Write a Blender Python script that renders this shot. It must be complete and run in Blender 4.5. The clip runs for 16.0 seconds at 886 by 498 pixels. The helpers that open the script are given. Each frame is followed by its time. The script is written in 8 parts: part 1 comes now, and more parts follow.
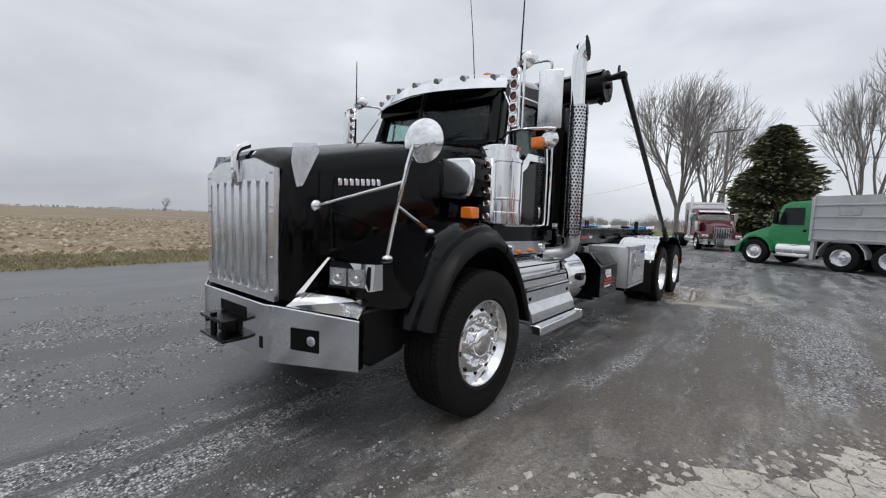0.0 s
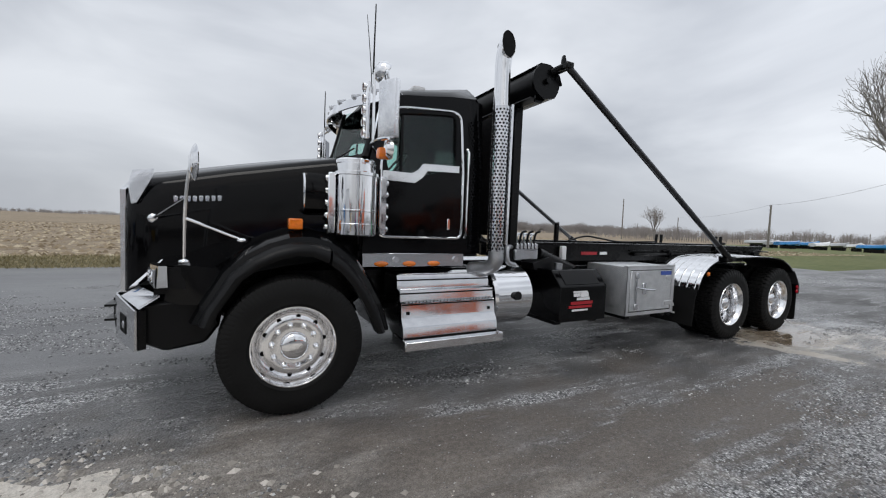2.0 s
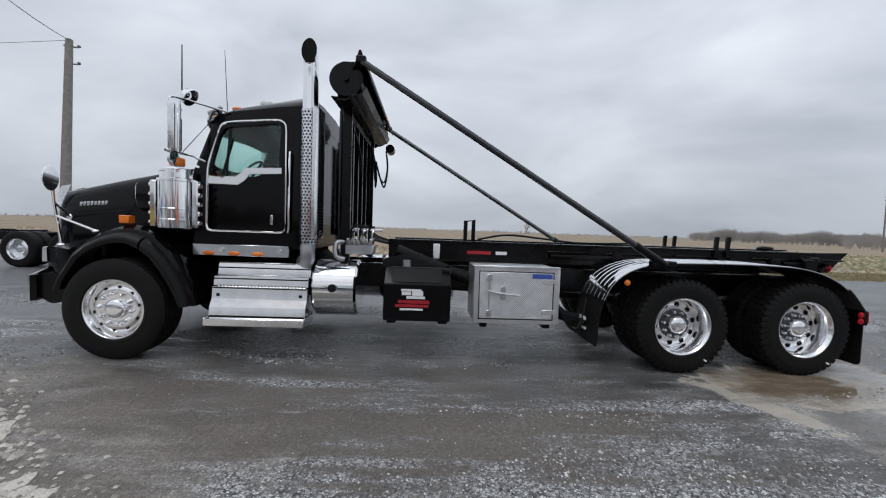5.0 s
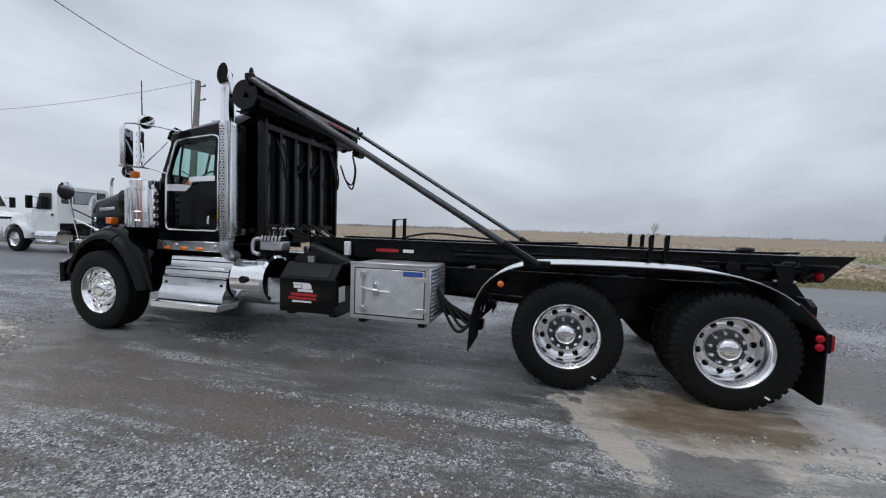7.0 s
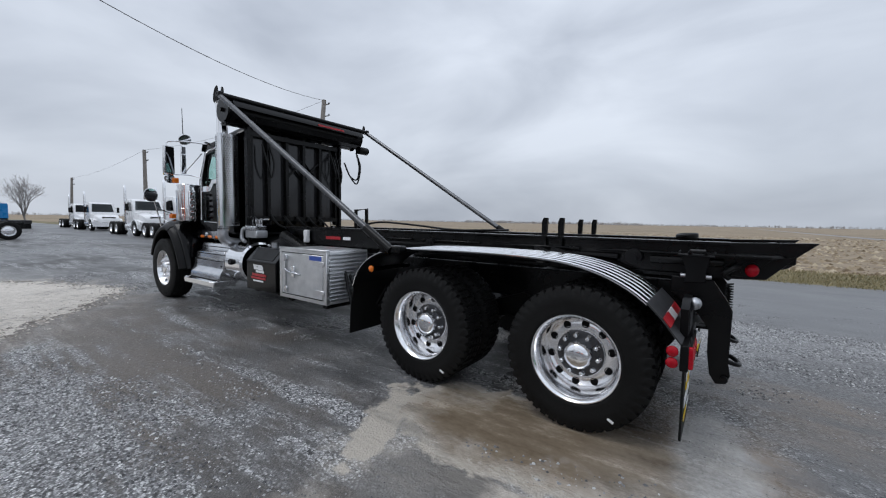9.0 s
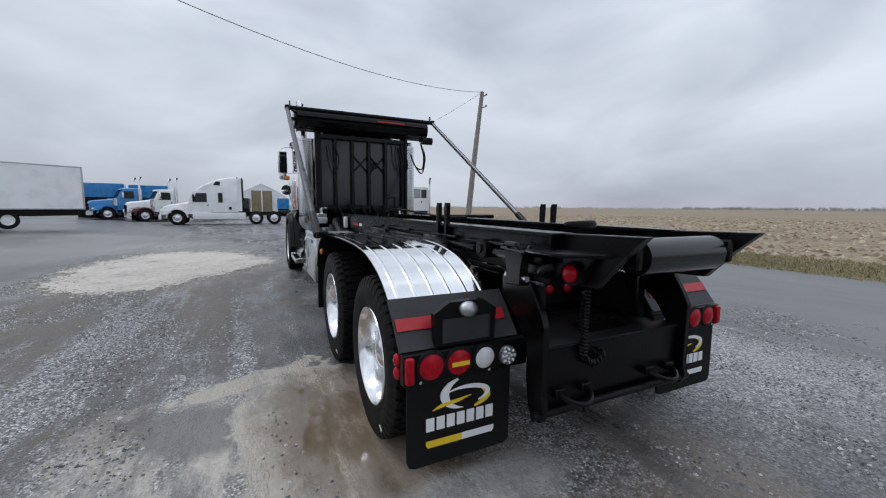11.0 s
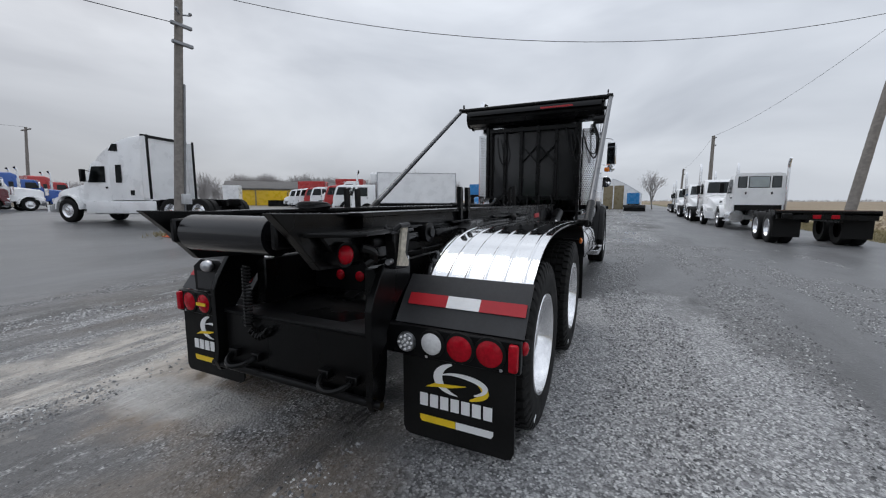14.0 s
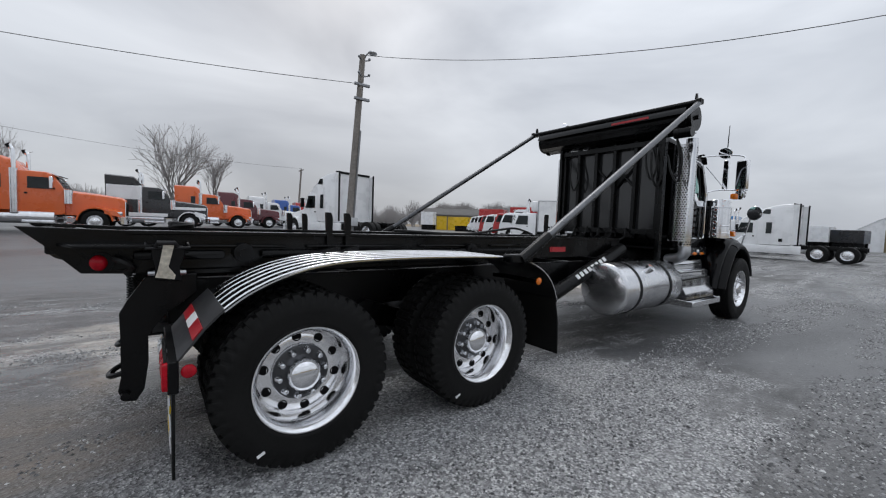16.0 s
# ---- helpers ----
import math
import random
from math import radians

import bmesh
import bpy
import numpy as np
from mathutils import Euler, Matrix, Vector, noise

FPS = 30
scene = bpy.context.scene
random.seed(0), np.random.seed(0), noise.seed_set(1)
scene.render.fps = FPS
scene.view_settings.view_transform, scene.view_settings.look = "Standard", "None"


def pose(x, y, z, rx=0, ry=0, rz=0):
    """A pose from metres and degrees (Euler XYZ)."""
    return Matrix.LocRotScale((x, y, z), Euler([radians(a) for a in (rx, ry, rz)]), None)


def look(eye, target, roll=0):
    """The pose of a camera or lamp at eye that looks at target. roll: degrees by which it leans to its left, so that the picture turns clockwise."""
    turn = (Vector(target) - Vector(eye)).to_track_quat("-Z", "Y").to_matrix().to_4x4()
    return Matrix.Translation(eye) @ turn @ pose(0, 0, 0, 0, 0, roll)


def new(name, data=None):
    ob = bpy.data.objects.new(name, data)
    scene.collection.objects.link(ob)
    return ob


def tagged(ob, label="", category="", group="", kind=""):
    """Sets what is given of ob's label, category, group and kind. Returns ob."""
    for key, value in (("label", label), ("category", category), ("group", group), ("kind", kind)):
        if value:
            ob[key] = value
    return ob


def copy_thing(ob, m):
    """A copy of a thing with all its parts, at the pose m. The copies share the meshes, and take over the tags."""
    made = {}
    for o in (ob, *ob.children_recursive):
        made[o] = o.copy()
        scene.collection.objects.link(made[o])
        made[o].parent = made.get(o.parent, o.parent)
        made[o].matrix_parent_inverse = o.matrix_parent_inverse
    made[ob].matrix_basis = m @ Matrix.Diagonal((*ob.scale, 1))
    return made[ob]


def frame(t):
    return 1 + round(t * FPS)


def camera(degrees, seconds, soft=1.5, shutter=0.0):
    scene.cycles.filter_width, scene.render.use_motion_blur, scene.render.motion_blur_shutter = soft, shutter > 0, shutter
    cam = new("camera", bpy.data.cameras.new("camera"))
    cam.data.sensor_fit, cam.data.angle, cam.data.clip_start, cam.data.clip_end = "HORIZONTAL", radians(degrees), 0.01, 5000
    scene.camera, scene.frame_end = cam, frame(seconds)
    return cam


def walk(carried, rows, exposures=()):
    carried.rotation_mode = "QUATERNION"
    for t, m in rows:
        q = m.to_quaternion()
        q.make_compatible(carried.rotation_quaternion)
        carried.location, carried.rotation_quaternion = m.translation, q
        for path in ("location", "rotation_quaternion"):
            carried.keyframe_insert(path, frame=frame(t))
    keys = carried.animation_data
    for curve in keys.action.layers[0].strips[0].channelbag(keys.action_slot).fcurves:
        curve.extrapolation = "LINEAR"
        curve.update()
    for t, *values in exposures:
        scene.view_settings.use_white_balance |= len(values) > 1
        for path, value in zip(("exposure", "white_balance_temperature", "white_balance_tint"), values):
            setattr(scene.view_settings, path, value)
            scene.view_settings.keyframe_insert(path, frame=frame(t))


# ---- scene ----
cam = camera(97.4, 16.0, soft=1.15)
PATH = [
    (0, (-2.336, -2.741, 1.412), (-0.799, -1.471, 1.261), 1.9),
    (0.5, (-1.838, -3.154, 1.428), (-0.432, -1.739, 1.283), 2.5),
    (1, (-1.412, -3.596, 1.49), (-0.155, -2.048, 1.344), 2.7),
    (1.5, (-0.904, -3.929, 1.485), (0.185, -2.256, 1.354), 2.5),
    (2, (-0.371, -4.331, 1.488), (0.55, -2.56, 1.375), 2.2),
    (2.5, (0.221, -4.597, 1.436), (0.991, -2.754, 1.338), 1.9),
    (3, (0.808, -4.878, 1.455), (1.441, -2.984, 1.35), 2.1),
    (3.5, (1.402, -5.184, 1.431), (1.9, -3.249, 1.347), 2.1),
    (4, (2.014, -5.346, 1.472), (2.369, -3.38, 1.382), 2.0),
    (6.5, (5.144, -5.267, 1.473), (4.79, -3.302, 1.362), 2.0),
    (7, (5.785, -5.098, 1.504), (5.282, -3.165, 1.398), 1.8),
    (7.5, (6.377, -4.799, 1.472), (5.727, -2.91, 1.379), 1.5),
    (8, (7.052, -4.616, 1.493), (6.237, -2.793, 1.38), 0.9),
    (8.5, (7.632, -4.322, 1.441), (6.648, -2.585, 1.326), 1.0),
    (9, (8.202, -3.964, 1.455), (7.037, -2.345, 1.314), 1.0),
    (9.5, (8.752, -3.582, 1.458), (7.419, -2.1, 1.294), 1.0),
    (10, (9.175, -3.055, 1.486), (7.684, -1.735, 1.302), 0.7),
    (12.5, (10.179, -0.106, 1.444), (8.194, -0.139, 1.201), 0.5),
    (13, (10.176, 0.517, 1.465), (8.219, 0.19, 1.217), 0.4),
    (13.5, (9.985, 1.108, 1.431), (8.093, 0.512, 1.176), 0.3),
    (14, (9.796, 1.704, 1.402), (8.002, 0.856, 1.155), 0.1),
    (14.5, (9.481, 2.193, 1.382), (7.804, 1.128, 1.158), 0.2),
    (15, (9.053, 2.633, 1.429), (7.518, 1.365, 1.234), 0.7),
    (15.5, (8.644, 3.137, 1.465), (7.271, 1.691, 1.305), 1.5),
    (16, (8.129, 3.489, 1.441), (6.931, 1.892, 1.318), 2.1),
]
walk(cam, [(t, look(eye, target, roll)) for t, eye, target, roll in PATH],
     exposures=[(0.0, 0.0, 6550, 10), (4.0, 0.0, 6400, 10), (7.0, 0.0, 6200, 10), (10.2, 0.0, 6150, 10), (13.0, 0.0, 6300, 10), (16.0, 0.0, 6400, 10)])

# ---- world, sun and exposure ----
world = bpy.data.worlds.new("overcast_sky")
scene.world = world
world.use_nodes = True
wn, wl = world.node_tree.nodes, world.node_tree.links
wn.clear()
w_out = wn.new("ShaderNodeOutputWorld")
w_bg = wn.new("ShaderNodeBackground")
w_sky = wn.new("ShaderNodeTexSky")
w_sky.sky_type = "NISHITA"
w_sky.sun_disc = False
w_sky.sun_elevation, w_sky.sun_rotation = radians(38), radians(200)
w_sky.air_density, w_sky.dust_density = 1.0, 3.0
w_scale = wn.new("ShaderNodeVectorMath")
w_scale.operation = "SCALE"
w_scale.inputs["Scale"].default_value = 0.10
wl.new(w_sky.outputs[0], w_scale.inputs[0])
w_tc = wn.new("ShaderNodeTexCoord")
w_map = wn.new("ShaderNodeMapping")
w_map.inputs["Scale"].default_value = (1.0, 1.0, 2.6)
w_n1 = wn.new("ShaderNodeTexNoise")
w_n1.inputs["Scale"].default_value = 1.9
w_n1.inputs["Detail"].default_value = 5.0
w_n1.inputs["Roughness"].default_value = 0.48
w_n1.inputs["Distortion"].default_value = 0.4
wl.new(w_tc.outputs["Generated"], w_map.inputs["Vector"])
wl.new(w_map.outputs[0], w_n1.inputs["Vector"])
w_ramp = wn.new("ShaderNodeValToRGB")
w_ramp.color_ramp.elements[0].position, w_ramp.color_ramp.elements[0].color = 0.30, (0.405, 0.432, 0.48, 1)
w_ramp.color_ramp.elements[1].position, w_ramp.color_ramp.elements[1].color = 0.70, (0.70, 0.73, 0.775, 1)
wl.new(w_n1.outputs["Fac"], w_ramp.inputs[0])
# the cloud deck thins towards the zenith
w_sep = wn.new("ShaderNodeSeparateXYZ")
wl.new(w_tc.outputs["Generated"], w_sep.inputs[0])
w_up = wn.new("ShaderNodeMapRange")
w_up.inputs["From Min"].default_value, w_up.inputs["From Max"].default_value = 0.0, 1.0
w_up.inputs["To Min"].default_value, w_up.inputs["To Max"].default_value = 0.96, 1.75
wl.new(w_sep.outputs["Z"], w_up.inputs["Value"])
# brighter towards +x, heavier cloud towards -y
w_side = wn.new("ShaderNodeMapRange")
w_side.interpolation_type = "SMOOTHSTEP"
w_side.inputs["From Min"].default_value, w_side.inputs["From Max"].default_value = 0.6, 1.05
w_side.inputs["To Min"].default_value, w_side.inputs["To Max"].default_value = 1.0, 1.26
wl.new(w_sep.outputs["X"], w_side.inputs["Value"])
w_low = wn.new("ShaderNodeMapRange")
w_low.inputs["From Min"].default_value, w_low.inputs["From Max"].default_value = -1.0, 0.0
w_low.inputs["To Min"].default_value, w_low.inputs["To Max"].default_value = 0.88, 1.0
wl.new(w_sep.outputs["Y"], w_low.inputs["Value"])
w_turn = wn.new("ShaderNodeMath")
w_turn.operation = "MULTIPLY"
wl.new(w_side.outputs[0], w_turn.inputs[0])
wl.new(w_low.outputs[0], w_turn.inputs[1])
w_both = wn.new("ShaderNodeMath")
w_both.operation = "MULTIPLY"
wl.new(w_up.outputs[0], w_both.inputs[0])
wl.new(w_turn.outputs[0], w_both.inputs[1])
w_mul = wn.new("ShaderNodeVectorMath")
w_mul.operation = "SCALE"
wl.new(w_ramp.outputs[0], w_mul.inputs[0])
wl.new(w_both.outputs[0], w_mul.inputs["Scale"])
w_mix = wn.new("ShaderNodeMixRGB")
w_mix.inputs[0].default_value = 0.94
wl.new(w_scale.outputs[0], w_mix.inputs[1])
wl.new(w_mul.outputs[0], w_mix.inputs[2])
wl.new(w_mix.outputs[0], w_bg.inputs["Color"])
w_bg.inputs["Strength"].default_value = 1.0
wl.new(w_bg.outputs[0], w_out.inputs["Surface"])

sun_data = bpy.data.lights.new("sun", "SUN")
sun_data.energy, sun_data.angle, sun_data.color = 0.6, radians(25), (1.0, 0.97, 0.93)
sun = new("sun", sun_data)
sun.matrix_world = look((0, 0, 40), (12, 14, 0))

# ---- materials ----
def mat_new(name):
    m = bpy.data.materials.new(name)
    m.use_nodes = True
    return m, m.node_tree.nodes, m.node_tree.links, m.node_tree.nodes["Principled BSDF"]


def coords(n, l, scale=(1, 1, 1)):
    tc, mp = n.new("ShaderNodeTexCoord"), n.new("ShaderNodeMapping")
    mp.inputs["Scale"].default_value = scale
    l.new(tc.outputs["Object"], mp.inputs["Vector"])
    return mp.outputs[0]


def noise_tex(n, l, vec, scale, detail=4.0, rough=0.55):
    t = n.new("ShaderNodeTexNoise")
    t.inputs["Scale"].default_value, t.inputs["Detail"].default_value, t.inputs["Roughness"].default_value = scale, detail, rough
    l.new(vec, t.inputs["Vector"])
    return t.outputs["Fac"]


def ramp(n, l, fac, stops):
    r = n.new("ShaderNodeValToRGB")
    els = r.color_ramp.elements
    els[0].position, els[0].color = stops[0][0], (*stops[0][1], 1)
    els[1].position, els[1].color = stops[-1][0], (*stops[-1][1], 1)
    for p, c in stops[1:-1]:
        e = els.new(p)
        e.color = (*c, 1)
    l.new(fac, r.inputs[0])
    return r.outputs[0]


def bump(n, l, height, bsdf, strength=0.2, dist=0.01):
    b = n.new("ShaderNodeBump")
    b.inputs["Strength"].default_value, b.inputs["Distance"].default_value = strength, dist
    l.new(height, b.inputs["Height"])
    l.new(b.outputs[0], bsdf.inputs["Normal"])


def mix(n, l, fac, a, b, kind="MIX"):
    m = n.new("ShaderNodeMixRGB")
    m.blend_type = kind
    for k, v in ((0, fac), (1, a), (2, b)):
        if hasattr(v, "links"):
            l.new(v, m.inputs[k])
        elif k == 0:
            m.inputs[k].default_value = v
        else:
            m.inputs[k].default_value = (*v, 1)
    return m.outputs[0]


def surface(name, color, rough=0.5, metal=0.0, var=0.15, scale=6.0, bump_s=0.0, coat=0.0, rough_var=0.1, spec=0.5, fine=60.0):
    """A painted, rubber or metal surface with grain and slow variation of tone and gloss."""
    m, n, l, b = mat_new(name)
    v = coords(n, l)
    n1, n2 = noise_tex(n, l, v, scale), noise_tex(n, l, v, fine, 3.0)
    dark, light = tuple(c * (1 - var) for c in color), tuple(min(1, c * (1 + var)) for c in color)
    c1 = ramp(n, l, n1, [(0.3, dark), (0.7, light)])
    c2 = mix(n, l, 0.25, c1, ramp(n, l, n2, [(0.35, dark), (0.65, light)]))
    l.new(c2, b.inputs["Base Color"])
    r = ramp(n, l, n1, [(0.3, (max(0.02, rough - rough_var),) * 3), (0.7, (min(1, rough + rough_var),) * 3)])
    l.new(r, b.inputs["Roughness"])
    b.inputs["Metallic"].default_value = metal
    b.inputs["Coat Weight"].default_value = coat
    b.inputs["Coat Roughness"].default_value = 0.04
    b.inputs["Specular IOR Level"].default_value = spec
    if bump_s:
        bump(n, l, n2, b, bump_s, 0.004)
    return m


M = {}
M["black_paint"] = surface("black_paint", (0.0022, 0.0022, 0.0026), 0.07, 0, 0.3, 1.2, 0, 0.0, 0.03, 0.20)
M["black_steel"] = surface("black_steel", (0.0024, 0.0024, 0.0026), 0.28, 0, 0.4, 3.0, 0.10, 0, 0.12, 0.22)
M["black_satin"] = surface("black_satin", (0.004, 0.004, 0.0045), 0.38, 0, 0.3, 4.0, 0.08, 0, 0.1, 0.18)
M["rubber"] = surface("rubber", (0.0075, 0.0074, 0.0072), 0.62, 0, 0.45, 5.0, 0.25, 0, 0.12, 0.18)
M["flare_rubber"] = surface("flare_rubber", (0.0055, 0.0055, 0.0059), 0.36, 0, 0.3, 5.0, 0.12, 0, 0.08, 0.18)
M["tail_panel"] = surface("tail_panel", (0.034, 0.034, 0.036), 0.5, 0, 0.25, 5.0, 0.1, 0, 0.08, 0.35)
M["chrome"] = surface("chrome", (0.86, 0.865, 0.88), 0.07, 1, 0.06, 4.0, 0, 0, 0.04)
M["polished_alu"] = surface("polished_alu", (0.82, 0.825, 0.84), 0.20, 1, 0.12, 7.0, 0.03, 0, 0.08)
M["brushed"] = surface("brushed_stainless", (0.78, 0.785, 0.80), 0.22, 1, 0.1, 9.0, 0.0, 0, 0.06)
M["fender_steel"] = surface("fender_steel", (0.84, 0.845, 0.855), 0.085, 1, 0.06, 3.0, 0.0, 0, 0.03)
M["tank_alu"] = surface("tank_alu", (0.74, 0.745, 0.76), 0.26, 1, 0.06, 2.0, 0.0, 0, 0.04)
M["step_alu"] = surface("step_alu", (0.70, 0.705, 0.72), 0.12, 1, 0.1, 6.0, 0.0, 0, 0.05)
M["stainless"] = surface("stainless", (0.70, 0.71, 0.73), 0.14, 1, 0.12, 3.0, 0.02, 0, 0.08)
M["dull_alu"] = surface("dull_alu", (0.50, 0.51, 0.53), 0.42, 1, 0.2, 6.0, 0.05, 0, 0.1)
M["arm_alu"] = surface("arm_alu", (0.26, 0.265, 0.275), 0.40, 1, 0.2, 9.0, 0.05, 0, 0.1)
M["roller_steel"] = surface("roller_steel", (0.006, 0.006, 0.007), 0.20, 0, 0.3, 6.0, 0.03, 0, 0.08, 0.55)
M["box_alu"] = surface("box_alu", (0.74, 0.745, 0.755), 0.36, 1, 0.12, 6.0, 0.03, 0, 0.08)
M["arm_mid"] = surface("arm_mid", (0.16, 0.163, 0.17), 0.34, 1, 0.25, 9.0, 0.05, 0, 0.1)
# darker than arm_mid: the left tarp arm's shade is put into the colour
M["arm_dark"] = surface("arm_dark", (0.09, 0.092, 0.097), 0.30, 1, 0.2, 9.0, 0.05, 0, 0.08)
M["arm_black"] = surface("arm_black", (0.006, 0.006, 0.007), 0.4, 0, 0.3, 9.0, 0.05, 0, 0.1, 0.35)
M["dark_hole"] = surface("dark_hole", (0.003, 0.003, 0.003), 0.7, 0, 0.3, spec=0.15)
M["rim_alu"] = surface("rim_alu", (0.90, 0.90, 0.91), 0.17, 1, 0.06, 14.0, 0.0, 0, 0.07)
M["white_vinyl"] = surface("white_vinyl", (0.86, 0.86, 0.86), 0.4, 0, 0.06)
M["yellow_vinyl"] = surface("yellow_vinyl", (0.85, 0.58, 0.02), 0.4, 0, 0.08)
M["red_vinyl"] = surface("red_vinyl", (0.42, 0.016, 0.024), 0.35, 0, 0.1)
M["blue_vinyl"] = surface("blue_vinyl", (0.05, 0.10, 0.42), 0.4, 0, 0.1)
M["red_lens"] = surface("red_lens", (0.40, 0.006, 0.016), 0.12, 0, 0.3, 40, 0.1, 0.0, spec=0.22)
M["amber_lens"] = surface("amber_lens", (0.85, 0.20, 0.012), 0.15, 0, 0.15, 30, 0.1, 0.6)
M["white_lens"] = surface("white_lens", (0.72, 0.72, 0.72), 0.15, 0, 0.12, 40, 0.1, 0.6)
M["lamp_glass"] = surface("lamp_glass", (0.42, 0.43, 0.45), 0.10, 0.6, 0.35, 45, 0.3, 0.4, 0.05)
M["hose"] = surface("hose", (0.004, 0.004, 0.004), 0.45, 0, 0.3, spec=0.3)
M["mirror"] = surface("mirror", (0.22, 0.23, 0.25), 0.03, 1, 0.05, 2.0, 0, 0, 0.01)
M["bulkhead_panel"] = surface("bulkhead_panel", (0.018, 0.018, 0.019), 0.12, 0, 0.3, 2.0, 0.0, 0, 0.05, 0.45)
M["smoked_lens"] = surface("smoked_lens", (0.13, 0.035, 0.026), 0.10, 0, 0.35, 40, 0.1, 0.3, 0.04, 0.4)
M["seat"] = surface("seat", (0.10, 0.10, 0.11), 0.8, 0, 0.2)


def glass_mat(name, tint, rough=0.02):
    m, n, l, b = mat_new(name)
    tr, mx, lw = n.new("ShaderNodeBsdfTransparent"), n.new("ShaderNodeMixShader"), n.new("ShaderNodeLayerWeight")
    tr.inputs["Color"].default_value = (*tint, 1)
    gl = n.new("ShaderNodeBsdfGlossy")
    gl.inputs["Roughness"].default_value = rough
    lw.inputs["Blend"].default_value = 0.5
    pw, ad = n.new("ShaderNodeMath"), n.new("ShaderNodeMath")
    pw.operation, ad.operation = "POWER", "MULTIPLY_ADD"
    pw.inputs[1].default_value = 4.0
    ad.inputs[1].default_value, ad.inputs[2].default_value = 0.7, 0.035
    l.new(lw.outputs["Facing"], pw.inputs[0])
    l.new(pw.outputs[0], ad.inputs[0])
    l.new(ad.outputs[0], mx.inputs[0])
    l.new(tr.outputs[0], mx.inputs[1])
    l.new(gl.outputs[0], mx.inputs[2])
    l.new(mx.outputs[0], n["Material Output"].inputs["Surface"])
    return m


M["glass"] = glass_mat("tinted_glass", (0.76, 0.89, 0.86))
M["glass_dark"] = surface("dark_window", (0.030, 0.038, 0.041), 0.06, 0, 0.2, 2.0, 0, 0.3, 0.03)


def diamond_plate(name):
    """Checker plate: short raised bars that lean one way and the other, in the plane of any upright face."""
    m, n, l, b = mat_new(name)
    v = coords(n, l)
    sep = n.new("ShaderNodeSeparateXYZ")
    l.new(v, sep.inputs[0])

    def calc(op, a, c=None):
        q = n.new("ShaderNodeMath")
        q.operation = op
        for k, e in ((0, a), (1, c)):
            if e is None:
                continue
            if isinstance(e, (int, float)):
                q.inputs[k].default_value = e
            else:
                l.new(e, q.inputs[k])
        return q.outputs[0]
    along = calc("ADD", sep.outputs["X"], sep.outputs["Y"])
    up = calc("ADD", sep.outputs["Z"], calc("MULTIPLY", sep.outputs["Y"], 0.5))
    fa = calc("SINE", calc("MULTIPLY", calc("ADD", along, up), 2 * math.pi / 0.046))
    fb = calc("SINE", calc("MULTIPLY", calc("SUBTRACT", along, up), 2 * math.pi / 0.046))
    h = calc("MAXIMUM", calc("SUBTRACT", calc("ABSOLUTE", calc("MULTIPLY", fa, fb)), 0.35), 0.0)
    l.new(ramp(n, l, noise_tex(n, l, v, 9), [(0.3, (0.66, 0.67, 0.68)), (0.7, (0.82, 0.825, 0.83))]), b.inputs["Base Color"])
    b.inputs["Metallic"].default_value = 1.0
    l.new(ramp(n, l, noise_tex(n, l, v, 5), [(0.3, (0.30,) * 3), (0.7, (0.42,) * 3)]), b.inputs["Roughness"])
    bump(n, l, h, b, 0.6, 0.010)
    return m


M["diamond"] = diamond_plate("diamond_plate_aluminium")

# ---- mesh helpers ----
def part(name, bm, material, parent=None, label="", sharp=38, smooth=True):
    bmesh.ops.recalc_face_normals(bm, faces=bm.faces[:])
    me = bpy.data.meshes.new(name)
    bm.to_mesh(me)
    bm.free()
    if smooth:
        me.shade_smooth()
        me.set_sharp_from_angle(angle=radians(sharp))
    me.materials.append(M[material] if isinstance(material, str) else material)
    ob = new(name, me)
    if parent is not None:
        ob.parent = parent
    if label:
        ob["label"] = label
    return ob


def holder(name, label, category, group="", at=(0, 0, 0), kind=""):
    ob = new(name)
    ob.empty_display_size = 0.3
    ob.location = at
    return tagged(ob, label, category, group, kind)


def B():
    return bmesh.new()


def box(bm, x, y, z, bev=0.0, seg=1):
    r = bmesh.ops.create_cube(bm, size=1.0)
    vs = r["verts"]
    for v in vs:
        v.co = Vector((x[0] if v.co.x < 0 else x[1], y[0] if v.co.y < 0 else y[1], z[0] if v.co.z < 0 else z[1]))
    if bev:
        es = list({e for v in vs for e in v.link_edges})
        bmesh.ops.bevel(bm, geom=es, offset=bev, segments=seg, affect="EDGES", profile=0.5)
    return bm


def cyl(bm, a, b, r, r2=None, seg=16, caps=True):
    a, b = Vector(a), Vector(b)
    d = b - a
    m = Matrix.Translation((a + b) / 2) @ d.to_track_quat("Z", "Y").to_matrix().to_4x4()
    bmesh.ops.create_cone(bm, cap_ends=caps, segments=seg, radius1=r, radius2=r if r2 is None else r2, depth=d.length, matrix=m)
    return bm


def ball(bm, c, r, seg=12, rings=8, squash=(1, 1, 1)):
    m = Matrix.Translation(c) @ Matrix.Diagonal((*squash, 1))
    bmesh.ops.create_uvsphere(bm, u_segments=seg, v_segments=rings, radius=r, matrix=m)
    return bm


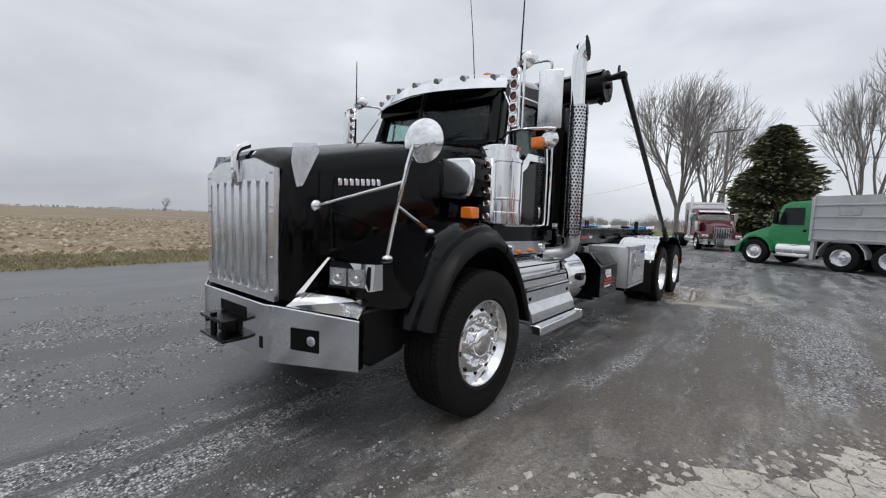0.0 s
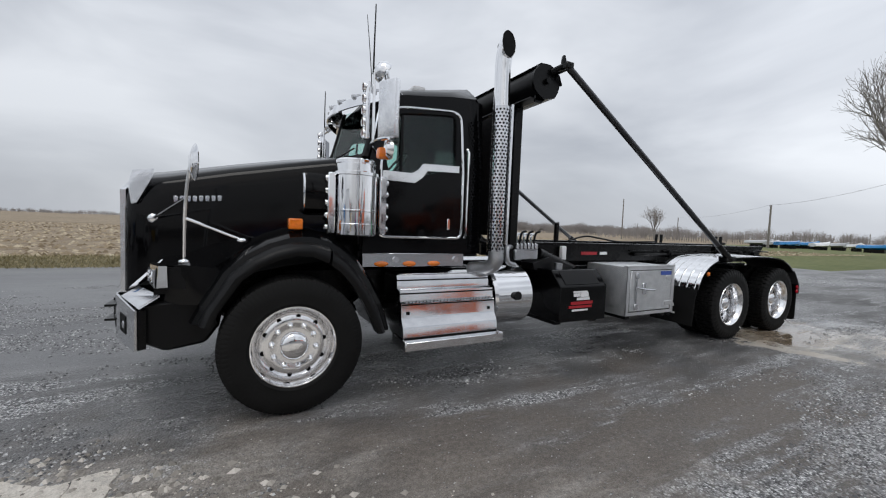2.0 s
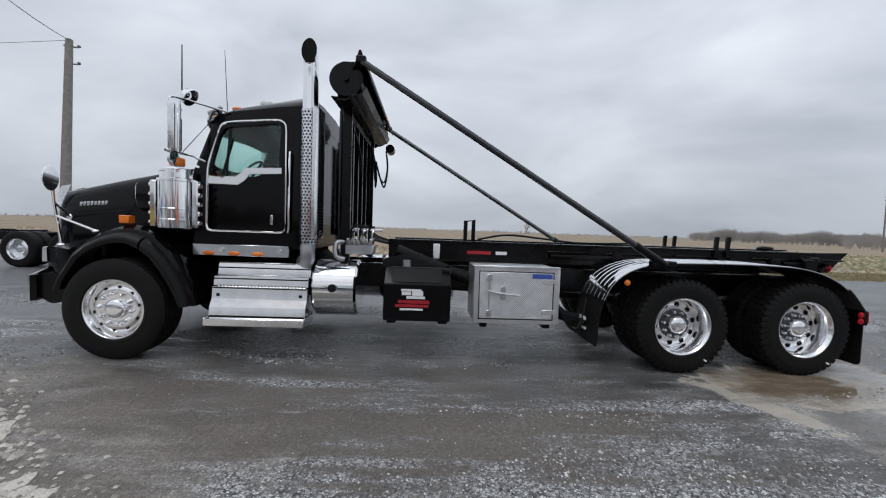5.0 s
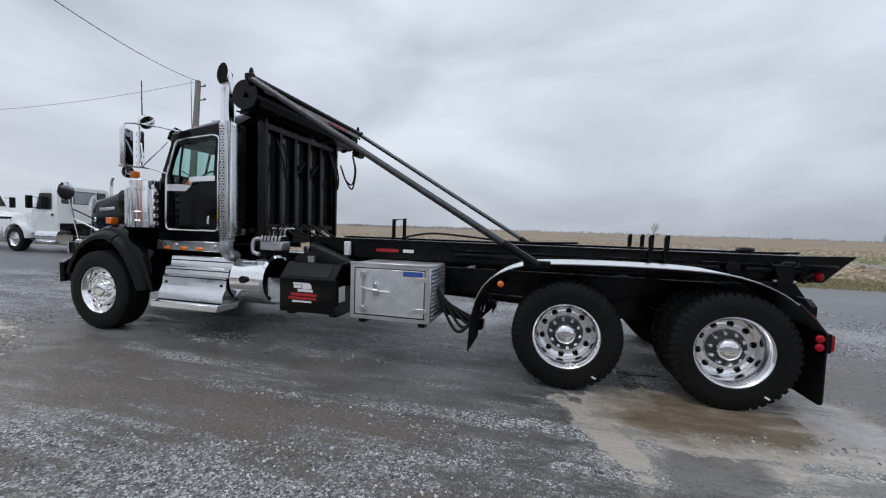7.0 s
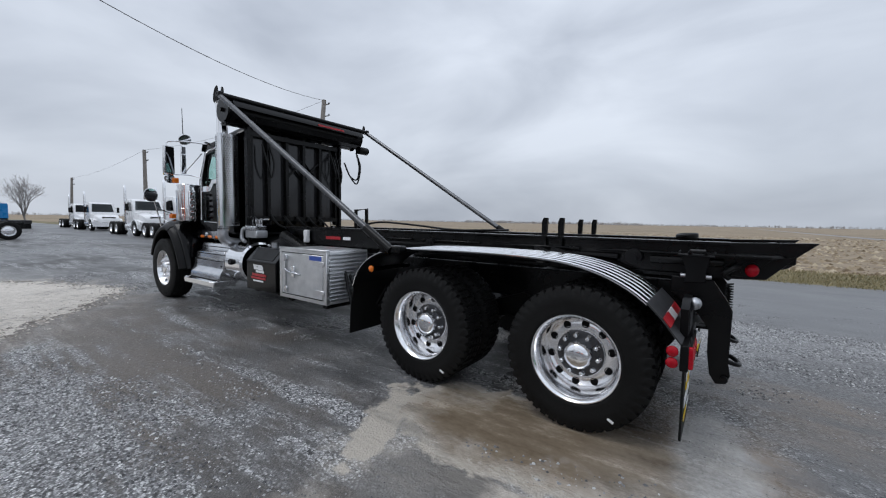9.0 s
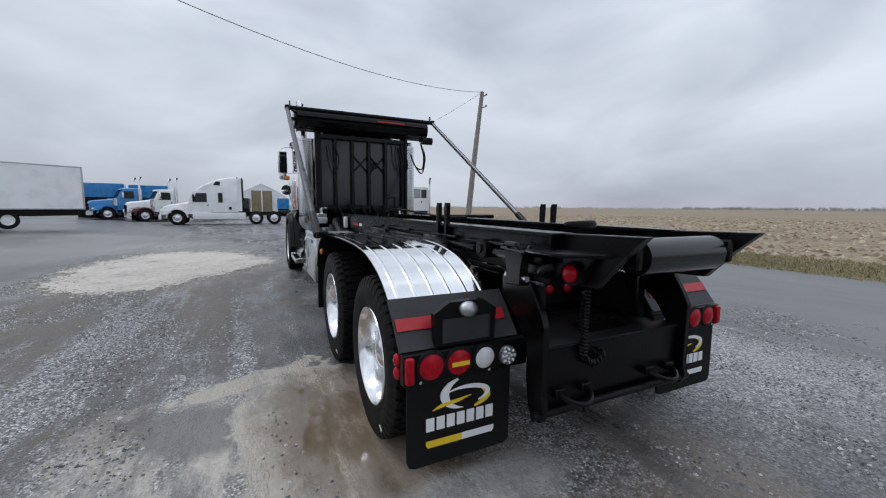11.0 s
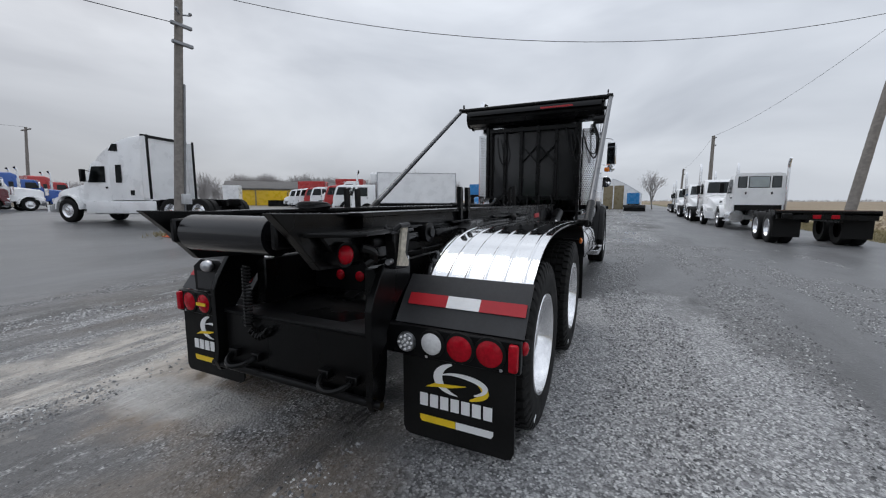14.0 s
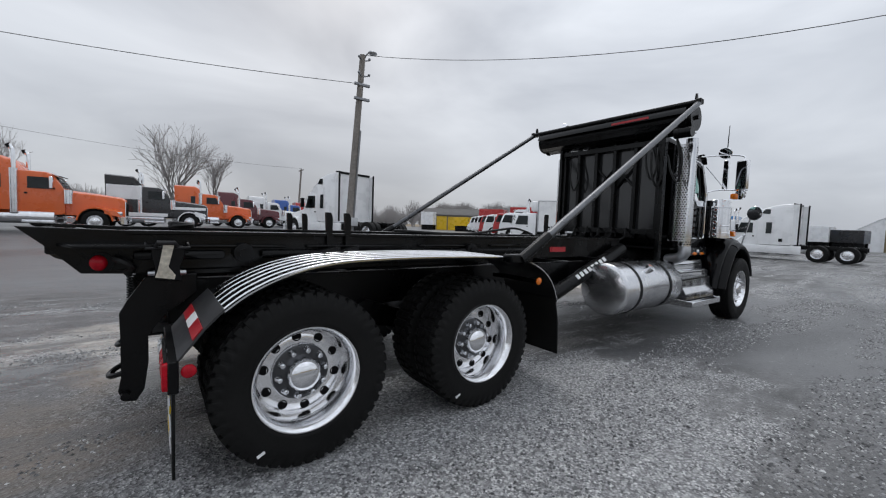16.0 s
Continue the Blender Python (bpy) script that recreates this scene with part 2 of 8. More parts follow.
def curve_pts(pts, n=6):
    """A smooth line through the given points."""
    p = [Vector(q) for q in pts]
    p = [2 * p[0] - p[1]] + p + [2 * p[-1] - p[-2]]
    out = []
    for i in range(1, len(p) - 2):
        for k in range(n):
            t = k / n
            a, b, c, d = p[i - 1], p[i], p[i + 1], p[i + 2]
            out.append(0.5 * (2 * b + (c - a) * t + (2 * a - 5 * b + 4 * c - d) * t * t + (3 * b - a - 3 * c + d) * t ** 3))
    return out + [p[-2]]


def tube(bm, pts, r, seg=8, round_path=0, r_end=None, caps=True):
    p = curve_pts(pts, round_path) if round_path else [Vector(q) for q in pts]
    rings, nrm = [], None
    for i, q in enumerate(p):
        d = (p[min(i + 1, len(p) - 1)] - p[max(i - 1, 0)]).normalized()
        if nrm is None:
            nrm = d.orthogonal().normalized()
        nrm = (nrm - d * nrm.dot(d)).normalized()
        bi = d.cross(nrm)
        rr = r if r_end is None else r + (r_end - r) * i / (len(p) - 1)
        rings.append([bm.verts.new(q + rr * (math.cos(2 * math.pi * k / seg) * nrm + math.sin(2 * math.pi * k / seg) * bi)) for k in range(seg)])
    for a, b in zip(rings, rings[1:]):
        for k in range(seg):
            bm.faces.new((a[k], a[(k + 1) % seg], b[(k + 1) % seg], b[k]))
    if caps:
        bm.faces.new(rings[0][::-1])
        bm.faces.new(rings[-1])
    return bm


def prism(bm, poly, axis, a, b, bev=0.0):
    """The outline poly, in the two other axes in order, drawn out along axis from a to b."""
    def at(p, h):
        q = list(p)
        q.insert("xyz".index(axis), h)
        return bm.verts.new(q)
    lo, hi = [at(p, a) for p in poly], [at(p, b) for p in poly]
    fs = [bm.faces.new(lo), bm.faces.new(hi[::-1])]
    k = len(poly)
    for i in range(k):
        fs.append(bm.faces.new((lo[i], hi[i], hi[(i + 1) % k], lo[(i + 1) % k])))
    if bev:
        bmesh.ops.bevel(bm, geom=list({e for f in fs for e in f.edges}), offset=bev, segments=1, affect="EDGES")
    return bm


def lathe(bm, prof, c, sgn=1, seg=40):
    """Turns (radius, height along y) about the y axis through c."""
    rings = []
    for r, h in prof:
        if r < 1e-4:
            rings.append([bm.verts.new((c[0], c[1] + sgn * h, c[2]))])
        else:
            rings.append([bm.verts.new((c[0] + r * math.cos(2 * math.pi * k / seg), c[1] + sgn * h, c[2] + r * math.sin(2 * math.pi * k / seg))) for k in range(seg)])
    for a, b in zip(rings, rings[1:]):
        for k in range(seg):
            j = (k + 1) % seg
            if len(a) == 1:
                bm.faces.new((a[0], b[j], b[k]))
            elif len(b) == 1:
                bm.faces.new((a[k], a[j], b[0]))
            else:
                bm.faces.new((a[k], a[j], b[j], b[k]))
    return bm


def loft(bm, secs, closed=True, caps=True):
    rings = [[bm.verts.new(q) for q in s] for s in secs]
    k = len(rings[0])
    for a, b in zip(rings, rings[1:]):
        for i in range(k if closed else k - 1):
            bm.faces.new((a[i], a[(i + 1) % k], b[(i + 1) % k], b[i]))
    if caps and closed:
        bm.faces.new(rings[0][::-1])
        bm.faces.new(rings[-1])
    return bm


def sheet(bm, line, axis, a, b, t):
    """A bent sheet of thickness t: the open line (in the two other axes) drawn out along axis."""
    p = [Vector(q) for q in line]
    off = []
    for i in range(len(p)):
        d = (p[min(i + 1, len(p) - 1)] - p[max(i - 1, 0)]).normalized()
        off.append(p[i] + Vector((-d.y, d.x)) * t)
    return prism(bm, [tuple(q) for q in p] + [tuple(q) for q in off[::-1]], axis, a, b)


def holed(bm, outer, inner, axis, a, b):
    """A plate with an opening: both outlines have the same count of points, in step."""
    def at(p, h):
        q = list(p)
        q.insert("xyz".index(axis), h)
        return bm.verts.new(q)
    o0, o1, i0, i1 = ([at(p, h) for p in poly] for poly, h in ((outer, a), (outer, b), (inner, a), (inner, b)))
    k = len(outer)
    for i in range(k):
        j = (i + 1) % k
        bm.faces.new((o0[i], o0[j], i0[j], i0[i]))
        bm.faces.new((o1[i], i1[i], i1[j], o1[j]))
        bm.faces.new((o0[i], o1[i], o1[j], o0[j]))
        bm.faces.new((i0[i], i0[j], i1[j], i1[i]))
    return bm

# ---- ground: one sheet, yard, verge and stubble field ----
def ease(t):
    t = min(max(t, 0.0), 1.0)
    return t * t * (3 - 2 * t)


FIELD_Y = 9.7


def ground_z(x, y):
    """The yard climbs a little towards -y; the field lies a hand below the verge."""
    z = 0.5 * ease((-y - 7) / 17)
    z += 0.16 * ease((y - FIELD_Y) / 1.2) - 0.10 * ease((y - FIELD_Y - 1.6) / 2.0)
    return z


def blob(n, l, v, c, size, turn, wobble=0.25, lo=0.85, hi=1.1, scale=2.2):
    """1 inside an oval patch with a ragged edge, 0 outside."""
    mp = n.new("ShaderNodeMapping")
    mp.vector_type = "TEXTURE"
    mp.inputs["Location"].default_value = (*c, 0)
    mp.inputs["Rotation"].default_value = (0, 0, radians(turn))
    mp.inputs["Scale"].default_value = (*size, 1)
    l.new(v, mp.inputs["Vector"])
    flat = n.new("ShaderNodeVectorMath")
    flat.operation = "MULTIPLY"
    flat.inputs[1].default_value = (1, 1, 0)
    l.new(mp.outputs[0], flat.inputs[0])
    ln = n.new("ShaderNodeVectorMath")
    ln.operation = "LENGTH"
    l.new(flat.outputs[0], ln.inputs[0])
    nz = noise_tex(n, l, v, scale, 5.0, 0.6)
    add = n.new("ShaderNodeMath")
    add.operation = "MULTIPLY_ADD"
    add.inputs[1].default_value = wobble * 4
    l.new(nz, add.inputs[0])
    l.new(ln.outputs["Value"], add.inputs[2])
    sub = n.new("ShaderNodeMath")
    sub.operation = "SUBTRACT"
    sub.inputs[1].default_value = wobble * 2
    l.new(add.outputs[0], sub.inputs[0])
    rg = n.new("ShaderNodeMapRange")
    rg.inputs["From Min"].default_value, rg.inputs["From Max"].default_value = hi, lo
    l.new(sub.outputs[0], rg.inputs["Value"])
    return rg.outputs[0]


def math2(n, l, op, a, b):
    m = n.new("ShaderNodeMath")
    m.operation = op
    for k, q in ((0, a), (1, b)):
        if hasattr(q, "links"):
            l.new(q, m.inputs[k])
        else:
            m.inputs[k].default_value = q
    return m.outputs[0]


def yard_material():
    m, n, l, b = mat_new("wet_gravel_yard")
    v = coords(n, l)
    one3 = lambda k: (k, k, k)
    times = lambda a, c: math2(n, l, "MULTIPLY", a, c)
    plus = lambda a, c: math2(n, l, "ADD", a, c)
    sep = n.new("ShaderNodeSeparateXYZ")
    l.new(v, sep.inputs[0])

    def span(value, a, c, lo=0.0, hi=1.0):
        r = n.new("ShaderNodeMapRange")
        r.inputs["From Min"].default_value, r.inputs["From Max"].default_value = a, c
        r.inputs["To Min"].default_value, r.inputs["To Max"].default_value = lo, hi
        l.new(value, r.inputs["Value"])
        return r.outputs[0]

    def cells(scale):
        q = n.new("ShaderNodeTexVoronoi")
        q.inputs["Scale"].default_value = scale
        l.new(v, q.inputs["Vector"])
        c = n.new("ShaderNodeSeparateColor")
        l.new(q.outputs["Color"], c.inputs[0])
        return q.outputs["Distance"], c.outputs[0]
    fine, grit = noise_tex(n, l, v, 26.0, 5.0, 0.7), noise_tex(n, l, v, 110.0, 3.0, 0.65)
    d1, c1 = cells(68.0)
    d2, c2 = cells(33.0)
    mottle = noise_tex(n, l, coords(n, l, (0.36, 1.0, 1)), 3.2, 6.0, 0.68)
    # ruts and windrows run along the truck, wandering a little
    wind = mix(n, l, 0.45, noise_tex(n, l, coords(n, l, (0.14, 1.0, 1)), 1.25, 7.0, 0.66), noise_tex(n, l, coords(n, l, (0.10, 1.0, 1)), 3.4, 5.0, 0.62))
    broad = noise_tex(n, l, coords(n, l, (0.5, 1.0, 1)), 0.35, 4.0, 0.55)
    # packed damp fines
    pack = ramp(n, l, mix(n, l, 0.5, fine, grit), [(0.36, (0.026, 0.025, 0.024)), (0.5, (0.074, 0.072, 0.070)), (0.64, (0.19, 0.186, 0.18))])
    pack = mix(n, l, ramp(n, l, broad, [(0.40, one3(0.0)), (0.60, one3(0.5))]), pack, ramp(n, l, grit, [(0.3, (0.09, 0.09, 0.092)), (0.7, (0.21, 0.21, 0.213))]))
    pack = mix(n, l, 1.0, pack, ramp(n, l, mottle, [(0.34, one3(0.5)), (0.5, one3(0.95)), (0.66, one3(1.6))]), "MULTIPLY")
    # crushed grey stone in windrows, thicker right of the truck; painted shade in the gaps
    tone = [(0.08, (0.05, 0.05, 0.052)), (0.45, (0.27, 0.27, 0.275)), (0.75, (0.56, 0.56, 0.56)), (0.95, (0.88, 0.88, 0.87))]
    stone = mix(n, l, ramp(n, l, c2, [(0.55, one3(0.0)), (0.60, one3(1.0))]), ramp(n, l, c1, tone), ramp(n, l, c2, [(0.55, (0.14, 0.14, 0.144)), (0.97, (0.66, 0.66, 0.66))]))
    stone = mix(n, l, 1.0, stone, ramp(n, l, d1, [(0.32, one3(1.0)), (0.66, one3(0.32))]), "MULTIPLY")
    right = blob(n, l, v, (7.7, 1.95), (4.7, 1.5), 4, 0.22, 0.75, 1.1)
    nose = blob(n, l, v, (-2.6, -0.6), (2.6, 2.2), 20, 0.35, 0.5, 1.2)
    heap = blob(n, l, v, (5.2, -3.3), (2.6, 0.75), 14, 0.4, 0.4, 1.25)
    pat = plus(plus(times(wind, 0.72), times(mottle, 0.28)), math2(n, l, "SUBTRACT", plus(times(right, 0.12), plus(times(nose, 0.03), times(heap, 0.045))), 0.010))
    # past the gravel the yard is worn smooth
    edge = plus(times(wind, 2.2), -1.1)
    lane = span(plus(sep.outputs["Y"], edge), 2.7, 4.0)
    apron = span(plus(sep.outputs["Y"], edge), -5.2, -7.0)
    smooth_far = math2(n, l, "MAXIMUM", lane, apron)
    smooth_far = math2(n, l, "MAXIMUM", smooth_far, times(blob(n, l, v, (-0.6, 2.3), (3.8, 2.2), 0, 0.2, 0.8, 1.1, 1.0), 0.85))
    pat = math2(n, l, "SUBTRACT", pat, times(smooth_far, 0.14))
    ring = math2(n, l, "SUBTRACT", blob(n, l, v, (-1.9, -9.15), (11.9, 11.9), 0, 0.006, 0.99, 1.012, 0.8), blob(n, l, v, (-1.9, -9.15), (11.35, 11.35), 0, 0.006, 0.985, 1.012, 0.8))
    ring = times(ring, span(sep.outputs["Y"], 0.6, 1.2))
    pat = math2(n, l, "SUBTRACT", pat, times(ring, 0.11))
    patches = ramp(n, l, pat, [(0.49, one3(0)), (0.535, one3(1))])
    base = mix(n, l, patches, pack, stone)
    base = mix(n, l, times(right, 0.55), base, ramp(n, l, mix(n, l, 0.3, c1, fine), [(0.12, (0.10, 0.10, 0.103)), (0.5, (0.30, 0.30, 0.305)), (0.9, (0.66, 0.66, 0.655))]))
    # dark patch behind the tail: wet stones, and the truck's shade put into the colour
    soaked_shade = blob(n, l, v, (9.3, 0.8), (1.2, 2.2), -4, 0.40, 0.5, 1.2)
    base = mix(n, l, times(soaked_shade, 0.78), base, mix(n, l, c1, (0.035, 0.034, 0.034), (0.13, 0.128, 0.125)))
    base = mix(n, l, times(smooth_far, 0.75), base, ramp(n, l, mix(n, l, 0.5, grit, broad), [(0.36, (0.085, 0.086, 0.089)), (0.64, (0.185, 0.187, 0.192))]))
    base = mix(n, l, times(ring, 0.7), base, (0.058, 0.058, 0.060))
    # pale packed lane that crosses the yard towards the parked lorries
    track = blob(n, l, v, (-11.0, -13.0), (13.0, 5.4), 56, 0.10, 0.85, 1.06, 0.5)
    base = mix(n, l, times(track, 0.65), base, ramp(n, l, mix(n, l, 0.5, fine, broad), [(0.38, (0.17, 0.166, 0.158)), (0.62, (0.35, 0.342, 0.325))]))
    # dust and crumbs round the old slab
    skirt = blob(n, l, v, (-1.5, -3.7), (3.7, 2.45), -6, 0.30, 0.85, 1.08, 1.6)
    base = mix(n, l, times(skirt, ramp(n, l, mottle, [(0.40, one3(0.25)), (0.55, one3(0.9))])), base, ramp(n, l, mix(n, l, 0.5, fine, grit), [(0.36, (0.13, 0.115, 0.10)), (0.64, (0.44, 0.405, 0.36))]))
    # bare brown earth beside the cab
    earth = ramp(n, l, mix(n, l, 0.6, fine, grit), [(0.34, (0.050, 0.040, 0.033)), (0.5, (0.128, 0.108, 0.090)), (0.66, (0.26, 0.225, 0.19))])
    bare = blob(n, l, v, (1.9, -3.5), (6.0, 2.5), -4, 0.5, 0.5, 1.1, 0.9)
    base = mix(n, l, times(bare, ramp(n, l, pat, [(0.48, one3(0.8)), (0.55, one3(0.05))])), base, earth)
    # pale silt in the ruts behind the tail, brown mud by the tandem
    rut = ramp(n, l, noise_tex(n, l, coords(n, l, (0.30, 1.5, 1)), 1.9, 7.0, 0.70), [(0.42, one3(0.0)), (0.52, one3(1.0))])
    silt = mix(n, l, fine, (0.27, 0.24, 0.205), (0.66, 0.61, 0.54))
    wash = blob(n, l, v, (7.75, -2.2), (1.5, 0.9), -6, 0.40, 0.55, 1.15)
    base = mix(n, l, times(wash, math2(n, l, "MAXIMUM", rut, 0.25)), base, silt)
    mud_tone = mix(n, l, fine, (0.115, 0.084, 0.058), (0.27, 0.212, 0.155))
    under = blob(n, l, v, (8.0, -1.0), (0.85, 0.6), 6, 0.45, 0.4, 1.15)
    base = mix(n, l, times(under, ramp(n, l, mottle, [(0.36, one3(0.25)), (0.58, one3(0.95))])), base, mud_tone)
    mud = blob(n, l, v, (8.75, 0.1), (1.1, 0.8), 0, 0.45, 0.3, 1.15)
    base = mix(n, l, times(mud, ramp(n, l, mottle, [(0.38, one3(0.1)), (0.6, one3(0.7))])), base, mud_tone)
    # the pool: a dried tan rim, brown water, and a damp grey flat beside it
    tan = mix(n, l, mix(n, l, 0.5, fine, mottle), (0.27, 0.24, 0.20), (0.62, 0.565, 0.49))
    damp_flat = blob(n, l, v, (6.92, -2.30), (0.42, 0.34), 30, 0.30, 0.80, 1.05, 2.0)
    base = mix(n, l, times(damp_flat, 0.8), base, mix(n, l, mottle, (0.06, 0.056, 0.052), (0.20, 0.19, 0.178)))
    rim = math2(n, l, "MAXIMUM", blob(n, l, v, (6.29, -2.04), (0.14, 0.52), 24, 0.45, 0.90, 1.06, 5.0), blob(n, l, v, (7.13, -1.52), (1.20, 0.57), 2, 0.30, 0.95, 1.03, 3.2))
    base = mix(n, l, times(times(rim, span(sep.outputs["X"], 7.3, 8.3, 1.0, 0.15)), ramp(n, l, mottle, [(0.36, one3(0.35)), (0.46, one3(1.0))])), base, tan)
    pool = blob(n, l, v, (7.26, -1.48), (1.16, 0.53), 2, 0.30, 0.62, 1.03, 3.2)
    drain = span(sep.outputs["X"], 7.5, 8.35, 1.0, 0.25)
    base = mix(n, l, times(pool, drain), base, ramp(n, l, mix(n, l, 0.15, mottle, fine), [(0.36, (0.14, 0.107, 0.072)), (0.50, (0.205, 0.162, 0.115)), (0.65, (0.40, 0.335, 0.262))]))
    # pale wet silt pushed out behind the last axle
    spill = blob(n, l, v, (8.23, -1.05), (0.26, 0.85), 9, 0.36, 0.60, 1.08, 3.0)
    base = mix(n, l, times(spill, 0.8), base, ramp(n, l, mix(n, l, 0.5, fine, mottle), [(0.38, (0.24, 0.235, 0.225)), (0.62, (0.50, 0.49, 0.47))]))
    l.new(base, b.inputs["Base Color"])
    damp = ramp(n, l, broad, [(0.40, one3(0.55)), (0.58, one3(0.26))])
    rough = mix(n, l, patches, damp, one3(0.55))
    rough = mix(n, l, times(bare, 0.8), rough, one3(0.62))
    rough = mix(n, l, times(smooth_far, 0.8), rough, ramp(n, l, broad, [(0.42, one3(0.30)), (0.6, one3(0.55))]))
    rough = mix(n, l, times(soaked_shade, 0.8), rough, one3(0.42))
    # standing films of water in the low ruts behind the tandem
    film = times(blob(n, l, v, (8.5, -1.7), (2.0, 0.95), -8, 0.40, 0.5, 1.1), rut)
    film = math2(n, l, "MAXIMUM", film, times(damp_flat, ramp(n, l, mottle, [(0.44, one3(0.9)), (0.56, one3(0.2))])))
    rough = mix(n, l, times(film, 0.9), rough, one3(0.10))
    wet = math2(n, l, "MAXIMUM", times(pool, ramp(n, l, mottle, [(0.50, one3(1.0)), (0.62, one3(0.55))])), blob(n, l, v, (6.68, -0.85), (0.12, 0.5), 4, 0.4, 0.7, 1.05, 4.0))
    rough = mix(n, l, wet, rough, one3(0.06))
    l.new(rough, b.inputs["Roughness"])
    h = mix(n, l, 0.5, mix(n, l, 0.4, d1, d2), fine)
    h = mix(n, l, 0.4, h, mottle)
    h = mix(n, l, patches, mix(n, l, 0.35, h, one3(0.4)), h)
    h = mix(n, l, times(smooth_far, 0.7), h, one3(0.4))
    h = mix(n, l, times(soaked_shade, 0.55), h, one3(0.4))
    h = mix(n, l, math2(n, l, "MAXIMUM", wet, times(film, 0.85)), h, one3(0.35))
    bump(n, l, h, b, 1.0, 0.03)
    return m


def earth_material(name, stops, scale, strength=0.8):
    m, n, l, b = mat_new(name)
    v = coords(n, l, (0.6, 1.0, 1.0))
    a, c = noise_tex(n, l, v, scale, 6.0, 0.65), noise_tex(n, l, v, scale * 0.06, 3.0)
    col = mix(n, l, 0.35, ramp(n, l, a, stops), ramp(n, l, c, [(0.35, stops[0][1]), (0.65, stops[-1][1])]))
    l.new(col, b.inputs["Base Color"])
    b.inputs["Roughness"].default_value = 0.95
    bump(n, l, a, b, strength, 0.15)
    return m


M["yard"] = yard_material()
M["field"] = earth_material("stubble_field", [(0.32, (0.15, 0.11, 0.07)), (0.5, (0.27, 0.21, 0.14)), (0.66, (0.40, 0.33, 0.235))], 1.6)
M["verge"] = earth_material("rough_grass", [(0.3, (0.10, 0.09, 0.045)), (0.5, (0.19, 0.165, 0.085)), (0.68, (0.30, 0.255, 0.15))], 5.0)
M["lawn"] = earth_material("lawn", [(0.3, (0.085, 0.11, 0.035)), (0.5, (0.13, 0.155, 0.055)), (0.68, (0.22, 0.21, 0.09))], 2.0)


def grid_lines(lo, hi, near_lo, near_hi, step, grow):
    vals, v, s = [], near_lo, step
    k = int(round((near_hi - near_lo) / step))
    vals = [near_lo + i * step for i in range(k + 1)]
    s = step
    while vals[-1] < hi:
        s *= grow
        vals.append(min(hi, vals[-1] + s))
    s = step
    while vals[0] > lo:
        s *= grow
        vals.insert(0, max(lo, vals[0] - s))
    return vals


def build_ground():
    xs = grid_lines(-2500, 2500, -24, 30, 1.0, 1.22)
    ys = grid_lines(-2500, 2500, -30, 20, 1.0, 1.22)
    ys = sorted(set(ys + [FIELD_Y, FIELD_Y + 0.5, FIELD_Y + 1.2, FIELD_Y + 2.2]))
    bm = bmesh.new()
    vs = [[bm.verts.new((x, y, ground_z(x, y))) for y in ys] for x in xs]
    for i in range(len(xs) - 1):
        for j in range(len(ys) - 1):
            f = bm.faces.new((vs[i][j], vs[i + 1][j], vs[i + 1][j + 1], vs[i][j + 1]))
            x, y = (xs[i] + xs[i + 1]) / 2, (ys[j] + ys[j + 1]) / 2
            if y > FIELD_Y + 2.2 and x < 24:
                f.material_index = 1
            elif y > FIELD_Y and x < 24:
                f.material_index = 2
            elif x > 25.5 and y > 3.5:
                f.material_index = 3 if y < 40 and x < 140 else 1
            elif abs(x) > 160 or y < -120:
                f.material_index = 1
    ob = part("ground", bm, "yard", None)
    for k in ("field", "verge", "lawn"):
        ob.data.materials.append(M[k])
    return tagged(ob, "wet grey gravel yard meeting a stubble field", "ground", kind="structure")


ground = build_ground()

# ---- wheels ----
def tyre_mesh(c, sgn, rad, w, kind):
    """One closed carcass; the tread blocks rise out of it."""
    bm = B()
    lugs = 46 if kind != "front" else 88
    gap = 0.30 if kind != "front" else 0.10
    drop = 0.017 if kind != "front" else 0.006
    e = 0.05
    fr = [0.0, e, 1 - gap - e, 1 - gap]
    angs = [(k + f) / lugs * 2 * math.pi for k in range(lugs) for f in fr]
    up = [True if i % 4 in (1, 2) else False for i in range(len(angs))]
    # radius, height, and how much of the tread drop a gap takes away there
    prof = [(0.288, 0.60, 0), (0.30, 0.80, 0), (0.325, 0.93, 0), (0.335, 0.955, 0), (0.342, 0.945, 0), (0.39, 1.0, 0), (0.44, 0.99, 0), (rad - 0.062, 0.955, 0.25), (rad - 0.020, 0.90, 1.0), (rad - 0.006, 0.84, 1.0)]
    ribs = [(0.60, 0.0, 1.0), (0.58, 0.012, 0), (0.54, 0.012, 0), (0.52, 0.0, 1.0), (0.20, 0.0, 1.0), (0.18, 0.012, 0), (0.14, 0.012, 0), (0.12, 0.0, 1.0)]
    tread = [(rad - d, h, k) for h, d, k in ribs] + [(rad - d, -h, k) for h, d, k in ribs[::-1]]
    prof = prof + tread + [(r, -h, k) for r, h, k in prof[::-1]]
    rings = []
    for r, h, k in prof:
        ring = []
        for i, a in enumerate(angs):
            sh = 0.0 if h > 0.55 else (0.5 / lugs if h > -0.55 else 0.25 / lugs)
            a2 = a + 2 * math.pi * sh if kind != "front" else a
            rr = r - (0 if up[i] else drop * k)
            ring.append(bm.verts.new((c[0] + rr * math.cos(a2), c[1] + sgn * h * w, c[2] + rr * math.sin(a2))))
        rings.append(ring)
    n = len(angs)
    for a, b in zip(rings, rings[1:]):
        for k in range(n):
            j = (k + 1) % n
            bm.faces.new((a[k], a[j], b[j], b[k]))
    return bm


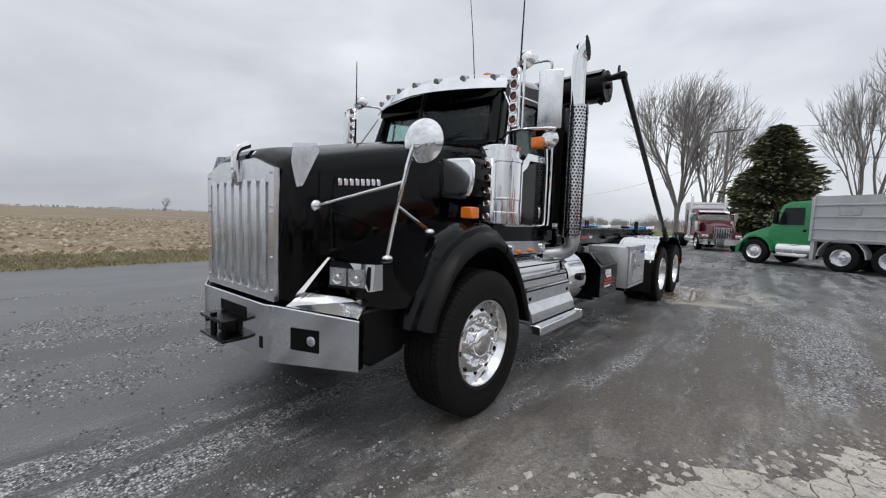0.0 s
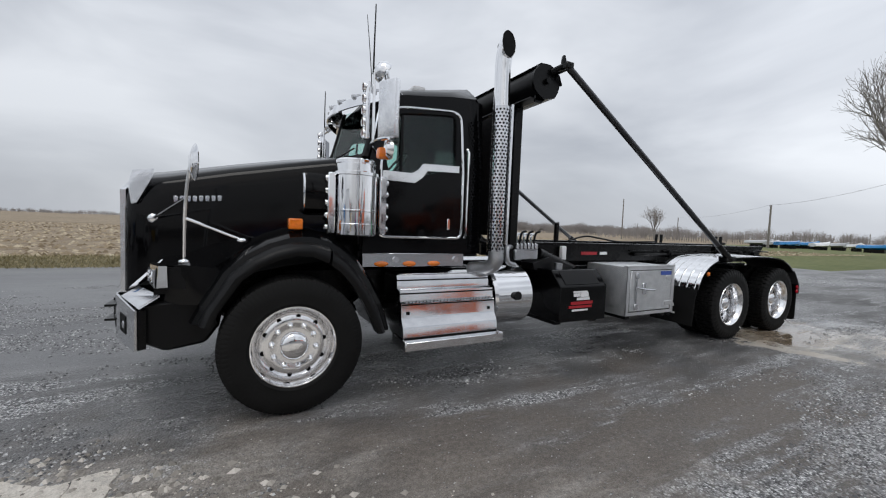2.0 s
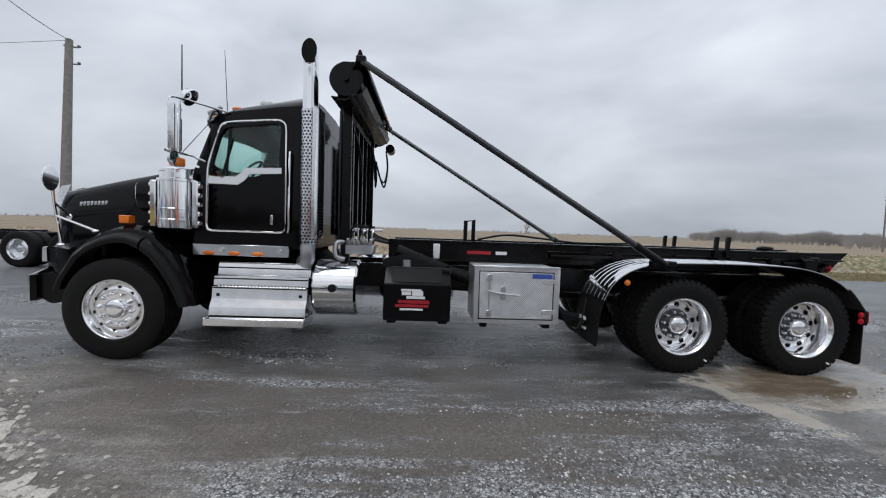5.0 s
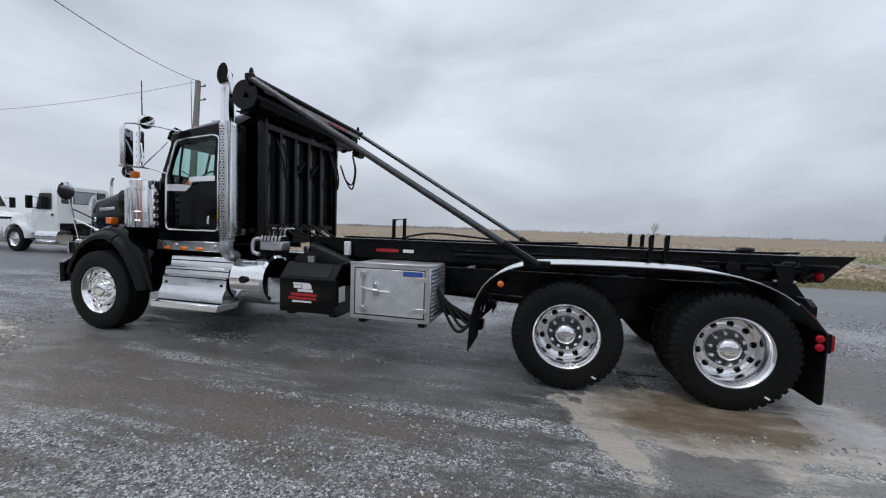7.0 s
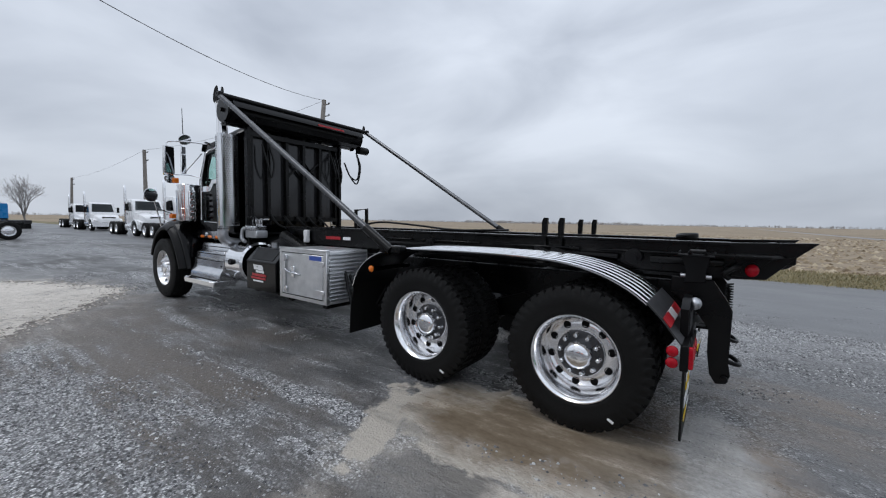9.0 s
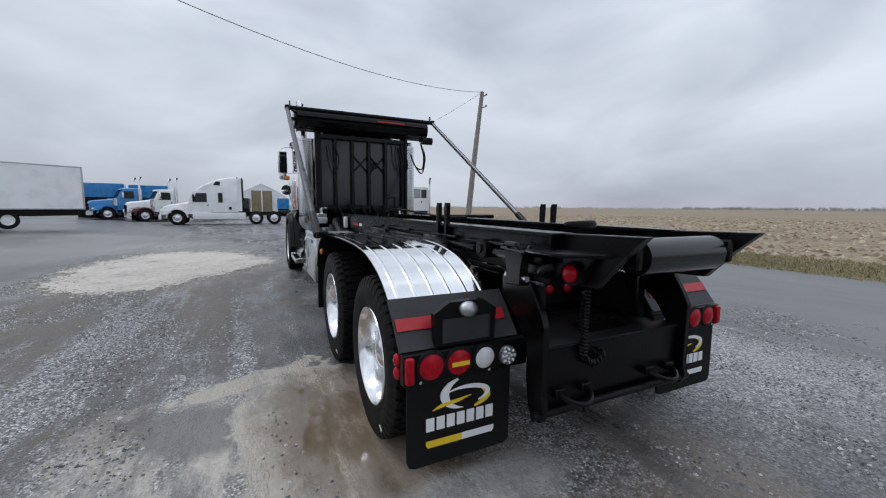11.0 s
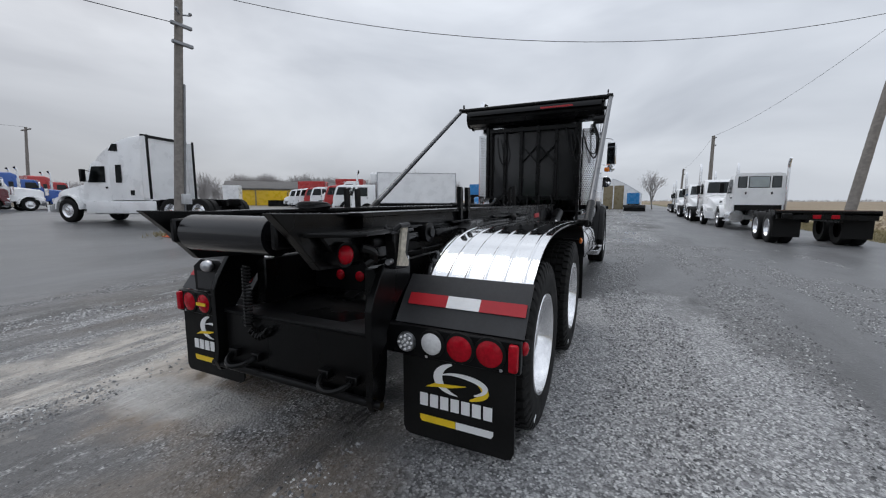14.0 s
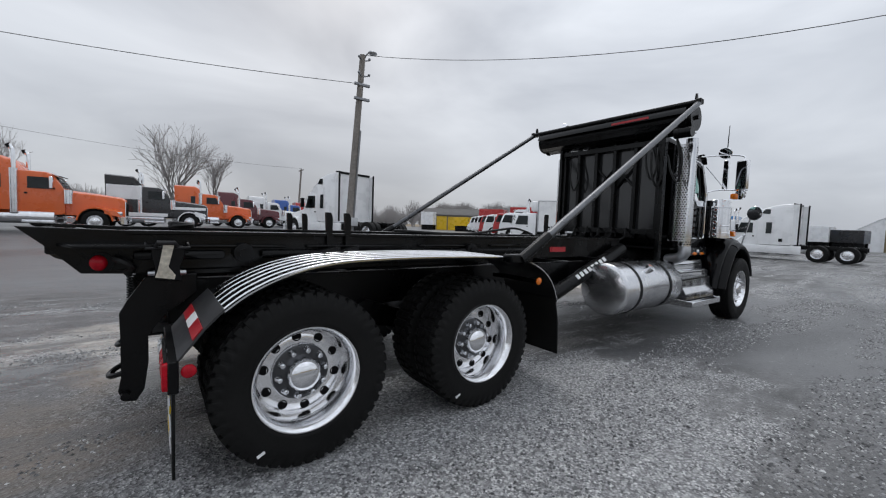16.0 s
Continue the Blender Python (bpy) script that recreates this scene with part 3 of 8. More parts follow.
def wheel(parent, cx, cz, y_out, sgn, rad, width, kind):
    """A road wheel whose outer tyre wall stands at y_out (sgn: -1 left, 1 right). kind: front, dual or inner."""
    c = (cx, sgn * (abs(y_out) - width / 2), cz)
    w = width / 2
    part("tyre", tyre_mesh(c, sgn, rad, w, kind), "rubber", parent, "black tyre", 32)
    if kind == "inner":
        return
    bm = B()
    if kind == "front":
        prof = [(0.255, -w * 0.5), (0.262, w * 0.40), (0.285, w * 0.60), (0.296, w * 0.84), (0.304, w * 0.90), (0.312, w * 0.90), (0.317, w * 0.84), (0.306, w * 0.74), (0.296, w * 0.60)]
        lathe(bm, prof, c, sgn, 56)
        lathe(bm, [(0.264, w * 0.38), (0.25, w * 0.52), (0.215, w * 0.62), (0.17, w * 0.62), (0.155, w * 0.58), (0.10, w * 0.6), (0.10, w * 0.4)], c, sgn, 56)
        hole_r, hole_h, nut_r, nut_h = 0.228, w * 0.595, 0.163, w * 0.60
        hub = [(0.105, w * 0.5), (0.105, w * 0.74), (0.098, w * 0.84), (0.08, w * 0.90), (0.05, w * 0.94), (0, w * 0.95)]
    else:
        prof = [(0.255, -w * 0.8), (0.26, -w * 0.1), (0.272, w * 0.55), (0.285, w * 0.74), (0.296, w * 0.88), (0.304, w * 0.94), (0.311, w * 0.94), (0.315, w * 0.88), (0.304, w * 0.76), (0.294, w * 0.62)]
        lathe(bm, prof, c, sgn, 56)
        lathe(bm, [(0.262, -w * 0.46), (0.248, -w * 0.36), (0.20, -w * 0.30), (0.172, -w * 0.32), (0.16, -w * 0.22), (0.095, -w * 0.18), (0.095, -w * 0.4)], c, sgn, 56)
        hole_r, hole_h, nut_r, nut_h = 0.218, -w * 0.315, 0.137, -w * 0.17
        hub = [(0.10, -w * 0.3), (0.10, w * 0.16), (0.097, w * 0.32), (0.083, w * 0.46), (0.05, w * 0.56), (0, w * 0.59)]
    part("rim", bm, "rim_alu", parent, "polished aluminium wheel rim")
    hole_me = nut_me = None
    for k in range(10):
        a = 2 * math.pi * (k + 0.3) / 10
        at = Matrix.Translation((c[0] + hole_r * math.cos(a), c[1] + sgn * hole_h, c[2] + hole_r * math.sin(a)))
        if hole_me is None:
            ob = part("hand_hole", lathe(B(), [(0.028, -0.004), (0.028, 0.004), (0.026, 0.005), (0.024, 0.002), (0, 0.001)], (0, 0, 0), sgn, 16), "dark_hole", parent)
            hole_me = ob.data
        else:
            ob = new("hand_hole", hole_me)
            ob.parent = parent
        ob.matrix_basis = at @ Matrix.Diagonal((0.62, 1, 0.62, 1)) if kind == "front" else at
        a = 2 * math.pi * (k + 0.8) / 10
        at = Matrix.Translation((c[0] + nut_r * math.cos(a), c[1] + sgn * nut_h, c[2] + nut_r * math.sin(a)))
        if nut_me is None:
            ob = part("wheel_nut", lathe(B(), [(0.023, -0.015), (0.023, 0.012), (0.017, 0.02), (0.015, 0.044), (0.008, 0.05), (0, 0.05)], (0, 0, 0), sgn, 8), "chrome" if kind == "front" else "stainless", parent)
            nut_me = ob.data
        else:
            ob = new("wheel_nut", nut_me)
            ob.parent = parent
        ob.matrix_basis = at
    if kind == "dual":
        a = math.radians(-54)
        mk = box(B(), (-0.022, 0.022), (-0.002, 0.002), (-0.008, 0.008))
        bmesh.ops.transform(mk, matrix=Matrix.Translation((c[0] + 0.445 * math.cos(a), c[1] + sgn * w * 0.992, c[2] + 0.445 * math.sin(a))) @ Matrix.Rotation(0.5, 4, "Y"), verts=mk.verts[:])
        part("chalk_mark", mk, "white_vinyl", parent, "small white mark on the tyre")
    if kind == "dual":
        part("hub_flange", lathe(B(), [(0.10, -w * 0.16), (0.152, -w * 0.165), (0.168, -w * 0.20), (0.168, -w * 0.30)], c, sgn, 40), "arm_dark", parent, "grey steel wheel flange round the hub")
    part("hub_cap", lathe(B(), hub, c, sgn, 32), "chrome", parent, "chrome dome hub cap")

# ---- the black roll-off truck: x runs from its nose (minus) to its tail, its left side faces -y ----
truck = holder("roll_off_truck", "black conventional roll-off hoist truck with chrome trim parked on wet gravel", "truck")


def both(fn):
    for s in (-1, 1):
        fn(s)


def mir(poly, s):
    return [(x, s * y, z) for x, y, z in poly]


# hood
HOOD = [(-1.172, 0.505, 0.90, 1.69, 1.795), (-1.14, 0.55, 0.89, 1.735, 1.83), (-1.07, 0.585, 0.89, 1.775, 1.855), (-0.9, 0.612, 0.90, 1.80, 1.885), (-0.45, 0.645, 1.0, 1.905, 1.985),
        (0.0, 0.69, 1.1, 1.995, 2.075), (0.35, 0.745, 1.15, 2.06, 2.13), (0.6, 0.79, 1.15, 2.085, 2.15)]


def hood_sec(x, w, zb, ze, zc):
    half = [(w + 0.015, zb), (w + 0.01, (zb + ze) / 2), (w, ze - 0.16), (w - 0.012, ze - 0.07), (w - 0.05, ze - 0.012), (w - 0.11, ze + 0.012), (w * 0.55, zc - 0.018), (w * 0.2, zc - 0.003)]
    return [(x, -y, z) for y, z in half] + [(x, y, z) for y, z in half[::-1]]


part("hood", loft(B(), [hood_sec(*s) for s in HOOD]), "black_paint", truck, "glossy black sloped hood")

# grille: a bright frame with upright bars
grille = part("grille", holed(B(), [(-0.505, 0.885), (0.505, 0.885), (0.505, 1.685), (0.27, 1.755), (-0.27, 1.755), (-0.505, 1.685)],
                              [(-0.437, 0.925), (0.437, 0.925), (0.437, 1.60), (0.27, 1.615), (-0.27, 1.615), (-0.437, 1.60)], "x", -1.202, -1.167), "brushed", truck, "brushed stainless grille frame")
for k in range(7):
    y = -0.366 + k * 0.122
    prof = ((0, -0.036), (0.022, -0.033), (0.036, -0.015), (0.036, 0.015), (0.022, 0.033), (0, 0.036))
    bm = loft(B(), [[(-1.18 - d * f, y + e * f, z) for d, e in prof] for z, f in ((0.925, 0.25), (0.97, 0.9), (1.02, 1.0), (1.585, 1.0), (1.625, 0.85))])
    part("grille_bar", bm, "brushed", grille)
part("grille_back", box(B(), (-1.184, -1.170), (-0.445, 0.445), (0.92, 1.62)), "dull_alu", grille)
for s in (-1, 1):
    for z in (0.95, 1.15, 1.42, 1.46, 1.66):
        part("grille_bolt", lathe(B(), [(0.011, -0.002), (0.010, 0.006), (0.005, 0.009), (0, 0.009)], (0, 0, 0), -1, 8), "stainless", grille).matrix_basis = Matrix.Translation((-1.202, s * 0.472, z)) @ Matrix.Rotation(radians(-90), 4, "Z")
bm = B()
tube(bm, [(-1.214, -0.02, 1.60), (-1.224, -0.02, 1.74), (-1.20, -0.02, 1.83), (-1.13, -0.02, 1.872)], 0.024, 8, 4)
part("hood_emblem", bm, "chrome", truck, "chrome hood ornament")
for s in (-1, 1):
    # pointed chrome trim on the shoulder of the hood
    bm = B()
    vs = [bm.verts.new(p) for p in mir([(-1.115, 0.598, 1.575), (-1.08, 0.608, 1.585), (-0.975, 0.618, 1.80), (-0.975, 0.585, 1.855), (-1.115, 0.555, 1.835), (-1.14, 0.585, 1.72)], s)]
    bm.faces.new(vs)
    bmesh.ops.solidify(bm, geom=bm.faces[:], thickness=0.008)
    part("hood_trim", bm, "chrome", truck)
    # letter-sized blocks of the badge
    for k in range(8):
        x = -0.845 + k * 0.043
        z = 1.60 + k * 0.0032
        part("badge_block", box(B(), (x, x + 0.031), tuple(sorted((s * (0.612 + (x + 0.845) * 0.07), s * (0.632 + (x + 0.845) * 0.07)))), (z + 0.004, z + 0.052), 0.004), "stainless", truck, "small bright badge block")
    # air scoop on the hood flank
    face = [(0.70, 1.60), (0.74, 1.575), (0.93, 1.565), (0.995, 1.60), (1.03, 1.70), (1.03, 1.83), (0.99, 1.885), (0.72, 1.90), (0.69, 1.87)]
    mid = (sum(y for y, z in face) / 9, sum(z for y, z in face) / 9)
    bm = loft(B(), [mir([(x, mid[0] + (y - mid[0]) * f, mid[1] + (z - mid[1]) * f) for y, z in face], s) for x, f in ((0.085, 1.0), (0.12, 1.03), (0.30, 1.0), (0.42, 0.9))])
    part("air_scoop", bm, "black_paint", truck, "glossy black air intake scoop")
    bm = loft(B(), [mir([(x, mid[0] + (y - mid[0]) * f, mid[1] + (z - mid[1]) * f) for y, z in face], s) for x, f in ((0.068, 0.78), (0.070, 0.90), (0.075, 0.96), (0.084, 0.985))])
    part("scoop_cap", bm, "chrome", truck, "chrome front cap of the intake scoop", 50)
    bm = tube(B(), [(0.12, s * 0.80, 1.72), (0.34, s * 0.9, 1.72)], 0.10, 12)
    part("intake_duct", bm, "black_satin", truck)

# bumper, swept back at both ends
bm = B()
line = [(-1.01, -1.068), (-1.218, -0.535), (-1.245, -0.46), (-1.245, 0.46), (-1.218, 0.535), (-1.01, 1.068)]
lo = [(x, y, 0.525 if abs(y) < 0.8 else 0.555) for x, y in line]
hi = [(x, y, 0.865 if abs(y) < 0.8 else 0.835) for x, y in line]
secs = [[l, h, (h[0] + 0.006, h[1] * 0.997, h[2] + 0.006), (h[0] + 0.012, h[1] * 0.994, h[2] + 0.004), (h[0] + 0.012, h[1] * 0.994, h[2] - 0.02), (l[0] + 0.012, l[1] * 0.994, l[2] + 0.01)] for l, h in zip(lo, hi)]
bumper = part("bumper", loft(bm, secs), "stainless", truck, "bright swept-back steel bumper", 25)
bm = loft(B(), [[(x + 0.016, y * 0.992, 0.56), (x + 0.016, y * 0.992, 0.835), (x + 0.06, y * 0.97, 0.835), (x + 0.06, y * 0.97, 0.56)] for x, y in line])
part("bumper_back", bm, "black_steel", bumper)
part("tow_slot", box(B(), (-1.249, -1.235), (-0.24, 0.16), (0.735, 0.815), 0.004), "dark_hole", bumper)
for s in (-1, 1):
    bm = prism(B(), [(-1.177, s * 0.65), (-1.107, s * 0.83), (-1.098, s * 0.828), (-1.168, s * 0.648)], "z", 0.625, 0.755)
    fog = part("fog_light", bm, "dark_hole", truck, "recessed fog light in the bumper")
    bm = lathe(B(), [(0.0, 0.008), (0.016, 0.007), (0.026, 0.004), (0.03, 0.0), (0.0, -0.001)], (0, 0, 0), 1, 20)
    bmesh.ops.transform(bm, matrix=Matrix.Translation((-1.128, s * 0.785, 0.69)) @ Vector((0, 1, 0)).rotation_difference(Vector((-0.932, s * 0.363, 0))).to_matrix().to_4x4(), verts=bm.verts[:])
    part("fog_lens", bm, "lamp_glass", fog)
    part("tow_hole", box(B(), (-1.2495, -1.235), tuple(sorted((s * 0.415, s * 0.45))), (0.60, 0.67)), "dark_hole", bumper)
hitch = part("tow_hitch", box(B(), (-1.31, -1.24), (-0.09, 0.05), (0.62, 0.72), 0.01), "black_steel", truck, "black steel tow hitch on the bumper")
bm = B()
box(bm, (-1.38, -1.245), (-0.20, 0.16), (0.715, 0.735), 0.004)
box(bm, (-1.38, -1.245), (-0.20, 0.16), (0.595, 0.615), 0.004)
cyl(bm, (-1.345, 0.02, 0.585), (-1.345, 0.02, 0.755), 0.02)
part("hitch_plate", bm, "black_steel", hitch)

# front fenders
INNER = [(-0.545, 0.72), (-0.512, 0.82), (-0.364, 1.045), (-0.24, 1.14), (-0.104, 1.20), (0.02, 1.225), (0.121, 1.22), (0.245, 1.165), (0.355, 1.08), (0.45, 0.96), (0.526, 0.844), (0.60, 0.70), (0.655, 0.57)]
OUTER = [(-0.70, 0.74), (-0.655, 0.83), (-0.50, 1.11), (-0.36, 1.24), (-0.20, 1.33), (-0.03, 1.385), (0.12, 1.395), (0.27, 1.36), (0.40, 1.275), (0.50, 1.18), (0.61, 1.03), (0.72, 0.83), (0.80, 0.57)]


def round_lamp(name, c, r, way, parent):
    """A small lamp that faces along x: a chrome bezel round a recessed smoked lens."""
    turn = Matrix.Translation(c) @ Matrix.Rotation(radians(-90 * way), 4, "Z")
    bm = lathe(B(), [(r, -0.012), (r, 0.010), (r * 0.90, 0.016), (r * 0.76, 0.013), (r * 0.74, 0.0)], (0, 0, 0), 1, 20)
    bmesh.ops.transform(bm, matrix=turn, verts=bm.verts[:])
    part(name, bm, "chrome", parent)
    bm = lathe(B(), [(r * 0.78, -0.004), (r * 0.70, 0.003), (r * 0.4, 0.008), (0, 0.010)], (0, 0, 0), 1, 20)
    bmesh.ops.transform(bm, matrix=turn, verts=bm.verts[:])
    part("lamp_lens", bm, "smoked_lens", parent, "smoked red-brown lamp lens")


def fender(s):
    secs, flare = [], []
    for (ix, iz), (ox, oz) in zip(INNER, OUTER):
        at = lambda f: (ix + (ox - ix) * f, iz + (oz - iz) * f)
        (ax, az), (bx, bz), (cx, cz), (dx, dz) = at(0.30), at(0.52), at(0.60), at(0.86)
        up = 0.05 if -0.55 < ox < 0.45 else 0.0
        secs.append(mir([(cx, 1.15, cz), (dx, 1.135, dz), (ox, 1.085, oz + 0.006), (ox, 1.0, oz + up * 0.7), (ox, 0.62, oz + up), (ix, 0.62, iz + 0.03), (ix, 1.12, iz + 0.04)], s))
        flare.append(mir([(ix, 1.12, iz), (ix, 1.225, iz), (ix * 0.5 + ax * 0.5, 1.238, iz * 0.5 + az * 0.5), (ax, 1.236, az), (bx, 1.205, bz), (cx, 1.145, cz + 0.008), (ix, 1.11, iz + 0.05)], s))
    f = part("fender", loft(B(), secs), "black_paint", truck, "glossy black front fender")
    gap = [[tuple(Vector(a).lerp(Vector(b), u)) for a, b in zip(flare[7], flare[8])] for u in (0.0, 0.16)]
    part("fender_flare", loft(B(), flare[:7] + [gap[0]]), "flare_rubber", f, "dark grey rubber fender flare")
    part("fender_flare", loft(B(), [gap[1]] + flare[8:]), "flare_rubber", f, "dark grey rubber fender flare")
    bm = prism(B(), [(-1.0, 0.60), (-0.98, 0.87), (-0.60, 0.90), (-0.50, 0.70), (-0.60, 0.56), (-0.85, 0.52)], "y", s * 0.60, s * 1.0, 0.02)
    part("inner_fender", bm, "black_satin", truck)
    # nose of the fender with the headlamp
    bm = loft(B(), [mir([(-0.93, 0.60, 0.90), (-0.93, 0.92, 0.90), (-0.90, 0.97, 1.13), (-0.90, 0.60, 1.17)], s), mir([(-0.78, 0.60, 0.86), (-0.76, 1.03, 0.86), (-0.74, 1.05, 1.15), (-0.76, 0.60, 1.20)], s),
                    mir([(-0.55, 0.60, 0.9), (-0.55, 1.10, 0.86), (-0.55, 1.10, 1.13), (-0.55, 0.60, 1.30)], s), mir([(-0.30, 0.60, 1.1), (-0.35, 1.08, 1.1), (-0.35, 1.05, 1.27), (-0.30, 0.60, 1.36)], s)])
    part("fender_nose", bm, "black_paint", truck)
    bm = loft(B(), [mir([(-0.985, 0.74, 0.985), (-0.905, 1.02, 0.985), (-0.895, 1.02, 1.125), (-0.975, 0.74, 1.135)], s), mir([(-0.80, 0.74, 0.975), (-0.72, 1.05, 0.975), (-0.71, 1.05, 1.135), (-0.79, 0.74, 1.14)], s)])
    hl = part("headlight", bm, "black_satin", truck, "clear twin rectangular headlight in a chrome bezel")
    for k in range(2):
        a, b = 0.06 + k * 0.45, 0.46 + k * 0.45
        q = [(-0.991 + 0.08 * t, 0.74 + 0.28 * t) for t in (a, b)]
        bm = prism(B(), [(q[0][0], s * q[0][1]), (q[1][0], s * q[1][1]), (q[1][0] + 0.012, s * q[1][1]), (q[0][0] + 0.012, s * q[0][1])], "z", 1.003, 1.108)
        part("headlight_lens", bm, "lamp_glass", hl, "clear headlight lens")
        c = Vector(((q[0][0] + q[1][0]) / 2 - 0.001, s * (q[0][1] + q[1][1]) / 2, 1.056))
        bm = lathe(B(), [(0.044, 0.0), (0.044, 0.006), (0.03, 0.002), (0.012, 0.004), (0.008, 0.012), (0.0, 0.014)], (0, 0, 0), 1, 20)
        bmesh.ops.transform(bm, matrix=Matrix.Translation(c) @ Vector((0, 1, 0)).rotation_difference(Vector((-0.96, s * 0.27, 0))).to_matrix().to_4x4(), verts=bm.verts[:])
        part("reflector", bm, "chrome", hl)
    bm = loft(B(), [mir([(-0.91, 1.015, 0.985), (-0.89, 1.035, 0.985), (-0.88, 1.04, 1.14), (-0.95, 0.90, 1.142)], s), mir([(-0.835, 1.035, 0.99), (-0.825, 1.048, 0.99), (-0.83, 1.048, 1.14), (-0.84, 1.035, 1.14)], s)])
    part("headlight_bezel", bm, "chrome", hl)
    # bright valance between bumper and fender, with its upright limb
    bm = loft(B(), [mir([(-1.180, 0.60, 0.872), (-1.07, 0.61, 0.945), (-1.07, 0.61, 0.935), (-1.172, 0.60, 0.862)], s), mir([(-1.000, 1.03, 0.850), (-0.88, 0.985, 0.925), (-0.88, 0.985, 0.915), (-0.990, 1.03, 0.840)], s)])
    part("valance", bm, "stainless", truck, "bright valance above the bumper", smooth=False)
    bm = loft(B(), [mir([(-1.13, 0.615, 0.925), (-1.085, 0.635, 0.945), (-1.082, 0.64, 0.955), (-1.125, 0.62, 0.94)], s), mir([(-0.925, 0.632, 1.135), (-0.908, 0.637, 1.135), (-0.905, 0.640, 1.150), (-0.922, 0.635, 1.150)], s)])
    part("valance_limb", bm, "chrome", truck)
    bm = box(B(), (-0.045, 0.06), tuple(sorted((s * 1.0, s * 1.10))), (1.425, 1.51), 0.008)
    part("marker_light", bm, "amber_lens", truck, "square amber marker light")
    # convex mirror on a stalk, braced to the hood and fender
    bm = B()
    tube(bm, [(-0.735, s * 0.977, 1.17), (-0.725, s * 1.04, 1.45), (-0.71, s * 1.09, 1.66), (-0.69, s * 1.12, 1.80), (-0.675, s * 1.15, 1.87)], 0.013, 8, 3)
    tube(bm, [(-0.98, s * 0.60, 1.47), (-0.72, s * 1.075, 1.62)], 0.011)
    tube(bm, [(-0.364, s * 0.985, 1.33), (-0.722, s * 1.05, 1.48)], 0.011)
    for c in ((-0.98, s * 0.595, 1.47), (-0.364, s * 0.985, 1.325), (-0.735, s * 0.977, 1.165)):
        ball(bm, c, 0.040, 14, 8, (1, 0.6, 1) if c[2] > 1.4 else (1, 1, 0.6))
    stalk = part("mirror_stalk", bm, "chrome", truck, "chrome braced mirror stalk")
    bm = lathe(B(), [(0, -0.035), (0.06, -0.03), (0.105, -0.014), (0.128, 0.0), (0.122, 0.006), (0, 0.014)], (0, 0, 0), 1, 28)
    bmesh.ops.transform(bm, matrix=Matrix.Translation((-0.655, s * 1.18, 1.862)) @ Matrix.Rotation(radians(-90 - s * 14), 4, "Z"), verts=bm.verts[:])
    part("convex_mirror", bm, "chrome", stalk)
    # chrome air cleaner with a light strip fore and aft
    bm = lathe(B(), [(0, 0.0), (0.178, 0.0), (0.188, 0.01), (0.188, 0.10), (0.184, 0.105), (0.184, 0.20), (0.188, 0.205), (0.188, 0.215), (0.184, 0.22), (0.184, 0.50), (0.192, 0.505), (0.192, 0.53), (0.165, 0.54), (0.165, 0.60), (0.17, 0.605),
                     (0.17, 0.63), (0.16, 0.64), (0, 0.645)], (0, 0, 0), 1, 40)
    bmesh.ops.transform(bm, matrix=Matrix.Translation((0.50, s * 0.985, 1.385)) @ Matrix.Rotation(radians(90), 4, "X"), verts=bm.verts[:])
    part("air_cleaner", bm, "chrome", truck, "polished chrome air cleaner canister", 30)
    for x in (0.285, 0.725):
        bm = box(B(), (x - 0.03, x + 0.03), tuple(sorted((s * 1.0, s * 1.07))), (1.40, 1.90), 0.008)
        bar = part("light_strip", bm, "chrome", truck, "chrome strip of small round lights")
        e = -0.032 if x < 0.5 else 0.032
        for k in range(5):
            round_lamp("strip_light", (x + e, s * 1.035, 1.45 + k * 0.10), 0.027, -1 if e < 0 else 1, bar)
    # west-coast mirror with light bar, spot mirror and turn light
    bm = B()
    tube(bm, [(0.72, s * 0.86, 2.14), (0.62, s * 1.0, 2.18), (0.60, s * 1.25, 2.17), (0.64, s * 1.40, 2.16)], 0.013, 8, 4)
    tube(bm, [(0.95, s * 0.84, 2.70), (0.72, s * 1.05, 2.73), (0.64, s * 1.32, 2.70), (0.655, s * 1.33, 2.60)], 0.012, 8, 4)
    tube(bm, [(0.74, s * 0.85, 2.56), (0.60, s * 1.10, 2.18)], 0.009)
    tube(bm, [(0.60, s * 1.12, 2.18), (0.60, s * 1.12, 2.74)], 0.012)
    arm = part("mirror_bracket", bm, "chrome", truck, "chrome tube mirror bracket")
    bm = box(B(), (0.63, 0.69), tuple(sorted((s * 1.235, s * 1.425))), (2.17, 2.63), 0.014, 2)
    turn = Matrix.Translation((0.66, s * 1.33, 0)) @ Matrix.Rotation(radians(-s * 26), 4, "Z") @ Matrix.Translation((-0.66, -s * 1.33, 0))
    bmesh.ops.transform(bm, matrix=turn, verts=bm.verts[:])
    part("door_mirror", bm, "brushed", arm, "stainless west-coast door mirror")
    bm = box(B(), (0.691, 0.695), tuple(sorted((s * 1.25, s * 1.41))), (2.19, 2.61))
    bmesh.ops.transform(bm, matrix=turn, verts=bm.verts[:])
    part("mirror_glass", bm, "mirror", arm)
    bm = lathe(B(), [(0, -0.05), (0.05, -0.04), (0.075, -0.01), (0.078, 0.005), (0, 0.02)], (0, 0, 0), 1, 24)
    bmesh.ops.transform(bm, matrix=Matrix.Translation((0.68, s * 1.33, 2.09)) @ Matrix.Rotation(radians(-90), 4, "Z"), verts=bm.verts[:])
    part("spot_mirror", bm, "chrome", arm)
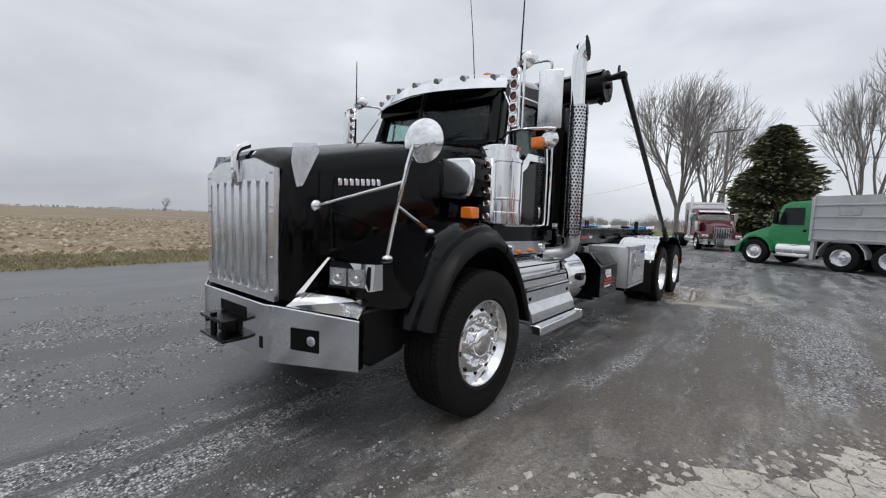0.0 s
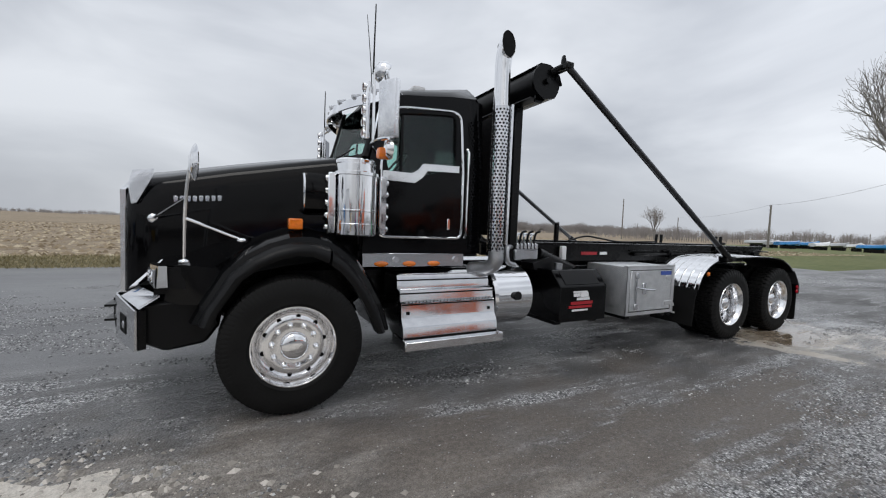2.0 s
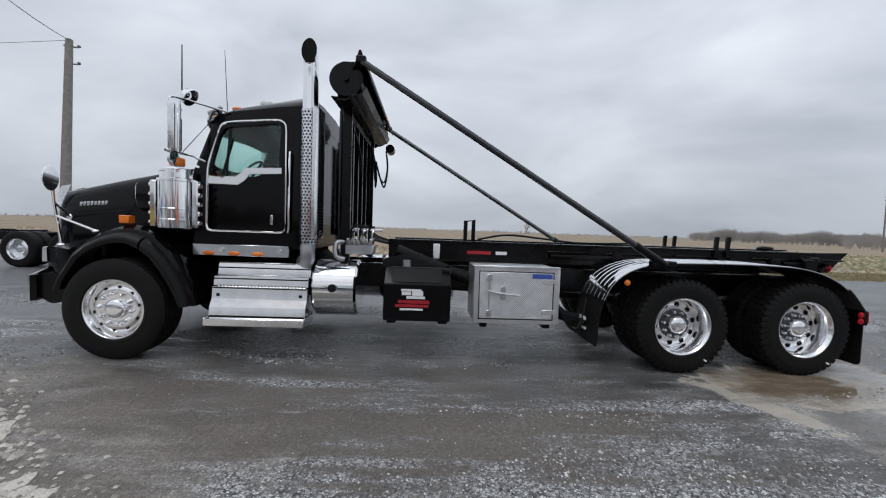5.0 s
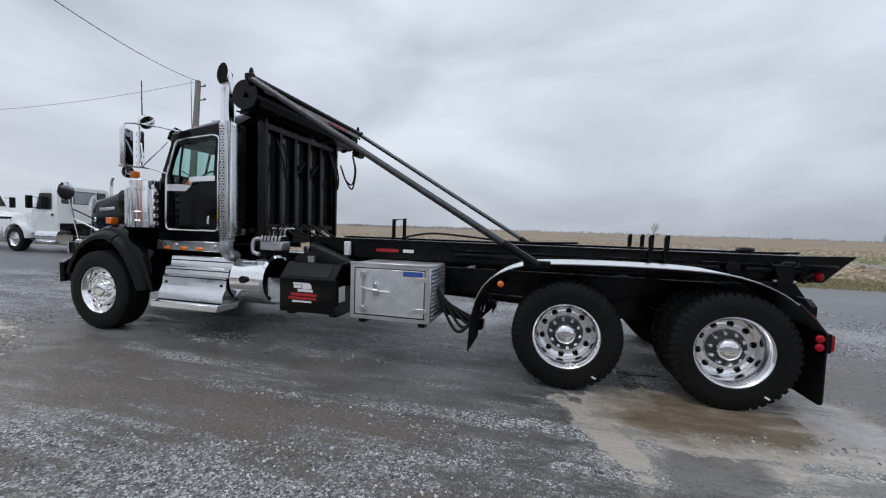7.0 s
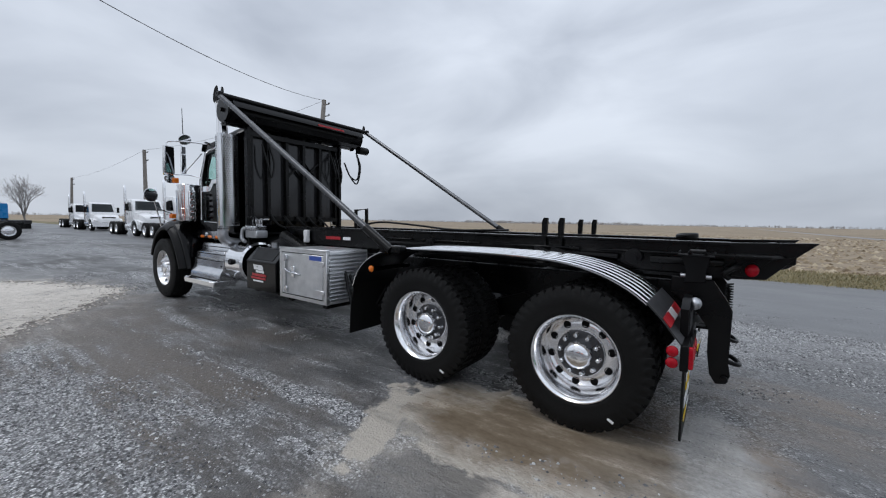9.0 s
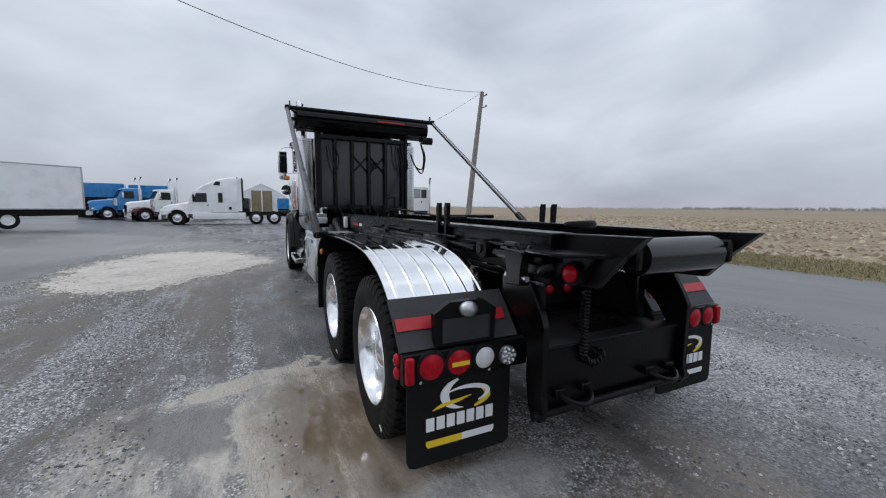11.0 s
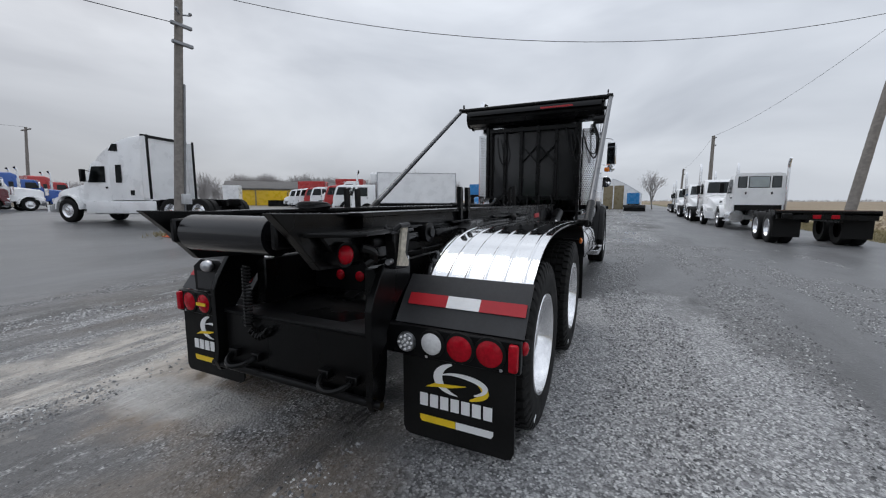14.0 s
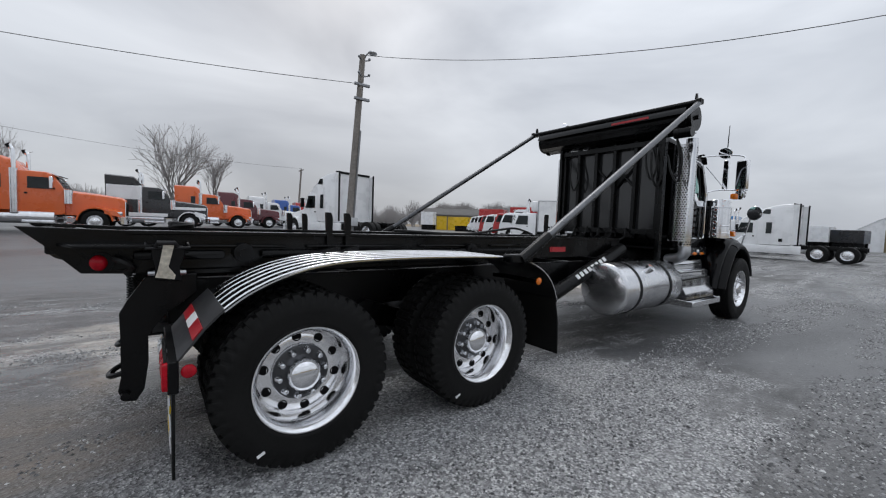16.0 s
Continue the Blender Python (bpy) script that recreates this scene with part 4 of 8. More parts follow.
    part("turn_light", box(B(), (0.60, 0.72), tuple(sorted((s * 1.20, s * 1.30))), (2.02, 2.11), 0.02, 2), "amber_lens", arm, "amber turn light below the mirror")
    part("light_bar", box(B(), (0.535, 0.575), tuple(sorted((s * 1.03, s * 1.11))), (2.20, 2.67), 0.008), "chrome", arm)
    for k in range(5):
        round_lamp("bar_light", (0.534, s * 1.07, 2.245 + k * 0.095), 0.040, -1, arm)
    bm = lathe(B(), [(0, -0.075), (0.05, -0.066), (0.085, -0.03), (0.097, 0.02), (0.092, 0.028), (0, 0.02)], (0, 0, 0), 1, 24)
    bmesh.ops.transform(bm, matrix=Matrix.Translation((0.68, s * 1.09, 2.775)) @ Matrix.Rotation(radians(32), 4, "Y") @ Matrix.Rotation(radians(-90), 4, "Z"), verts=bm.verts[:])
    dome = part("look_down_mirror", bm, "chrome", arm, "round chrome convex mirror on top of the bracket")
    part("antenna", tube(B(), [(0.60, s * 1.08, 2.74), (0.602, s * 1.085, 3.02), (0.605, s * 1.09, 3.305 if s < 0 else 3.22)], 0.008, 6, 3, 0.005), "black_satin", truck)


both(fender)
part("roof_antenna", tube(B(), [(0.77, -0.49, 2.80), (0.745, -0.475, 3.15), (0.712, -0.45, 3.54)], 0.005, 6, 3, 0.003), "black_satin", truck)

def rounded(poly, r, n=4):
    """The outline with each corner turned by n points; the count grows by the same factor for every outline."""
    out = []
    for i, q in enumerate(poly):
        q, a, b = Vector(q), Vector(poly[i - 1]), Vector(poly[(i + 1) % len(poly)])
        u, w = min(r, (a - q).length * 0.45), min(r, (b - q).length * 0.45)
        p0, p1 = q + (a - q).normalized() * u, q + (b - q).normalized() * w
        for k in range(n):
            t = k / (n - 1)
            out.append(tuple(p0 * (1 - t) ** 2 + q * 2 * t * (1 - t) + p1 * t ** 2))
    return out


# cab: a hollow shell
def cab_side(s):
    o = [(0.60, 1.22), (1.86, 1.22), (1.86, 2.10), (1.86, 2.78), (1.62, 2.80), (1.0, 2.72), (0.82, 2.66), (0.66, 2.12)]
    i = [(0.84, 1.96), (1.16, 1.96), (1.53, 2.07), (1.545, 2.585), (1.48, 2.60), (1.0, 2.545), (0.90, 2.52), (0.80, 2.10)]
    bm = B()
    holed(bm, o, i, "y", 0.84, 0.87)
    for v in bm.verts:
        v.co.y -= 0.085 * max(0, v.co.z - 2.0) ** 1.3
        v.co.y *= s
    part("cab_side", bm, "black_paint", truck, "glossy black cab side")
    # door skin with a chrome outline
    do = [(0.745, 1.375), (1.62, 1.375), (1.62, 2.0), (1.60, 2.60), (1.52, 2.645), (1.0, 2.60), (0.885, 2.575), (0.76, 2.10)]
    do = rounded(do, 0.07)
    ir = rounded(i, 0.05)
    bm = B()
    holed(bm, do, ir, "y", 0.871, 0.879)
    for v in bm.verts:
        v.co.y -= 0.085 * max(0, v.co.z - 2.0) ** 1.3
        v.co.y *= s
    door = part("door", bm, "black_paint", truck, "black door with a chrome-edged window")
    bm = B()
    loop = do + [do[0]]
    pts = []
    for a, b in zip(loop, loop[1:]):
        for k in range(4):
            x, z = a[0] + (b[0] - a[0]) * k / 4, a[1] + (b[1] - a[1]) * k / 4
            pts.append((x, s * (0.882 - 0.085 * max(0, z - 2.0) ** 1.3), z))
    tube(bm, pts + [pts[0]], 0.013, 6)
    part("door_trim", bm, "chrome", door)
    bm = tube(B(), [(0.955, s * 0.862, 1.97), (0.965, s * 0.85, 2.25), (0.975, s * 0.815, 2.53)], 0.014, 6)
    part("vent_window_bar", bm, "black_satin", door)
    # stepped chrome belt below the window
    top = [(0.775, 1.985), (1.06, 1.985), (1.13, 2.03), (1.17, 2.085), (1.57, 2.10)]
    low = [(0.765, 1.90), (1.09, 1.895), (1.17, 1.95), (1.22, 2.02), (1.57, 2.035)]
    bm = prism(B(), top + low[::-1], "y", s * 0.872, s * 0.888)
    part("belt_trim", bm, "chrome", door)
    part("door_handle", box(B(), (1.45, 1.485), tuple(sorted((s * 0.878, s * 0.90))), (1.46, 1.57), 0.006), "chrome", door)
    bm = prism(B(), [(x, z) for x, z in i], "y", s * 0.845, s * 0.85)
    for v in bm.verts:
        v.co.y -= s * 0.085 * max(0, v.co.z - 2.0) ** 1.3
    w = part("door_window", bm, "glass", door)
    w.visible_shadow = False
    bm = tube(B(), [(1.655, s * 0.90, 1.38), (1.665, s * 0.905, 1.42), (1.665, s * 0.905, 2.24), (1.66, s * 0.88, 2.28)], 0.014, 8)
    part("grab_handle", bm, "chrome", truck)
    # lamp panel below the door
    pan = part("sill_panel", box(B(), (0.60, 1.66), tuple(sorted((s * 0.86, s * 0.89))), (1.095, 1.225), 0.005), "stainless", truck, "stainless sill panel with amber lamps")
    for x in (0.78, 1.06, 1.32):
        part("sill_lamp", ball(B(), (x, s * 0.893, 1.125), 0.07, 14, 8, (1, 0.3, 0.38)), "amber_lens", pan)
    for x in (0.92, 1.56):
        part("sill_bolt", cyl(B(), (x, s * 0.88, 1.165), (x, s * 0.91, 1.165), 0.028, seg=14), "chrome", pan)


both(cab_side)
bm = B()
prism(bm, [(-0.84, 1.22), (0.84, 1.22), (0.84, 2.2), (0.78, 2.80), (-0.78, 2.80), (-0.84, 2.2)], "x", 1.83, 1.862)
part("cab_back", bm, "black_paint", truck)
roof = []
for x, ze, zc, w in ((0.70, 2.63, 2.70, 0.76), (0.82, 2.69, 2.79, 0.78), (1.05, 2.76, 2.87, 0.785), (1.5, 2.83, 2.96, 0.785), (1.80, 2.86, 3.02, 0.78), (1.865, 2.80, 2.96, 0.78)):
    h = [(w, ze - 0.09), (w, ze - 0.03), (w - 0.05, ze + 0.02), (w - 0.2, zc - 0.03), (w * 0.4, zc)]
    roof.append([(x, -y, z) for y, z in h] + [(x, y, z) for y, z in h[::-1]])
part("cab_roof", loft(B(), roof), "black_paint", truck, "black cab roof")
for y in (-0.55, 0.0, 0.55):
    part("roof_marker", ball(B(), (0.92, y, 2.86 - abs(y) * 0.08), 0.05, 12, 8, (1.3, 0.9, 0.6)), "amber_lens", truck, "amber roof marker lamp")
part("beacon", box(B(), (1.18, 1.32), (-0.56, -0.36), (2.86, 2.93), 0.02, 2), "white_lens", truck)
# cab floor, dash, wheel and seats
part("cab_floor", box(B(), (0.58, 1.85), (-0.84, 0.84), (1.19, 1.235)), "black_satin", truck)
part("dashboard", prism(B(), [(0.58, 1.30), (0.58, 2.08), (0.80, 2.05), (0.95, 1.85), (0.88, 1.30)], "y", -0.82, 0.82), "black_satin", truck)
for y in (-0.42, 0.42):
    part("seat", box(B(), (1.2, 1.68), (y - 0.24, y + 0.24), (1.42, 1.58), 0.05, 2), "seat", truck)
    part("backrest", box(B(), (1.58, 1.74), (y - 0.23, y + 0.23), (1.62, 2.06), 0.05, 2), "seat", truck)
bm = B()
bmesh.ops.create_cone(bm, segments=24, radius1=0.225, radius2=0.225, depth=0.02, cap_ends=False)
bmesh.ops.solidify(bm, geom=bm.faces[:], thickness=0.02)
box(bm, (-0.22, 0.22), (-0.02, 0.02), (-0.02, 0.0))
bmesh.ops.transform(bm, matrix=Matrix.Translation((1.03, -0.42, 2.05)) @ Matrix.Rotation(radians(-55), 4, "Y"), verts=bm.verts[:])
part("steering_wheel", bm, "black_satin", truck)
# windscreen in two panes, with pillars and the chrome visor
for s in (-1, 1):
    bm = B()
    q = [(0.47, 0.02, 2.125), (0.66, 0.73, 2.11), (0.79, 0.69, 2.62), (0.62, 0.02, 2.66)]
    vs = [bm.verts.new(p) for p in mir(q, s)]
    bm.faces.new(vs)
    bmesh.ops.solidify(bm, geom=bm.faces[:], thickness=0.006)
    w = part("windscreen", bm, "glass", truck, "tinted windscreen pane")
    w.visible_shadow = False
    bm = tube(B(), mir([(0.64, 0.80, 2.09), (0.81, 0.735, 2.64)], s), 0.05, 8)
    part("cab_pillar", bm, "black_paint", truck)
    bm = prism(B(), [(0.40, s * 0.0), (0.64, s * 0.80), (0.72, s * 0.80), (0.55, s * 0.0)], "z", 2.10, 2.14)
    part("cowl", bm, "black_paint", truck)
    bm = tube(B(), mir([(0.50, 0.2, 2.15), (0.60, 0.5, 2.22)], s), 0.008)
    part("wiper", bm, "black_satin", truck)
part("windscreen_post", tube(B(), [(0.47, 0, 2.12), (0.62, 0, 2.66)], 0.018), "black_satin", truck)
vis = []
for k in range(13):
    y = -0.86 + k * 1.72 / 12
    f = 0.44 + 0.30 * (abs(y) / 0.86) ** 1.8
    vis.append([(f, y, 2.605), (f + 0.03, y, 2.70), (f + 0.14, y, 2.775 - 0.02 * abs(y)), (f + 0.17, y, 2.765 - 0.02 * abs(y)), (f + 0.05, y, 2.69), (f + 0.012, y, 2.60)])
visor = part("sun_visor", loft(B(), vis), "chrome", truck, "chrome drop sun visor", 30)
for k in range(7):
    y = -0.75 + k * 0.25
    f = 0.44 + 0.30 * (abs(y) / 0.86) ** 1.8
    part("visor_lamp", cyl(B(), (f + 0.02, y, 2.70), (f + 0.10, y, 2.725), 0.030, 0.028, 12), "lamp_glass", visor)

# ---- chassis, hoist and rear of the truck ----
def arc_through(line, cuts=3):
    """A smooth run of points through the given ones."""
    p = [Vector(q) for q in line]
    out = []
    for i in range(len(p) - 1):
        a, b, c, d = p[max(i - 1, 0)], p[i], p[i + 1], p[min(i + 2, len(p) - 1)]
        for k in range(cuts):
            t = k / cuts
            out.append(0.5 * (2 * b + (c - a) * t + (2 * a - 5 * b + 4 * c - d) * t * t + (3 * b - a - 3 * c + d) * t ** 3))
    return out + [p[-1]]


def rear_side(s):
    part("frame_rail", box(B(), (-0.95, 8.05), tuple(sorted((s * 0.39, s * 0.47))), (0.74, 1.03), 0.008), "black_steel", truck)
    # steps
    st = [(0.60, 1.02), (0.93, 1.02), (0.945, 0.985), (0.955, 0.90), (1.03, 0.885), (1.045, 0.79), (1.070, 0.775), (1.084, 0.655), (1.088, 0.64), (1.128, 0.575), (1.133, 0.56), (1.147, 0.468), (1.225, 0.45), (1.23, 0.395), (0.95, 0.395), (0.60, 0.60)]
    bm = prism(B(), [(s * y, z) for y, z in st], "x", 0.92, 1.935)
    step = part("cab_step", bm, "step_alu", truck, "polished aluminium cab step box", 20)
    bm = B()
    box(bm, (0.905, 0.925), tuple(sorted((s * 0.9, s * 1.235))), (0.385, 0.47), 0.004)
    box(bm, (1.93, 1.95), tuple(sorted((s * 0.9, s * 1.235))), (0.385, 0.47), 0.004)
    box(bm, (0.91, 1.945), tuple(sorted((s * 1.222, s * 1.24))), (0.385, 0.462), 0.004)
    part("step_tray", bm, "polished_alu", step)
    for k in range(26):
        x = 0.97 + k * 0.0365
        part("step_cleat", box(B(), (x, x + 0.024), tuple(sorted((s * 1.035, s * 1.058))), (0.775, 0.80)), "stainless", step)
    for y, z in ((0.951, 0.968), (1.043, 0.856), (1.0725, 0.758), (1.1475, 0.468)):
        part("step_groove", box(B(), (0.925, 1.93), tuple(sorted((s * (y - 0.02), s * (y + 0.002)))), (z, z + 0.012)), "dark_hole", step)
    for x in (0.985, 1.865):
        part("step_slot", box(B(), (x - 0.016, x + 0.016), tuple(sorted((s * 1.06, s * 1.086))), (0.675, 0.705)), "dark_hole", step)
    for y, z in ((0.94, 1.025), (1.0, 0.892)):
        part("step_edge", box(B(), (0.93, 1.925), tuple(sorted((s * (y - 0.04), s * y))), (z, z + 0.008), 0.003), "stainless", step)
    # rear fender over both axles: bright ribbed sheet, dark tail with striped tape
    line = [(5.13, 0.78), (5.20, 0.93), (5.33, 1.06), (5.52, 1.15), (5.75, 1.195), (6.2, 1.212), (6.7, 1.215), (7.1, 1.205), (7.35, 1.18), (7.56, 1.125), (7.73, 1.045), (7.84, 0.965)]
    y0, y1 = 0.65, 1.285
    secs = []
    p = arc_through(line)
    for i, q in enumerate(p):
        d = (p[min(i + 1, len(p) - 1)] - p[max(i - 1, 0)]).normalized()
        nn = Vector((-d.y, d.x))
        out = []
        for k in range(181):
            y = y0 + (y1 - y0) * k / 180
            u = (k / 180 * 6) % 1.0
            rib = 0.0045 * max(0.0, 1 - ((u - 0.5) / 0.085) ** 2) if abs(u - 0.5) < 0.085 else 0.0
            out.append((q.x + nn.x * rib, s * y, q.y + nn.y * rib))
        for k in range(40, -1, -8):
            y = y0 + (y1 - y0) * k / 40
            out.append((q.x - nn.x * 0.008, s * y, q.y - nn.y * 0.008))
        secs.append(out)
    fen = part("rear_fender", loft(B(), secs), "fender_steel", truck, "ribbed stainless tandem fender", 55)
    # black sheet added just below the fender to make its underside dark
    low = [(q.x, q.y - 0.012) for q in p]
    part("fender_underside", sheet(B(), low, "y", s * 0.655, s * 1.28, -0.006), "black_satin", fen)
    bm = sheet(B(), [(7.835, 0.972), (7.92, 0.885), (7.985, 0.80), (8.03, 0.745)], "y", s * 0.585, s * 1.295, 0.01)
    tail = part("fender_tail", bm, "tail_panel", truck, "dark grey fender end panel")
    for k, (a, b, mt) in enumerate(((0.63, 0.86, "red_vinyl"), (0.86, 1.045, "white_vinyl"), (1.045, 1.285, "red_vinyl"))):
        bm = sheet(B(), [(7.931, 0.890), (7.972, 0.836)], "y", s * a, s * b, 0.006)
        part("reflective_tape", bm, mt, tail)
    # front guard flap of the tandem
    bm = sheet(B(), [(5.14, 0.80), (5.09, 0.60), (5.07, 0.27)], "y", s * 0.66, s * 1.27, 0.012)
    ff = part("front_flap", bm, "rubber", truck, "black rubber guard flap")
    bm = B()
    for k, (w, h) in enumerate(((0.16, 0.04), (0.10, 0.03), (0.18, 0.022))):
        box(bm, (5.045, 5.060), tuple(sorted((s * 0.85, s * (0.85 + w)))), (0.50 - 0.05 * k, 0.50 - 0.05 * k + h))
    part("flap_print", bm, "white_vinyl", ff)
    part("side_lamp", ball(B(), (5.385, s * 1.262, 0.975), 0.034, 14, 8, (1, 0.6, 1)), "amber_lens", truck, "round amber side lamp")
    part("side_lamp_bracket", box(B(), (5.36, 5.41), tuple(sorted((s * 0.7, s * 1.25))), (0.95, 0.99), 0.005), "black_steel", truck)
    # lamp bar
    bar = part("lamp_bar", box(B(), (8.03, 8.075), tuple(sorted((s * 0.54, s * 1.29))), (0.585, 0.745), 0.006), "black_satin", truck, "black lamp bar above the mud flap")
    for y, mt, r in ((0.83, "white_lens", 0.058), (0.985, "red_lens", 0.067), (1.142, "red_lens", 0.067)):
        bm = lathe(B(), [(0, -0.028), (r * 0.6, -0.025), (r, -0.012), (r, 0.0), (0, 0.0)], (0, 0, 0), 1, 28)
        bmesh.ops.transform(bm, matrix=Matrix.Translation((8.076, s * y, 0.672)) @ Matrix.Rotation(radians(90), 4, "Z"), verts=bm.verts[:])
        part("tail_lamp", bm, mt, bar)
        bm = lathe(B(), [(r, -0.014), (r + 0.014, -0.010), (r + 0.016, 0.0), (r, 0.0)], (0, 0, 0), 1, 28)
        bmesh.ops.transform(bm, matrix=Matrix.Translation((8.076, s * y, 0.672)) @ Matrix.Rotation(radians(90), 4, "Z"), verts=bm.verts[:])
        part("lamp_grommet", bm, "rubber", bar)
    if s < 0:
        part("lamp_label", box(B(), (8.104, 8.109), (-1.035, -0.935), (0.66, 0.682)), "yellow_vinyl", bar)
    part("corner_lamp", box(B(), (8.03, 8.10), tuple(sorted((s * 1.235, s * 1.282))), (0.60, 0.735), 0.012, 2), "red_lens", bar, "red corner marker lamp")
    for z in (0.70, 0.63) if s < 0 else (0.69,):
        part("side_marker", ball(B(), (7.99, s * 1.29, z), 0.034, 14, 8, (1, 0.6, 1)), "red_lens", bar)
    for k in range(4):
        y = 0.60 + k * 0.2
        part("bolt", cyl(B(), (8.07, s * y, 0.60), (8.085, s * y, 0.60), 0.009, seg=8), "stainless", bar)
    # mud flap with its printed emblem
    c = 0.04
    y0, y1, z0 = 0.645, 1.265, 0.13
    poly = [(y0, 0.60), (y0, z0 + c), (y0 + c * 0.3, z0 + c * 0.3), (y0 + c, z0), (y1 - c, z0), (y1 - c * 0.3, z0 + c * 0.3), (y1, z0 + c), (y1, 0.60)]
    flap = part("mud_flap", prism(B(), [(s * y, z) for y, z in poly], "x", 8.045, 8.058), "rubber", truck, "black mud flap with a white and yellow emblem")
    my = s * 0.955
    bm = B()
    for k in range(7):
        y = my - 0.205 + k * 0.0595
        box(bm, (8.056, 8.062), (y, y + 0.046), (0.315, 0.385), 0.0)
    part("flap_lettering", bm, "white_vinyl", flap, "row of plain white blocks")
    bm = prism(B(), [(my - 0.205, 0.262), (my - 0.205, 0.240), (my - 0.195, 0.225), (my, 0.225), (my, 0.262)], "x", 8.056, 8.062)
    part("flap_stripe", bm, "yellow_vinyl", flap)
    bm = prism(B(), [(my + 0.003, 0.262), (my + 0.003, 0.225), (my + 0.195, 0.225), (my + 0.205, 0.240), (my + 0.205, 0.262)], "x", 8.056, 8.062)
    part("flap_stripe", bm, "white_vinyl", flap)

    def crescent(cy, cz, ry, rz, a0, a1, th, steps=18):
        o, i = [], []
        for k in range(steps + 1):
            t = k / steps
            a = radians(a0 + (a1 - a0) * t)
            w = th * math.sin(math.pi * min(1, 0.08 + t * 0.9))
            o.append((cy + ry * math.cos(a), cz + rz * math.sin(a)))
            i.append((cy + (ry - w) * math.cos(a), cz + (rz - w * 0.8) * math.sin(a)))
        return o + i[::-1]
    bm = prism(B(), crescent(my + 0.0, 0.49, 0.125, 0.085, 100, 275, 0.05), "x", 8.056, 8.062)
    part("flap_emblem", bm, "white_vinyl", flap)
    bm = prism(B(), crescent(my + 0.035, 0.475, 0.14, 0.055, -60, 150, 0.032), "x", 8.0605, 8.0655)
    part("flap_emblem", bm, "white_vinyl", flap)
    bm = prism(B(), crescent(my + 0.03, 0.452, 0.15, 0.06, -70, 60, 0.04), "x", 8.057, 8.0635)
    part("flap_emblem", bm, "yellow_vinyl", flap)
    bm = prism(B(), [(my - 0.17, 0.425), (my - 0.12, 0.452), (my + 0.06, 0.468), (my - 0.02, 0.445), (my - 0.10, 0.436)], "x", 8.058, 8.065)
    part("flap_emblem", bm, "yellow_vinyl", flap)
    # wheels
    fw = holder_part("front_wheel")
    wheel(fw, 0.0, 0.53, 1.25, s, 0.53, 0.345, "front")
    for x in (6.02, 7.40):
        rw = holder_part("rear_wheel")
        wheel(rw, x, 0.515, 1.285, s, 0.515, 0.28, "dual")
        iw = holder_part("inner_wheel")
        wheel(iw, x, 0.515, 0.95, s, 0.515, 0.28, "inner")
    # hoist rails, flared at the tail
    horn = [(8.12, 1.09), (8.12, 1.335), (8.72, 1.352), (8.60, 1.24), (8.46, 1.085), (8.16, 1.07)]
    part("tail_horn", prism(B(), horn, "y", s * 0.405, s * 0.458, 0.004), "black_steel", truck, "tapered black tail horn of the hoist rail", 20)
    rail = [(2.75, 1.10), (2.75, 1.315), (8.22, 1.335), (8.22, 1.09), (8.0, 1.10)]
    part("hoist_rail", prism(B(), rail, "y", s * 0.46, s * 0.52), "black_steel", truck, "black steel hoist rail with a tapered tail", 20)
    bm = B()
    box(bm, (2.75, 8.25), tuple(sorted((s * 0.40, s * 0.545))), (1.318, 1.342), 0.004)
    for a, b in ((4.7, 5.3), (5.45, 6.2), (6.35, 7.2), (7.35, 7.95)):
        box(bm, (a, b), tuple(sorted((s * 0.52, s * 0.56))), (1.235, 1.255), 0.006)
    part("rail_flange", bm, "black_steel", truck)
    bm = prism(B(), [(8.0, s * 0.456), (8.0, s * 0.60), (8.20, s * 0.655), (8.40, s * 0.675), (8.47, s * 0.64), (8.56, s * 0.456)], "z", 1.243, 1.262, 0.004)
    part("tail_lip", bm, "black_steel", truck, "black steel shelf along the hoist tail")
    bm = prism(B(), [(8.04, 1.10), (8.04, 1.243), (8.50, 1.243), (8.36, 1.10)], "y", s * 0.456, s * 0.50, 0.008)
    part("tail_box", bm, "black_steel", truck)
    rl = part("tail_light", ball(B(), (8.375, s * 0.532, 1.152), 0.046, 18, 10, (0.9, 0.8, 1)), "red_lens", truck, "round red light on the hoist tail")
    part("light_shroud", tube(B(), [(8.365, s * 0.455, 1.15), (8.368, s * 0.528, 1.15)], 0.060, 18), "black_satin", rl)
    bm = tube(B(), [(8.30, s * 0.57, 1.18), (8.26, s * 0.60, 1.16), (8.22, s * 0.58, 1.12), (8.25, s * 0.55, 1.09)], 0.022, 8, 3)
    part("lamp_loom", bm, "hose", truck)
    # channels and guide rollers along the rail
    for a, b in ((4.75, 5.55), (5.62, 6.78), (7.12, 7.52), (7.74, 8.22)):
        part("rail_channel", box(B(), (a, b), tuple(sorted((s * 0.515, s * 0.585))), (1.165, 1.222), 0.022, 2), "black_steel", truck)
    for x in (5.59, 7.63):
        part("guide_roller", lathe(B(), [(0, 0.09), (0.03, 0.09), (0.03, 0.075), (0.062, 0.07), (0.062, 0.0), (0, 0.0)], (x, s * 0.52, 1.205), s, 20), "black_satin", truck)
    part("rail_web", box(B(), (5.3, 8.1), tuple(sorted((s * 0.47, s * 0.53))), (1.06, 1.105), 0.01), "black_steel", truck)
    # ratchet lock with a worn pale strap
    bm = B()
